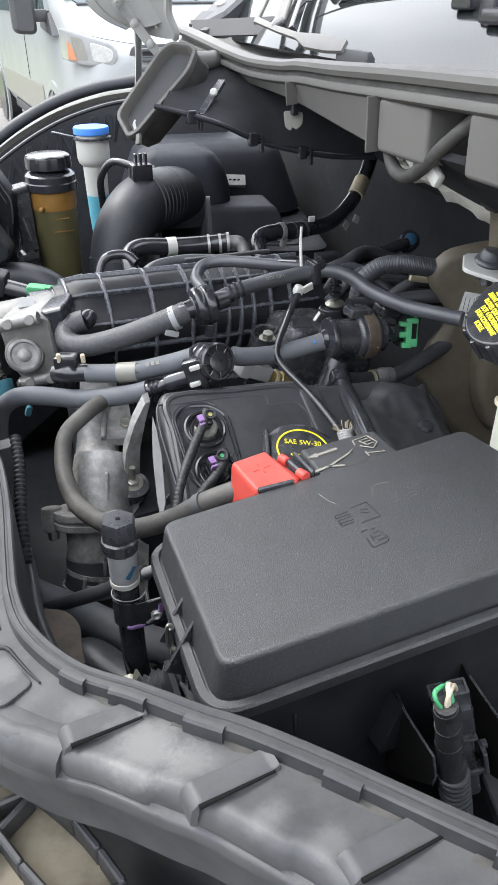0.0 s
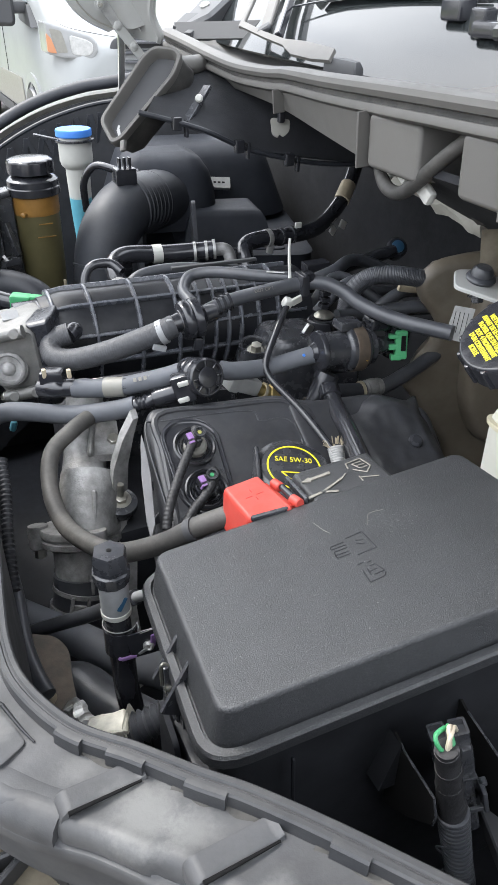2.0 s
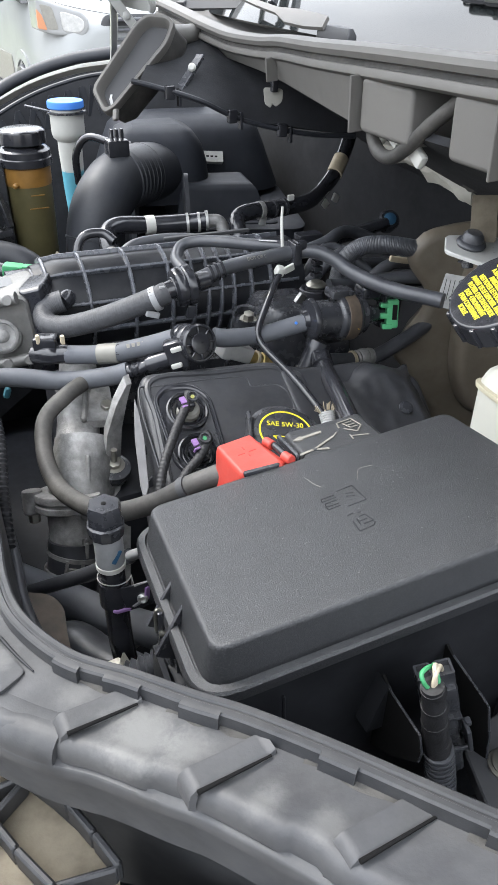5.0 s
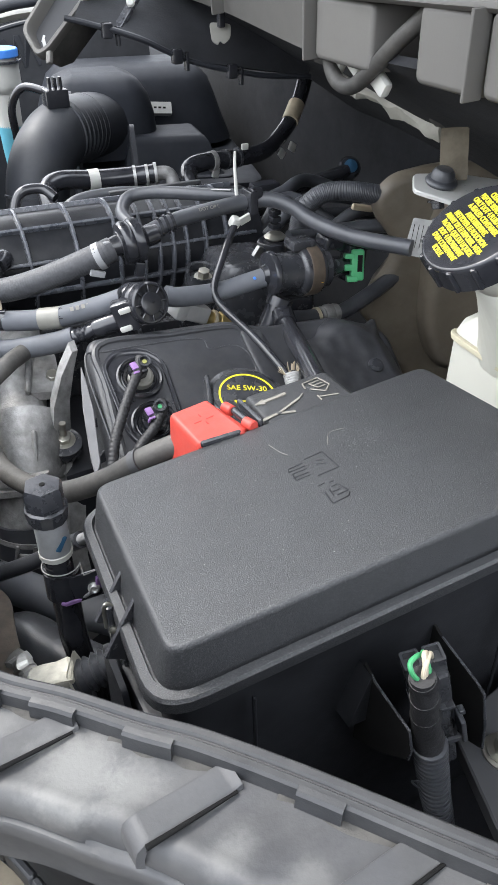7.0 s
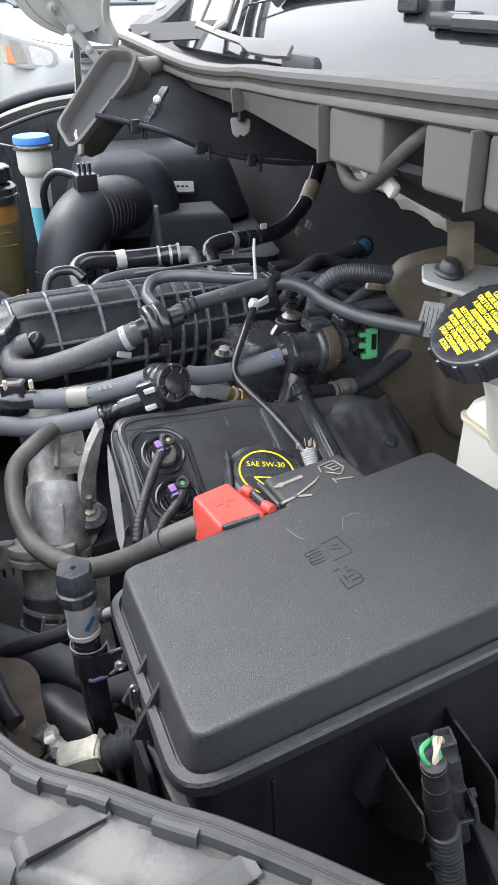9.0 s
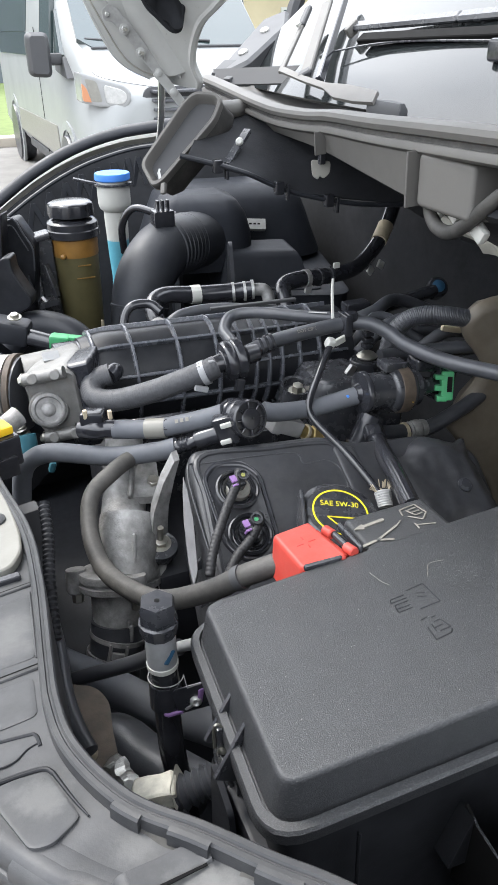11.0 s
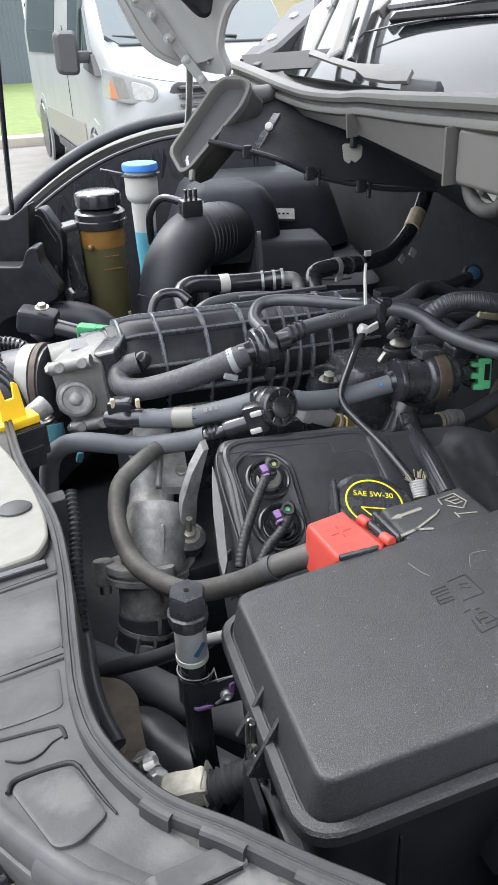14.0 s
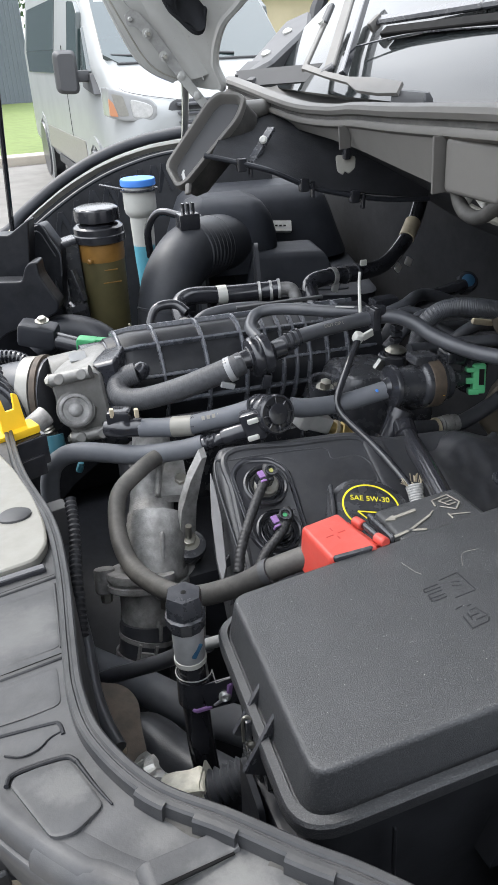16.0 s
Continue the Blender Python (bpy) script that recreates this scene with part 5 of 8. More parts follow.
part("grip", box(B(), (-0.033, 0.0, -0.003), (0.004, 0.040, 0.012), bevel=0.002, m=OM), M_black, oil)
part("printed_ring", lathe(B(), [(0.0232, 0.0), (0.0232, 0.0003), (0.0247, 0.0003), (0.0247, 0.0)], OM, 64, ring=True), M_print, oil_disc, "yellow printed ring")
words("printed_word", "SAE 5W-30", 0.0078, OM @ pose(0, 0.0085, 0.0002), M_print, oil_disc, 0.0001, 0.92)
part("printed_sign", bar(bar(bar(B(), OM @ Vector((-0.012, -0.006, 0.0002)), OM @ Vector((0.012, -0.006, 0.0002)), 0.0012, 0.0003, ON, 0), OM @ Vector((-0.012, -0.006, 0.0002)), OM @ Vector((-0.004, -0.014, 0.0002)), 0.0012, 0.0003, ON, 0),
                         OM @ Vector((0.012, -0.006, 0.0002)), OM @ Vector((0.004, -0.014, 0.0002)), 0.0012, 0.0003, ON, 0), M_print, oil_disc)

# ---- intake manifold: a ribbed barrel along the car ----
plenum = thing("intake_manifold", (0.27, 0.78, 1.15), "black ribbed plastic intake manifold", "manifold")


def barrel(r, a, h=0.0):
    u = (r - 0.105) / 0.31
    k = min(1.0, 0.86 + 1.2 * u)
    return Vector((r, 0.803 - 0.030 * u - math.cos(a) * (0.050 * k + h), 1.223 + math.sin(a) * (0.056 * k + h)))


# barrel coloured darker than its ribs to paint in the shade between them
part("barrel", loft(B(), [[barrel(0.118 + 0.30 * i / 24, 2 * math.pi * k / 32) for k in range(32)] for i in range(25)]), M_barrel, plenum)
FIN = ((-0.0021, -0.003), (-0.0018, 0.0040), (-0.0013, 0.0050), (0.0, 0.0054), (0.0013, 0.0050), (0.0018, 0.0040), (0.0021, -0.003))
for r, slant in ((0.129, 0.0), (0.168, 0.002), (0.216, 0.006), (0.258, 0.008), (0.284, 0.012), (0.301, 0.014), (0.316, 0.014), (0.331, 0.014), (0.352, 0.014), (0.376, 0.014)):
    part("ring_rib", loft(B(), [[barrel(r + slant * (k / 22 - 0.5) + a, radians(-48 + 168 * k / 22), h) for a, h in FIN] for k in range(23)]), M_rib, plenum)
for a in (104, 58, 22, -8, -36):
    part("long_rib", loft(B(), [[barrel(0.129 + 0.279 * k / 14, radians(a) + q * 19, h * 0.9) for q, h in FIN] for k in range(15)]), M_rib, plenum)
part("flange", slab(B(), [(0.13, 0.715), (0.46, 0.672), (0.46, 0.86), (0.13, 0.88)], [(0.0, 1.180), (0.0, 1.190), (-0.002, 1.192)], None, 0.015, 4), M_black, plenum)
part("flange_lip", tube(B(), [(0.118, 0.745, 1.196), (0.150, 0.722, 1.206), (0.20, 0.705, 1.212), (0.28, 0.690, 1.212), (0.36, 0.678, 1.207)], 0.0036, 10), M_gloss, plenum)
part("runner_wall", slab(B(), [(0.135, 0.70), (0.45, 0.66), (0.45, 0.80), (0.14, 0.82)], [(0.0, 1.08), (0.002, 1.15), (0.0, 1.186)], None, 0.012, 4), M_black, plenum)
for k in range(6):
    part("runner_rib", bar(B(), (0.16 + 0.045 * k, 0.693 - 0.0057 * k, 1.185), (0.162 + 0.045 * k, 0.697 - 0.0057 * k, 1.11), 0.003, 0.006, (0, 1, 0)), M_black, plenum)
part("rear_dome", slab(B(), [(0.335, 0.655), (0.395, 0.645), (0.41, 0.72), (0.34, 0.735)], [(0.004, 1.16), (0.001, 1.225), (-0.006, 1.238), (-0.014, 1.241)], None, 0.02, 5), M_black, plenum)
part("boss_cup", lathe(B(), [(0.017, -0.02), (0.017, 0.0), (0.014, -0.001), (0.013, -0.008), (0.0, -0.008)], axes((0.326, 0.690, 1.229), (0, -0.25, 1)), 24), M_black, plenum)
part("boss_bolt", bolt(B(), (0.326, 0.688, 1.222), (0, -0.25, 1), 0.0062, 0.009), M_zinc, plenum, "zinc flanged bolt")
part("collar", lathe(B(), [(0.050, -0.012), (0.051, 0.0), (0.050, 0.012), (0.046, 0.014)], axes((0.128, 0.800, 1.222), (1, 0, 0)), 32), M_gloss, plenum)
part("throat", slab(B(), [(0.735, 1.175), (0.845, 1.180), (0.845, 1.262), (0.745, 1.264)], [(0, -0.014), (0, 0.010), (-0.003, 0.014)], None, 0.014, 4, axes((0.108, 0, 0), (1, 0, 0), (0, 1, 0))), M_satin, plenum)
part("hose_stub", tube(B(), [(0.142, 0.742, 1.257), (0.140, 0.732, 1.262), (0.133, 0.727, 1.260)], 0.009, 12), M_gloss, plenum)

# ---- throttle body ----
throttle = thing("throttle_unit", (0.08, 0.78, 1.18), "cast aluminium throttle body with bolts and round cap", "throttle body")
FACE = [(-0.2566, 1.2571), (-0.2475, 1.2630), (-0.2120, 1.2701), (-0.2021, 1.2668), (-0.1974, 1.2083), (-0.2045, 1.1999), (-0.2401, 1.1939), (-0.2500, 1.2141)]
part("housing", slab(B(), FACE, [(-0.004, -0.085), (0.002, -0.050), (0.002, -0.006), (0.0, -0.001), (-0.003, 0.001), (-0.006, 0.0)], None, 0.006, 4, facing(0.715)), M_alu, throttle)
part("barrel", lathe(B(), [(0.036, -0.010), (0.038, 0.02), (0.036, 0.026)], axes((0.066, 0.798, 1.230), (1, 0, 0)), 36), M_alu, throttle)
TM = axes((0.0710, 0.7450, 1.2270), (-0.25, -1, 0.30))
part("motor_boss", lathe(B(), [(0.0215, -0.012), (0.0205, -0.001), (0.0190, 0.0005)], TM, 36), M_alu, throttle)
part("motor_cap", lathe(B(), [(0.0172, -0.002), (0.0172, 0.0040), (0.0160, 0.0050), (0.0140, 0.0050), (0.0128, 0.0028), (0.0075, 0.0024), (0.0062, 0.0044), (0.0030, 0.0054), (0.0, 0.0056)], TM, 40), M_alu_dull, throttle, "round stamped motor cap")
for p, q in (((0.0520, 0.752, 1.2600), (0.0900, 0.735, 1.2690)), ((0.0640, 0.747, 1.1940), (0.1020, 0.730, 1.2030))):
    p, q = Vector(p), Vector(q)
    part("bolt_boss", tube(B(), [p, q], 0.0066, 16), M_alu, throttle)
    part("bolt_head", bolt(B(), p, p - q, 0.0046, 0.005), M_zinc, throttle)
    for k in (0.22, 0.78):
        part("boss_eye", lathe(B(), [(0.0058, 0), (0.0058, 0.0074), (0.0046, 0.0084), (0.0, 0.0084)], axes(p.lerp(q, k), (-0.25, -1, 0.30)), 18), M_alu, throttle)
part("sticker", slab(B(), [(0.0, 0.0), (0.017, 0.0), (0.017, 0.012), (0.0, 0.012)], [(0, -0.004), (0, 0.0004)], None, 0.001, 2, axes((0.076, 0.772, 1.2685), (0, -0.50, 1), (1, 0, 0))), M_grey, throttle, "pale printed sticker")
part("throat_flange", slab(B(), [(-0.2115, 1.2731), (-0.1861, 1.2790), (-0.1844, 1.2540), (-0.1875, 1.2160), (-0.1977, 1.2064), (-0.2026, 1.2638)], [(-0.006, -0.055), (-0.001, -0.045), (0.001, -0.010), (0.0, -0.003), (-0.003, 0.0)], None, 0.004, 3, facing(0.713)), M_satin, throttle, "black plastic flange")
inlet = thing("throttle_inlet_hose", (0.03, 0.82, 1.17), "black rubber inlet hose with steel band clamp", "hose")
part("hose", tube(B(), [(0.056, 0.796, 1.226), (0.03, 0.812, 1.224), (0.0, 0.835, 1.215), (-0.05, 0.87, 1.19)], (0.0400, 0.033), 24), M_rubber, inlet)
part("band", lathe(B(), [(0.0402, 0), (0.0416, 0.0005), (0.0416, 0.0135), (0.0402, 0.014)], axes((0.032, 0.809, 1.2245), (0.9, -0.45, 0.05)), 36), M_band, inlet, "pale steel clamp band")
part("rubber_collar", lathe(B(), [(0.0400, 0), (0.0428, 0.001), (0.0428, 0.007), (0.0400, 0.008)], axes((0.0455, 0.8022, 1.2252), (0.9, -0.45, 0.05)), 36), M_rust, inlet, "brown stained rubber collar")
part("worm_screw", tube(B(), [(0.033, 0.772, 1.228), (0.042, 0.766, 1.198)], 0.0065, 12, 2, rib=(0.0035, 0.0012)), M_zinc, inlet)
part("screw_head", lathe(B(), [(0.007, 0), (0.007, 0.006), (0.005, 0.007)], axes((0.043, 0.765, 1.195), (0.25, -0.2, -0.9)), 6), M_zinc, inlet)

# ---- hoses and fittings ----


def hose(name, label, mt, r, pts, rib=None, n=14):
    t = thing(name, min(pts, key=lambda p: p[2]), label, "hose")
    part("hose", tube(B(), pts, r, n, rib=rib), mt, t)
    return t


def band_on(t, at, along, r, w, mt, lab="", name="band"):
    a = Vector(along).normalized()
    return part(name, lathe(B(), [(r * 0.98, -w / 2), (r * 1.06, -w / 2), (r * 1.06, w / 2), (r * 0.98, w / 2)], axes(at, a), 20), mt, t, lab)


h = hose("loop_hose", "black rubber vacuum hose looped over the manifold", M_rubber, 0.0064, [(0.262, 0.690, 1.276), (0.261, 0.712, 1.282), (0.262, 0.736, 1.286), (0.277, 0.752, 1.294), (0.302, 0.741, 1.298), (0.337, 0.704, 1.301), (0.359, 0.686, 1.302), (0.372, 0.679, 1.300)])
part("paint_line", bar(B(), (0.341, 0.6955, 1.3075), (0.356, 0.6825, 1.3085), 0.0025, 0.001), M_label, h)
h = hose("brake_vacuum_hose", "long black rubber brake vacuum hose with printed marks", M_rubber, 0.0074, [(0.262, 0.668, 1.287), (0.285, 0.668, 1.293), (0.319, 0.668, 1.297), (0.363, 0.667, 1.300), (0.386, 0.656, 1.302), (0.401, 0.638, 1.297), (0.410, 0.616, 1.289), (0.428, 0.576, 1.284), (0.456, 0.526, 1.285)])
for f in (0.0, 0.5, 1.0):
    band_on(h, Vector((0.274, 0.668, 1.290)).lerp(Vector((0.286, 0.668, 1.293)), f), (1, 0, 0.2), 0.0088, 0.0025, M_gloss)
words("hose_print", "DOT CIP 01/19/12", 0.0048, axes((0.330, 0.6622, 1.3023), (0.05, -0.75, 0.66), (1, 0, 0.06)), M_worn, h, 0.0001)
part("hose_tag", slab(B(), [(-0.011, -0.012), (0.009, -0.013), (0.011, 0.020), (-0.008, 0.020)], [(0, -0.0004), (0, 0.0004)], None, 0.001, 2, axes((0.4630, 0.5270, 1.2890), (-0.55, -0.80, 0.25), (0.82, -0.50, -0.12))), M_label, h, "white paper tag")
for k in range(4):
    part("tag_bar", box(B(), (-0.006 + 0.004 * k, 0.005, 0.0006), (0.0005, 0.020, 0.0003), bevel=0, m=axes((0.4630, 0.5270, 1.2890), (-0.55, -0.80, 0.25), (0.82, -0.50, -0.12))), M_ink_shade, h)
zt = thing("cable_tie", (0.357, 0.668, 1.29), "white cable tie standing up from a hose", "cable tie")
part("tail", tube(B(), [(0.357, 0.672, 1.306), (0.358, 0.676, 1.320), (0.361, 0.683, 1.333), (0.363, 0.686, 1.343)], (0.0018, 0.0014), 6), M_white, zt)
part("tie_clip", box(box(B(), (0.367, 0.664, 1.301), (0.009, 0.020, 0.023), (0, 0, 0), 0.002), (0.372, 0.662, 1.309), (0.012, 0.012, 0.010), (0, 0, 0), 0.002), M_gloss, zt, "black hose clip")
h = hose("breather_hose", "ribbed black breather hose with pale clamp", M_weave, 0.0112, [(0.135, 0.729, 1.261), (0.124, 0.731, 1.258), (0.114, 0.727, 1.252), (0.114, 0.712, 1.246), (0.131, 0.696, 1.247), (0.166, 0.675, 1.260), (0.209, 0.656, 1.279), (0.222, 0.655, 1.283)], (0.0024, 0.00022), 18)
band_on(h, (0.2105, 0.656, 1.2785), (0.9, -0.35, 0.42), 0.0116, 0.006, M_grey, "pale worn spring clamp", "spring_clamp")
part("clamp_ear", box(box(B(), (0.2045, 0.6495, 1.2655), (0.014, 0.004, 0.006), (0, 20, 0), 0.001), (0.216, 0.6505, 1.2905), (0.006, 0.004, 0.004), bevel=0.001), M_grey, h)
chk = thing("check_valve", (0.247, 0.668, 1.265), "round black plastic check valve between hoses", "valve")
CM = axes((0.236, 0.665, 1.282), (0.93, 0.0, 0.12))
part("disc", lathe(B(), [(0.008, -0.016), (0.010, -0.004), (0.0185, -0.002), (0.020, 0.001), (0.020, 0.006), (0.0185, 0.008), (0.020, 0.010), (0.020, 0.016), (0.016, 0.018), (0.010, 0.022), (0.009, 0.034)], CM, 32), M_gloss, chk)
part("face_ring", lathe(B(), [(0.0120, -0.0045), (0.0125, -0.0025), (0.0105, -0.0025)], CM, 28), M_black, chk)
part("tab", box(B(), (0.246, 0.654, 1.260), (0.010, 0.006, 0.014), (0, 10, 0), 0.002), M_gloss, chk)

elbow = thing("purge_elbow", (0.11, 0.672, 1.22), "black plastic elbow joint with tan clips", "elbow")
part("elbow", tube(B(), [(0.093, 0.685, 1.228), (0.103, 0.674, 1.231), (0.112, 0.672, 1.231), (0.122, 0.668, 1.231)], 0.0095, 14), M_gloss, elbow)
part("socket", box(B(), (0.104, 0.680, 1.240), (0.024, 0.018, 0.018), (0, 0, -25), 0.004), M_gloss, elbow)
for p in ((0.096, 0.676, 1.248), (0.118, 0.668, 1.247)):
    part("tan_clip", box(B(), p, (0.004, 0.005, 0.009), bevel=0.001), M_tan, elbow, "tan clip")
h = hose("grey_hose", "blue-grey rubber hose with tan paper tape", M_hose, 0.0092, [(0.120, 0.668, 1.2305), (0.140, 0.657, 1.2315), (0.161, 0.645, 1.2345), (0.194, 0.625, 1.246), (0.213, 0.612, 1.255)])
tapem = axes((0.1565, 0.6475, 1.2338), (0.85, -0.5, 0.12))
part("paper_tape", lathe(B(), [(0.0095, -0.010), (0.0099, -0.0095), (0.0099, 0.0095), (0.0095, 0.010)], tapem, 22), M_cream, h, "torn tan paper tape")
words("tape_print", "CK41", 0.0048, axes((0.163, 0.6365, 1.2415), (-0.35, -0.65, 0.68), (0.85, -0.5, 0.12)) @ pose(0, 0, 0.0001, 0, 0, -90), M_ink_shade, h, 0.0001)
for k in range(6):
    part("print_bar", box(B(), (-0.014 + 0.005 * k, 0, 0.0), (0.003, 0.0035, 0.0006), bevel=0, m=axes((0.1845, 0.6240, 1.2500), (-0.35, -0.72, 0.60), (0.83, -0.46, 0.30))), M_worn, h)
h = hose("lower_grey_hose", "thick grey rubber hose with black coupling", M_hose, 0.0095, [(0.027, 0.708, 1.150), (0.031, 0.704, 1.178), (0.040, 0.696, 1.199), (0.062, 0.682, 1.211), (0.112, 0.655, 1.2095), (0.150, 0.634, 1.2165), (0.169, 0.6245, 1.2225)])
part("coupling", lathe(B(), [(0.0070, -0.004), (0.0074, 0.002), (0.0060, 0.004), (0.0074, 0.007), (0.0060, 0.009), (0.0074, 0.012), (0.0062, 0.015), (0.0065, 0.019), (0.0085, 0.020), (0.0092, 0.024), (0.0092, 0.045)], axes((0.169, 0.6245, 1.2225), (0.80, -0.32, 0.30)), 20), M_gloss, h)
part("quick_connector", box(B(), (0.2115, 0.6030, 1.2445), (0.020, 0.020, 0.030), (0, -18, -24), 0.004), M_gloss, h)
for dz in (0.008, -0.009):
    part("green_tab", box(B(), (0.2075, 0.5935, 1.2445 + dz), (0.011, 0.004, 0.005), (0, -18, -24), 0.0015), M_white, h, "pale green release tab")
tee = thing("round_valve", (0.238, 0.608, 1.22), "round black ribbed plastic valve with spoked face", "valve")
RM = axes((0.2300, 0.5900, 1.2560), (0.18, -0.85, 0.30))
part("drum", lathe(B(), [(0.0165, -0.034), (0.0180, -0.032), (0.0180, -0.024), (0.0165, -0.022), (0.0180, -0.020), (0.0180, -0.012), (0.0165, -0.010), (0.0182, -0.008), (0.0182, 0.0), (0.0168, 0.0015), (0.0155, 0.0015), (0.0150, -0.002), (0.0, -0.002)], RM, 36), M_gloss, tee)
part("hub", lathe(B(), [(0.0100, -0.003), (0.0100, 0.0018), (0.0088, 0.0024), (0.0, 0.0026)], RM, 28), M_gloss, tee)
for k in range(8):
    a = k * math.pi / 4
    part("spoke", bar(B(), RM @ Vector((0.0095 * math.cos(a), 0.0095 * math.sin(a), 0.0)), RM @ Vector((0.0160 * math.cos(a), 0.0160 * math.sin(a), 0.0)), 0.0016, 0.003, RM.to_3x3() @ Vector((0, 0, 1))), M_gloss, tee)
h = hose("right_grey_hose", "blue-grey rubber hose with blue paint dot", M_hose, 0.0092, [(0.254, 0.616, 1.247), (0.268, 0.614, 1.2435), (0.308, 0.618, 1.238), (0.335, 0.614, 1.2425), (0.353, 0.610, 1.2465)])
part("paint_dot", lathe(B(), [(0.0017, 0), (0.0015, 0.0004), (0.0, 0.0004)], axes((0.3405, 0.6055, 1.2500), (0, -0.65, 0.75)), 12), M_bluecap, h, "blue paint dot")
purge = thing("purge_valve", (0.385, 0.606, 1.22), "black plastic purge valve with green plug", "valve")
PM = axes((0.352, 0.609, 1.2495), (1, -0.06, -0.06))
part("front_disc", lathe(B(), [(0.008, -0.002), (0.010, 0.002), (0.0205, 0.004), (0.0215, 0.006), (0.0215, 0.009), (0.019, 0.011)], PM, 32), M_gloss, purge)
part("body", lathe(B(), [(0.0185, 0.010), (0.0190, 0.034), (0.0215, 0.035), (0.0235, 0.038), (0.0235, 0.056), (0.021, 0.059), (0.019, 0.060), (0.019, 0.066), (0.012, 0.069), (0.008, 0.084)], PM, 32), M_black, purge)
part("strap", lathe(B(), [(0.0238, 0.041), (0.0245, 0.042), (0.0245, 0.053), (0.0238, 0.054)], PM, 32), M_rust, purge, "brown rubber strap")
part("top_ear", box(B(), (0.393, 0.612, 1.272), (0.026, 0.020, 0.010), (0, 5, 0), 0.003), M_black, purge)
part("paint_dot", lathe(B(), [(0.0020, 0), (0.0018, 0.0005), (0.0, 0.0005)], axes((0.4015, 0.5825, 1.2435), (0, -0.95, 0.1)), 12), M_yellow, purge, "orange paint dot")
part("socket", box(B(), (0.428, 0.612, 1.268), (0.024, 0.022, 0.014), (0, 8, 0), 0.004), M_gloss, purge)
part("plug", tube(B(), [(0.428, 0.605, 1.2455), (0.446, 0.607, 1.242)], 0.0085, 12), M_gloss, purge)
part("plug_body", box(B(), (0.4545, 0.609, 1.2420), (0.020, 0.020, 0.036), (0, 5, 10), 0.003), M_gloss, purge)
GCM = axes((0.4480, 0.5960, 1.2455), (-0.40, -0.85, 0.25), (0.9, -0.40, 0))
part("green_clip", box(box(box(box(B(), (0.002, 0, 0), (0.013, 0.030, 0.012), bevel=0.002, m=GCM), (-0.006, 0.009, 0.001), (0.010, 0.005, 0.011), bevel=0.0012, m=GCM), (-0.007, -0.002, 0.001), (0.008, 0.006, 0.010), bevel=0.0012, m=GCM), (-0.003, -0.013, 0.001), (0.011, 0.006, 0.011), bevel=0.0012, m=GCM), M_green, purge, "bright green clip")
part("clip_slot", box(B(), (0.004, 0.002, 0.0062), (0.005, 0.016, 0.001), bevel=0.0004, m=GCM), M_ink_shade, purge)
part("plug_guard", box(B(), (0.452, 0.612, 1.258), (0.022, 0.022, 0.010), (0, 5, 10), 0.002), M_gloss, purge)

pipe = thing("dipstick_tube", (0.318, 0.5, 1.19), "thin black dipstick pipe with white top", "dipstick")
part("pipe", tube(B(), [(0.343, 0.651, 1.285), (0.324, 0.633, 1.271), (0.303, 0.615, 1.248), (0.3005, 0.606, 1.238), (0.303, 0.588, 1.231), (0.311, 0.546, 1.220), (0.316, 0.496, 1.205)], 0.0036, 10), M_gloss, pipe)
part("white_top", box(box(B(), (0.3445, 0.6525, 1.288), (0.010, 0.010, 0.011), (20, 20, 0), 0.003), (0.354, 0.650, 1.290), (0.012, 0.003, 0.009), (20, -20, 0), 0.001), M_white, pipe, "white plastic top")
part("frayed_sleeve", tube(B(), [(0.3175, 0.492, 1.197), (0.3195, 0.502, 1.207)], (0.0068, 0.0080), 16, rib=(0.0022, 0.0005)), M_label, pipe, "frayed woven glass sleeve")
fr = B()
rng = random.Random(7)
for k in range(26):
    a = rng.uniform(0, 6.28)
    c = Vector((0.3195, 0.502, 1.207)) + Vector((math.cos(a) * 0.007, math.sin(a) * 0.005, 0))
    tube(fr, [c, c + Vector((math.cos(a) * rng.uniform(0.001, 0.007), rng.uniform(0, 0.006), rng.uniform(0.002, 0.008)))], 0.0004, 4)
tagged(part("loose_strand", fr, M_tan, pipe, "loose tan strands"), kind="stuff")
pcv = thing("breather_tube", (0.36, 0.58, 1.17), "glossy black breather tube with elbow", "tube")
part("tube", tube(B(), [(0.364, 0.598, 1.217), (0.361, 0.585, 1.212), (0.352, 0.557, 1.213), (0.337, 0.510, 1.216), (0.319, 0.457, 1.218)], (0.0096, 0.0086), 16), M_gloss, pcv)
part("cuff", tube(B(), [(0.3635, 0.594, 1.2155), (0.358, 0.576, 1.2115)], 0.0112, 16), M_gloss, pcv)
part("elbow", tube(B(), [(0.336, 0.592, 1.172), (0.344, 0.595, 1.187), (0.355, 0.598, 1.206), (0.363, 0.599, 1.222)], 0.0110, 16), M_gloss, pcv)
for f in (0.0, 0.5, 1.0):
    band_on(pcv, Vector((0.340, 0.5935, 1.180)).lerp(Vector((0.350, 0.5965, 1.198)), f), (0.5, 0.15, 0.85), 0.0128, 0.004, M_gloss)
part("pale_clip", box(B(), (0.333, 0.588, 1.168), (0.012, 0.008, 0.007), (0, 0, 30), 0.002), M_white, pcv)
band_on(pcv, (0.364, 0.599, 1.224), (0.45, 0.05, 0.85), 0.0122, 0.009, M_gloss, name="end_cap")
fit = thing("sensor_fitting", (0.29, 0.625, 1.19), "pale metal and plastic line fitting", "fitting")
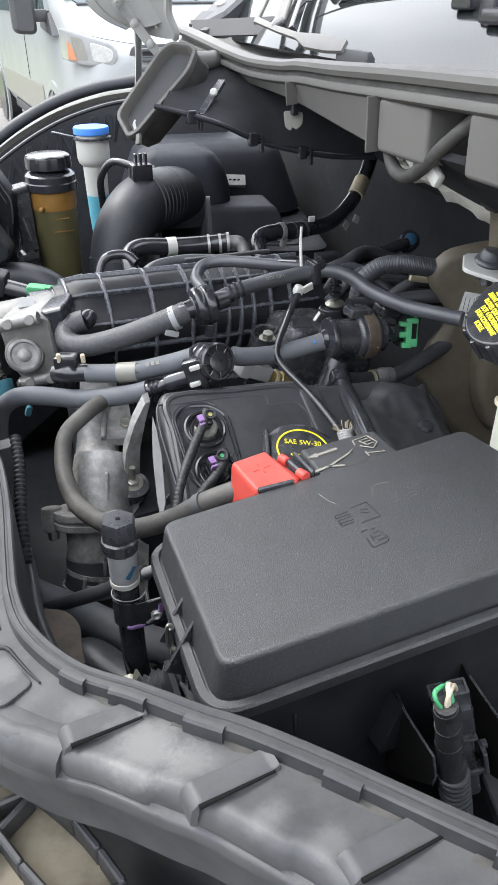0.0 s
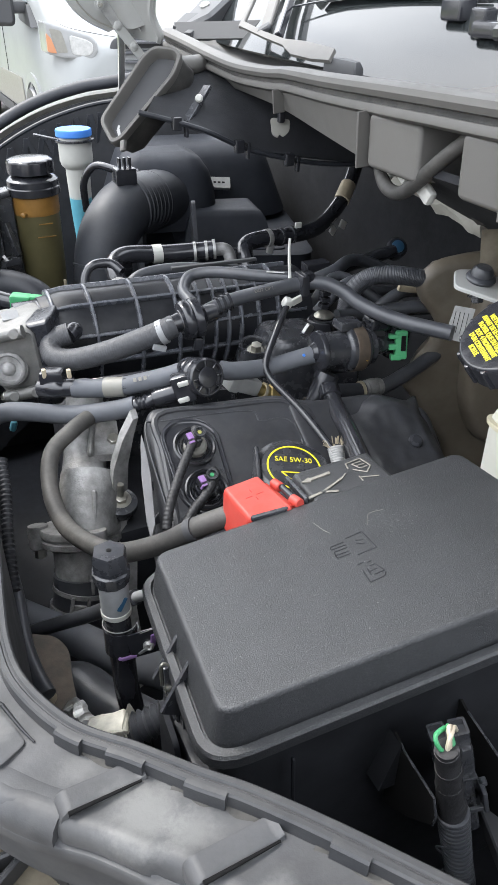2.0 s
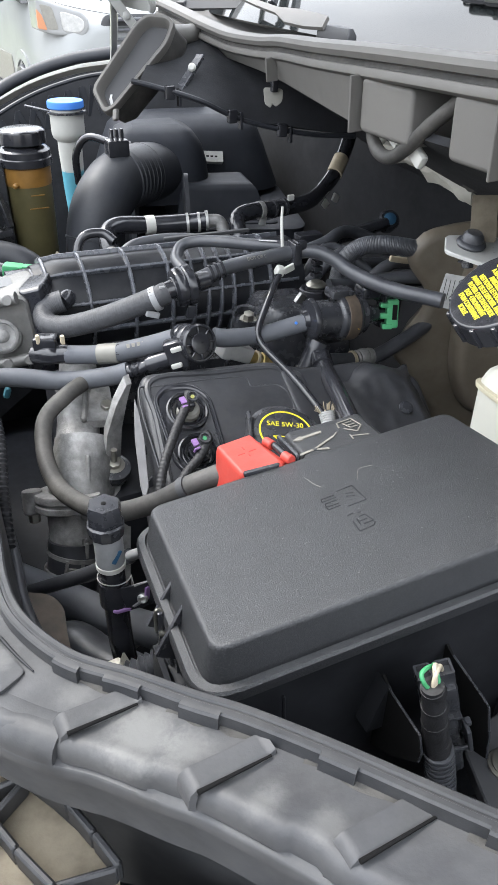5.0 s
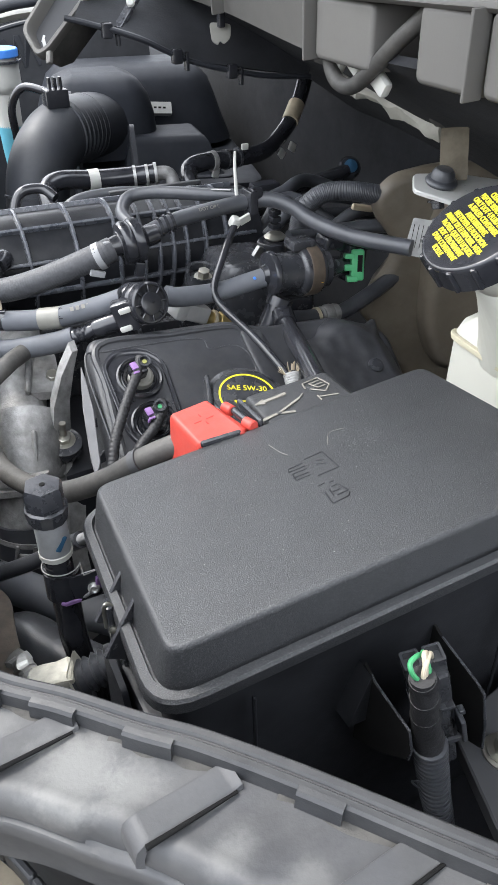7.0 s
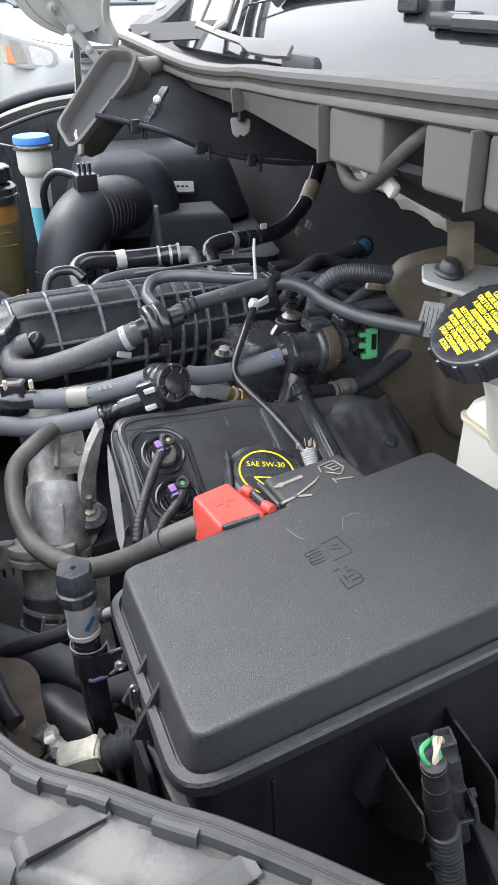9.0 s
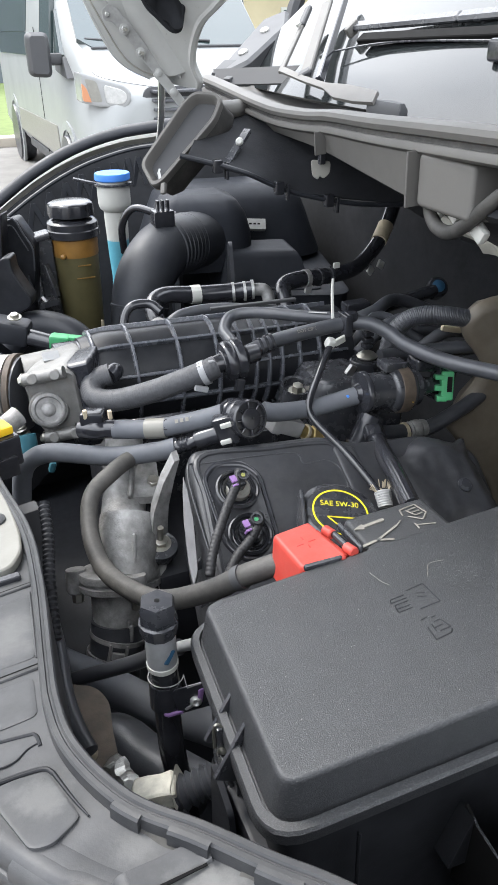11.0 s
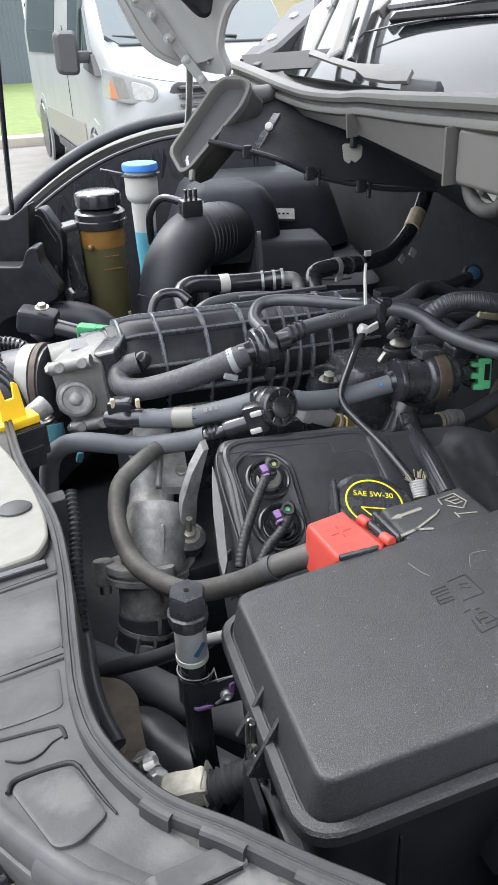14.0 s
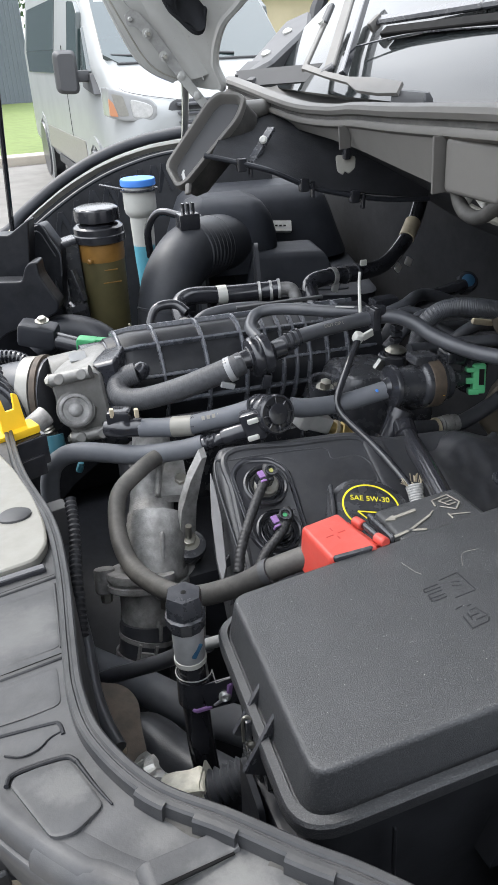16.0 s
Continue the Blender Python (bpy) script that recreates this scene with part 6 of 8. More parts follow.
part("block", box(box(B(), (0.284, 0.6235, 1.2215), (0.030, 0.018, 0.017), (0, 26, 2), 0.003), (0.270, 0.6237, 1.2285), (0.012, 0.022, 0.020), (0, 26, 2), 0.003), M_steel, fit)
part("stem", tube(B(), [(0.296, 0.624, 1.213), (0.330, 0.622, 1.197)], 0.0065, 12), M_brass, fit, "dull brass stem")
part("hex_nut", lathe(B(), [(0.0070, -0.004), (0.0084, -0.003), (0.0084, 0.003), (0.0070, 0.004)], axes((0.3135, 0.6231, 1.205), (0.9, 0, -0.42)), 6), M_brass, fit, smooth=20)
for p in ((0.305, 0.6237, 1.209), (0.322, 0.6225, 1.201)):
    band_on(fit, p, (0.9, 0, -0.42), 0.0078, 0.003, M_tan, "yellowed ring", "ring")
fit2 = thing("fuel_line", (0.43, 0.634, 1.15), "black fuel line with pale coupling", "fuel line")
part("line", tube(B(), [(0.385, 0.638, 1.183), (0.404, 0.636, 1.180), (0.435, 0.634, 1.176), (0.463, 0.633, 1.175), (0.50, 0.633, 1.188), (0.56, 0.64, 1.21)], 0.0085, 12), M_rubber, fit2)
part("coupling", lathe(B(), [(0.0095, 0), (0.0105, 0.002), (0.0095, 0.004), (0.0110, 0.007), (0.0110, 0.013), (0.0095, 0.015), (0.0105, 0.018), (0.0095, 0.022)], axes((0.437, 0.634, 1.176), (1, 0, -0.03)), 18), M_alu_dull, fit2)
band_on(fit2, (0.433, 0.634, 1.176), (1, 0, 0), 0.0100, 0.003, M_tan, "tan ring", "ring")

cool = hose("coolant_hose", "thick faded black hose curving below the cover", M_oldhose, 0.0079, [(0.126, 0.640, 1.211), (0.108, 0.628, 1.209), (0.084, 0.618, 1.195), (0.074, 0.590, 1.178), (0.073, 0.550, 1.173), (0.079, 0.510, 1.179), (0.098, 0.459, 1.194), (0.126, 0.425, 1.219), (0.147, 0.405, 1.242), (0.170, 0.392, 1.256)], None, 18)
band_on(cool, (0.1445, 0.4065, 1.240), (0.66, -0.55, 0.6), 0.0084, 0.006, M_trim, "grey plastic band")

# thermostat housing and lower hose
therm = thing("thermostat_housing", (0.1, 0.6, 1.0), "dull cast aluminium thermostat housing with bolts", "thermostat housing")
part("neck", tube(B(), [(0.140, 0.72, 1.20), (0.128, 0.675, 1.178), (0.114, 0.635, 1.155), (0.104, 0.610, 1.140)], (0.019, 0.023), 20), M_alu_dull, therm)
part("plate", slab(B(), [(0.112, 0.630), (0.150, 0.622), (0.158, 0.665), (0.128, 0.700)], [(0.0, 0.0), (0.0, 0.008)], lambda r, l: 1.165 + 0.4 * (l - 0.62), 0.006, 3), M_alu_dull, therm)
part("bowl", tube(B(), [(0.116, 0.622, 1.160), (0.112, 0.612, 1.150), (0.107, 0.602, 1.136), (0.101, 0.592, 1.120)], (0.027, 0.031), 28), M_alu_dull, therm)
FM = axes((0.0970, 0.598, 1.112), (-0.10, -0.38, -0.92))
part("flange", lathe(B(), [(0.030, -0.008), (0.0385, -0.0075), (0.0395, -0.006), (0.0395, -0.001), (0.0375, 0.0), (0.0375, 0.0025), (0.0395, 0.0035), (0.0395, 0.0085), (0.038, 0.0095), (0.026, 0.0100)], FM, 32), M_alu_dull, therm)
for a in (195, 80, 330):
    p = FM @ Vector((0.041 * math.cos(radians(a)), 0.041 * math.sin(radians(a)), 0.0))
    part("lug", lathe(B(), [(0.0095, -0.010), (0.0100, -0.009), (0.0100, 0.011), (0.0085, 0.013), (0.0, 0.013)], axes(p, (-0.10, -0.38, -0.92)), 18), M_alu_dull, therm)
    part("lug_bolt", bolt(B(), FM @ Vector((0.041 * math.cos(radians(a)), 0.041 * math.sin(radians(a)), 0.012)), (-0.10, -0.38, -0.92), 0.0055, 0.010), M_zinc, therm)
part("outlet", tube(B(), [(0.0955, 0.594, 1.104), (0.092, 0.585, 1.093), (0.088, 0.575, 1.080), (0.084, 0.570, 1.070)], (0.0285, 0.0235), 26), M_alu_dull, therm)
for a, b in (((0.107, 0.600, 1.165), (0.098, 0.575, 1.135)), ((0.094, 0.5555, 1.093), (0.086, 0.5475, 1.066)), ((0.132, 0.655, 1.196), (0.120, 0.625, 1.178))):
    part("casting_rib", bar(B(), a, b, 0.005, 0.008, bevel=0.0015), M_alu_dull, therm)
part("seam_ridge", bar(B(), (0.1120, 0.5845, 1.166), (0.1040, 0.5665, 1.128), 0.0045, 0.005, (0, -1, 0.6), 0.0015), M_alu_dull, therm)
for k in range(7):
    part("flash_mark", box(B(), (0.0965 - 0.0012 * k, 0.5655 - 0.001 * k, 1.098 - 0.0042 * k), (0.0026, 0.003, 0.0028), (20, 0, 12 * k), 0.0008), M_alu, therm)
part("lifting_rib", bar(B(), (0.0935, 0.5520, 1.090), (0.0905, 0.5480, 1.074), 0.0045, 0.006, (0, -1, 0.3), 0.0012), M_alu_dull, therm)
part("flange_bolt", bolt(B(), (0.147, 0.640, 1.179), (0, -0.4, 1), 0.006, 0.006), M_zinc, therm)
lower = thing("radiator_hose", (0.065, 0.56, 1.0), "black rubber radiator hose with spring clamp", "hose")
part("hose", tube(B(), [(0.085, 0.572, 1.082), (0.079, 0.563, 1.055), (0.071, 0.556, 1.02), (0.06, 0.55, 0.96)], 0.0245, 22), M_rubber, lower)
KM = axes((0.0802, 0.5645, 1.060), (0.33, 0.27, 0.9), (1, -0.4, -0.2))
for h0 in (-0.0115, 0.0075):
    part("clamp_band", lathe(B(), [(0.0246, h0), (0.0266, h0), (0.0266, h0 + 0.0042), (0.0246, h0 + 0.0042)], KM, 32, ring=True), M_alu_dull, lower, "dull steel spring clamp band")
for a in (-98, -66):
    part("clamp_tang", box(B(), (0.0268 * math.cos(radians(a)), 0.0268 * math.sin(radians(a)), 0.0), (0.0035, 0.0030, 0.0200), (0, 0, a), 0.0008, m=KM), M_alu_dull, lower)
part("clamp_bridge", box(B(), (0.0278 * math.cos(radians(-82)), 0.0278 * math.sin(radians(-82)), 0.0), (0.004, 0.012, 0.0075), (0, 0, -82), 0.0012, m=KM), M_alu_dull, lower)
stay = thing("engine_stay", (0.137, 0.6, 1.08), "grey metal stay bolted beside the valve cover", "bracket")
part("upper_arm", loft(B(), [[Vector(p) + Vector((a * w, a * w * 0.4, 0)) + Vector((0, 0.004 * c, 0.003 * c)) for a, c in ((-1, -1), (1, -1), (1, 1), (-1, 1))] for p, w in (((0.163, 0.610, 1.222), 0.003), ((0.153, 0.606, 1.205), 0.0062), ((0.1425, 0.602, 1.178), 0.0082), ((0.1375, 0.598, 1.150), 0.0088))]), M_alu_dull, stay)
part("lower_arm", loft(B(), [[Vector(p) + Vector((a * w, a * w * 0.4, 0)) + Vector((0, 0.004 * c, 0.003 * c)) for a, c in ((-1, -1), (1, -1), (1, 1), (-1, 1))] for p, w in (((0.1345, 0.586, 1.120), 0.0075), ((0.137, 0.578, 1.090), 0.0082), ((0.120, 0.54, 1.05), 0.010), ((0.115, 0.50, 0.99), 0.011))]), M_alu_dull, stay)
part("eye", lathe(B(), [(0.015, -0.006), (0.0165, 0.0), (0.0160, 0.006), (0.010, 0.008)], axes((0.1375, 0.594, 1.134), (0, -0.35, 1)), 24), M_black, stay)
part("bolt", bolt(B(), (0.1375, 0.593, 1.141), (0, -0.35, 1), 0.0068, 0.006), M_zinc, stay, "zinc nut")
part("stud", tube(B(), [(0.1375, 0.592, 1.146), (0.138, 0.589, 1.162)], 0.0032, 10, 2, rib=(0.0016, 0.0003)), M_zinc, stay)

# service port with its clamp
port = thing("service_port", (0.077, 0.358, 1.08), "black hex-capped service port on a metal body", "service port")
hexcap = part("hex_cap", lathe(B(), [(0.0100, -0.0145), (0.0112, -0.013), (0.0112, -0.003), (0.0102, 0.0), (0.0, 0.0002)], axes((0.0750, 0.3605, 1.2815), (0.02, 0.02, 1), (1, 0.2, 0)), 6), M_black, port, smooth=20)
part("cap_skirt", lathe(B(), [(0.0100, -0.024), (0.0108, -0.023), (0.0118, -0.017), (0.0118, -0.0145), (0.0105, -0.0135)], axes((0.0750, 0.3605, 1.2815), (0.02, 0.02, 1)), 12), M_black, port, smooth=20)
part("cap_hole", lathe(B(), [(0.0016, 0.0), (0.0016, 0.0004), (0.0, 0.0004)], axes((0.0750, 0.3605, 1.2816), (0, 0, 1)), 10), M_ink_shade, hexcap)
part("metal_body", lathe(B(), [(0.0088, 1.234), (0.0092, 1.236), (0.0092, 1.258)], pose(0.0748, 0.3595, 0), 24), M_grey, port)
part("pale_ring", lathe(B(), [(0.0090, 1.2315), (0.0096, 1.2322), (0.0096, 1.2355), (0.0090, 1.236)], pose(0.0748, 0.3595, 0), 24), M_white, port)
part("pen_mark", bar(B(), (0.0745, 0.3500, 1.241), (0.0800, 0.3518, 1.249), 0.0032, 0.0012, (0, -1, 0)), M_pen, port)
part("pipe", tube(B(), [(0.0748, 0.3594, 1.236), (0.0745, 0.356, 1.19), (0.074, 0.350, 1.165), (0.079, 0.352, 1.11), (0.085, 0.36, 1.05)], 0.0082, 14), M_gloss, port)
SDM = axes((0.0752, 0.3575, 1.2115), (0.05, 0.1, 1), (1, 0, 0))
part("saddle", loft(B(), [[SDM @ Vector((r * math.cos(a), r * math.sin(a), z)) for r, z in ((0.0094, -0.009), (0.0106, -0.009), (0.0106, 0.009), (0.0094, 0.009))] for a in (radians(100 + 12 * k) for k in range(21))]), M_gloss, port)
part("saddle_leg", bar(B(), (0.0770, 0.3475, 1.2110), (0.0965, 0.3420, 1.2160), 0.0018, 0.0185, (0.1, 0.1, 1), 0.0005), M_gloss, port)
part("saddle_edge", tube(B(), [SDM @ Vector((0.0108 * math.cos(a), 0.0108 * math.sin(a), 0.0120)) for a in (radians(100 + 12 * k) for k in range(21))] + [Vector((0.0850, 0.3452, 1.2220)), Vector((0.0965, 0.3420, 1.2258))], 0.0004, 6, 1), M_alu_dull, port, "pale worn edge")
for a, b, w in (((0.0715, 0.3465, 1.2030), (0.0820, 0.3450, 1.2040), 0.0032), ((0.0915, 0.3420, 1.2105), (0.0925, 0.3418, 1.2215), 0.0040), ((0.0700, 0.3470, 1.2045), (0.0725, 0.3464, 1.2030), 0.0024)):
    part("violet_paint", bar(B(), a, b, w, 0.0016, (0.25, -0.9, 0.0), 0.0006), M_purple, port, "violet paint mark")
part("pale_paint", bar(B(), (0.0830, 0.3446, 1.2050), (0.0885, 0.3428, 1.2100), 0.0034, 0.0016, (0.25, -0.9, 0.0), 0.0006), M_grey, port, "pale paint smear")
part("rivet", lathe(B(), [(0.0036, 0), (0.0036, 0.0012), (0.0022, 0.0026), (0.0012, 0.0014), (0.0, 0.0014)], axes((0.0890, 0.3425, 1.2125), (-0.3, -0.9, 0.2)), 16), M_steel, port)

# the paler hose colour stands in for skylight reaching this pipe
h = hose("low_pipe", "thick black pipe low in the bay, coloured paler for skylight", M_hose, 0.0155, [(0.0, 0.56, 1.093), (0.027, 0.534, 1.083), (0.059, 0.509, 1.072), (0.093, 0.472, 1.066), (0.135, 0.43, 1.065)])
h = hose("small_hose", "thin black hose with steel end", M_rubber, 0.0062, [(0.015, 0.51, 1.085), (0.034, 0.498, 1.100), (0.076, 0.469, 1.128), (0.093, 0.450, 1.150), (0.104, 0.428, 1.172)])
part("steel_end", tube(B(), [(0.104, 0.428, 1.172), (0.116, 0.404, 1.195)], 0.0042, 10), M_grey, h)
h = hose("lower_pipe", "black pipe low beside the fuse box", M_rubber, 0.022, [(0.02, 0.46, 1.06), (0.049, 0.437, 1.085), (0.064, 0.408, 1.09), (0.095, 0.365, 1.09)])
flap = thing("rubber_flap", (0.03, 0.41, 1.05), "brown stained rubber flap", "flap")
part("flap", slab(B(), [(0.018, 0.454), (0.0434, 0.442), (0.0490, 0.426), (0.0450, 0.402), (0.0425, 0.362), (0.030, 0.352), (0.012, 0.37)], [(0, -0.004), (0, 0.0)], lambda r, l: 1.146 - 0.25 * abs(r - 0.03), 0.01, 4), M_rust, flap)
part("pale_peg", lathe(B(), [(0.005, 0), (0.006, 0.004), (0.004, 0.010)], axes((0.0245, 0.373, 1.158), (0, -0.3, 1)), 12), M_tan, flap, "pale peg")
foil = thing("foil_wrap", (0.045, 0.36, 1.10), "crumpled silver foil wrap", "foil")
fb = B()
tube(fb, [(0.040, 0.372, 1.143), (0.043, 0.358, 1.143), (0.046, 0.345, 1.141)], 0.007, 10, 8)
for v in fb.verts:
    v.co += Vector((noise.noise(v.co * 190), noise.noise(v.co * 190 + Vector((5, 0, 0))), noise.noise(v.co * 190 + Vector((0, 9, 0))))) * 0.004
part("wrap", fb, M_foil, foil, smooth=5)
conn = thing("wrapped_connector", (0.055, 0.31, 1.15), "dirty white connector with corrugated black conduit", "connector")
blk = box(B(), (0.0510, 0.3010, 1.2010), (0.024, 0.016, 0.013), (0, -10, -16), 0.002)
bmesh.ops.subdivide_edges(blk, edges=blk.edges[:], cuts=2, use_grid_fill=True)
for v in blk.verts:
    v.co += Vector((noise.noise(v.co * 260), noise.noise(v.co * 260 + Vector((7, 0, 0))), noise.noise(v.co * 260 + Vector((0, 5, 0))))) * 0.0016
part("block", blk, M_wrap, conn, "crumpled yellowed white wrap", 15)
part("film", slab(B(), [(-0.004, -0.010), (0.008, -0.008), (0.005, 0.009), (-0.006, 0.012)], [(0, 0), (0.0006, 0.0006)], None, 0.001, 1, axes((0.0625, 0.2990, 1.2030), (0.8, -0.4, 0.4), (0, 0.3, 1))), M_wrap, conn, "torn pale film")
part("conduit", tube(B(), [(0.0615, 0.2975, 1.1985), (0.0665, 0.2960, 1.2000), (0.0720, 0.2950, 1.2020), (0.0780, 0.2940, 1.2040), (0.0860, 0.2930, 1.2070)], 0.0102, 20, rib=(0.0044, 0.0026)), M_rubber, conn, "corrugated black conduit")
single("pale_tube", tube(B(), [(0.034, 0.345, 1.150), (0.039, 0.335, 1.167), (0.041, 0.330, 1.175)], 0.0035, 8), M_label, "short pale tube end", "tube")
h = hose("edge_conduit", "corrugated black conduit along the rail", M_deep, 0.0046, [(0.034, 0.52, 1.26), (0.032, 0.499, 1.250), (0.029, 0.484, 1.241), (0.025, 0.464, 1.232), (0.020, 0.43, 1.21)], (0.004, 0.001))
h = hose("edge_cable", "black cable running down beside the rail", M_rubber, 0.0062, [(0.020, 0.45, 1.21), (0.020, 0.428, 1.199), (0.018, 0.401, 1.189), (0.020, 0.378, 1.182), (0.024, 0.360, 1.178)])

# ---- brake side ----
brake = thing("brake_reservoir", (0.38, 0.34, 1.10), "white translucent brake fluid reservoir with black cap", "reservoir")
part("tank", slab(B(), [(0.378, 0.300), (0.49, 0.27), (0.51, 0.39), (0.390, 0.405)], [(-0.006, 1.10), (0.0, 1.16), (0.0, 1.276), (-0.004, 1.286), (-0.012, 1.293)], None, 0.025, 6), M_res, brake)
part("seam", slab(B(), [(0.378, 0.300), (0.49, 0.27), (0.51, 0.39), (0.390, 0.405)], [(0.0, 0.0), (0.0025, 0.0008), (0.0030, 0.003), (0.0025, 0.005), (0.0, 0.006)], lambda r, l: 1.276 - 0.30 * (r - 0.38), 0.025, 6), M_seam, brake, "pale moulded seam")
CN = Vector((-0.608, 0.087, 0.79)).normalized()
CAPM = axes((0.3385, 0.3445, 1.3820), CN, (-0.31, -0.94, -0.14)) @ Matrix.Diagonal((0.955, 0.955, 1, 1))
part("neck", loft(B(), [[CAPM @ Vector((0.0275 * math.cos(a), 0.0275 * math.sin(a), -0.012)) for a in (2 * math.pi * k / 24 for k in range(24))],
                        [Vector((0.372 + 0.030 * math.cos(a), 0.345 + 0.030 * math.sin(a), 1.335)).lerp(CAPM @ Vector((0.027 * math.cos(a), 0.027 * math.sin(a), -0.03)), 0.6) for a in (2 * math.pi * k / 24 for k in range(24))],
                        [Vector((0.412 + 0.030 * math.cos(a), 0.345 + 0.034 * math.sin(a), 1.27)) for a in (2 * math.pi * k / 24 for k in range(24))]]), M_res, brake)
brake_cap = part("cap", lathe(B(), [(0.0315, -0.0190), (0.0345, -0.0180), (0.0345, -0.0030), (0.0335, -0.0008), (0.0320, 0.0), (0.0, 0.0)], CAPM, 64), M_gloss, brake, "black screw cap with yellow print")
for k in range(14):
    a = 2 * math.pi * k / 14
    part("grip", lathe(B(), [(0.0022, -0.017), (0.0024, -0.004), (0.0016, -0.0015), (0.0, -0.0012)], CAPM @ pose(0.0343 * math.cos(a), 0.0343 * math.sin(a), 0), 10), M_gloss, brake_cap)
LINES = ["WARNING.", "CLEAN FILLER CAP", "BEFORE REMOVING. USE", "ONLY DOT 4 FLUID FROM", "A SEALED CONTAINER.", "AVERTISSEMENT.", "NETTOYER LE BOUCHON", "AVANT DE LE DEPOSER. N'EM-", "PLOYER QUE DU LIQUIDE", "DOT 4 PROVENANT", "D'UN CONTENANT", "SCELLE."]
for k, text in enumerate(LINES):
    words("printed_line", text, 0.0047, CAPM @ pose(0.0, 0.0245 - 0.00445 * k, 0.0001), M_print, brake_cap, 0.00025, 0.80, 0.00016)
boost = thing("brake_booster", (0.55, 0.6, 1.0), "brown black painted brake booster drum", "brake booster")
part("shell", slab(B(), [(0.262, 1.321), (0.220, 1.311), (0.203, 1.293), (0.201, 1.282), (0.207, 1.267), (0.220, 1.252), (0.231, 1.237), (0.226, 1.215), (0.208, 1.189), (0.197, 1.160), (0.211, 1.145), (0.231, 1.110), (0.256, 1.085), (0.271, 1.03), (0.420, 1.03), (0.420, 1.325)],
                 [(-0.020, -0.06), (-0.006, -0.022), (0.0, -0.012), (-0.001, -0.006), (-0.006, -0.001), (-0.012, 0.0)], None, 0.020, 5, facing(0.790)), M_booster, boost)
part("step", slab(B(), [(0.262, 1.250), (0.266, 1.160), (0.274, 1.128), (0.291, 1.095), (0.40, 1.09), (0.40, 1.30), (0.275, 1.300)], [(0.004, -0.02), (0.0, 0.012), (-0.006, 0.020), (-0.014, 0.022)], None, 0.018, 5, facing(0.785)), M_booster, boost)
strap = thing("cowl_strap", (0.45, 0.48, 1.35), "bare steel support strap with a hole", "strap")
part("strap", slab(B(), [(-0.010, -0.002), (0.011, -0.002), (0.011, 0.036), (-0.010, 0.036)], [(0, -0.001), (0, 0.001)], None, 0.001, 2, axes((0.441, 0.474, 1.362), (-0.5, -0.75, 0.35), (0.91, -0.40, 0))), M_dusty, strap)
part("hole", lathe(B(), [(0.0034, 0), (0.0034, 0.0003), (0.0, 0.0003)], axes((0.4530, 0.4868, 1.3850), (-0.5, -0.75, 0.35)), 14), M_ink_shade, strap)
arm = thing("reservoir_bracket", (0.43, 0.47, 1.34), "pale painted reservoir bracket with black rubber stud", "bracket")
part("plate", slab(B(), [(0.398, 0.468), (0.418, 0.494), (0.455, 0.488), (0.50, 0.462), (0.52, 0.40), (0.44, 0.41)], [(0, -0.002), (0, 0.0), (-0.001, 0.001)], lambda r, l: 1.360 + 0.15 * (l - 0.47) - 0.06 * (r - 0.4), 0.006, 4), M_paint, arm)
part("rubber_stud", lathe(B(), [(0.0115, 0.0), (0.0125, 0.002), (0.0115, 0.004), (0.0092, 0.005), (0.0086, 0.009), (0.0062, 0.0118), (0.0, 0.0125)], axes((0.4265, 0.4705, 1.3605), (0.0, -0.2, 1)), 28), M_rubber, arm, "black rubber stud")
part("stud_nut", bolt(B(), (0.4180, 0.462, 1.352), (0, -0.3, -1), 0.005, 0.006), M_black, arm)
edge = thing("scuttle_edge", (0.48, 0.55, 1.37), "rough grey metal scuttle edge with white sealant", "scuttle")
part("edge", loft(B(), [[Vector(p) + Vector(o) for o in ((0, 0, 0.028), (-0.004, -0.004, 0.010), (0.004, 0, -0.004), (0.03, 0.01, 0.0))] for p in ((0.44, 0.68, 1.418), (0.469, 0.614, 1.406), (0.474, 0.579, 1.396), (0.474, 0.535, 1.386), (0.50, 0.50, 1.386), (0.54, 0.44, 1.385), (0.62, 0.30, 1.385))]), M_oldhose, edge)
part("dimple", lathe(B(), [(0.014, 0.006), (0.011, 0.0), (0.006, -0.004), (0.0, -0.005)], axes((0.476, 0.532, 1.388), (0.3, 0.3, 1)), 18), M_oldhose, edge)
sb = tube(B(), [(0.455, 0.655, 1.402), (0.478, 0.620, 1.391), (0.488, 0.585, 1.383), (0.492, 0.545, 1.376)], (0.007, 0.010), 10, 6)
for v in sb.verts:
    v.co += Vector((noise.noise(v.co * 90), 0, noise.noise(v.co * 90 + Vector((0, 9, 0))))) * 0.005
part("sealant", sb, M_seal, edge, "lumpy pale sealant")
drain = thing("cowl_drain_hose", (0.365, 0.5, 1.42), "grey rubber drain hose bent below the cowl", "hose")
part("hose", tube(B(), [(0.378, 0.556, 1.452), (0.371, 0.548, 1.438), (0.368, 0.533, 1.427), (0.366, 0.512, 1.4265), (0.3655, 0.492, 1.438), (0.364, 0.462, 1.461), (0.372, 0.436, 1.484)], 0.0056, 14), M_oldhose, drain)
for p in ((0.375, 0.545, 1.438), (0.374, 0.520, 1.440), (0.373, 0.487, 1.432)):
    part("pale_clip", box(B(), p, (0.008, 0.018, 0.012), (30, 0, 0), 0.003), M_white, drain, "pale plastic clip")
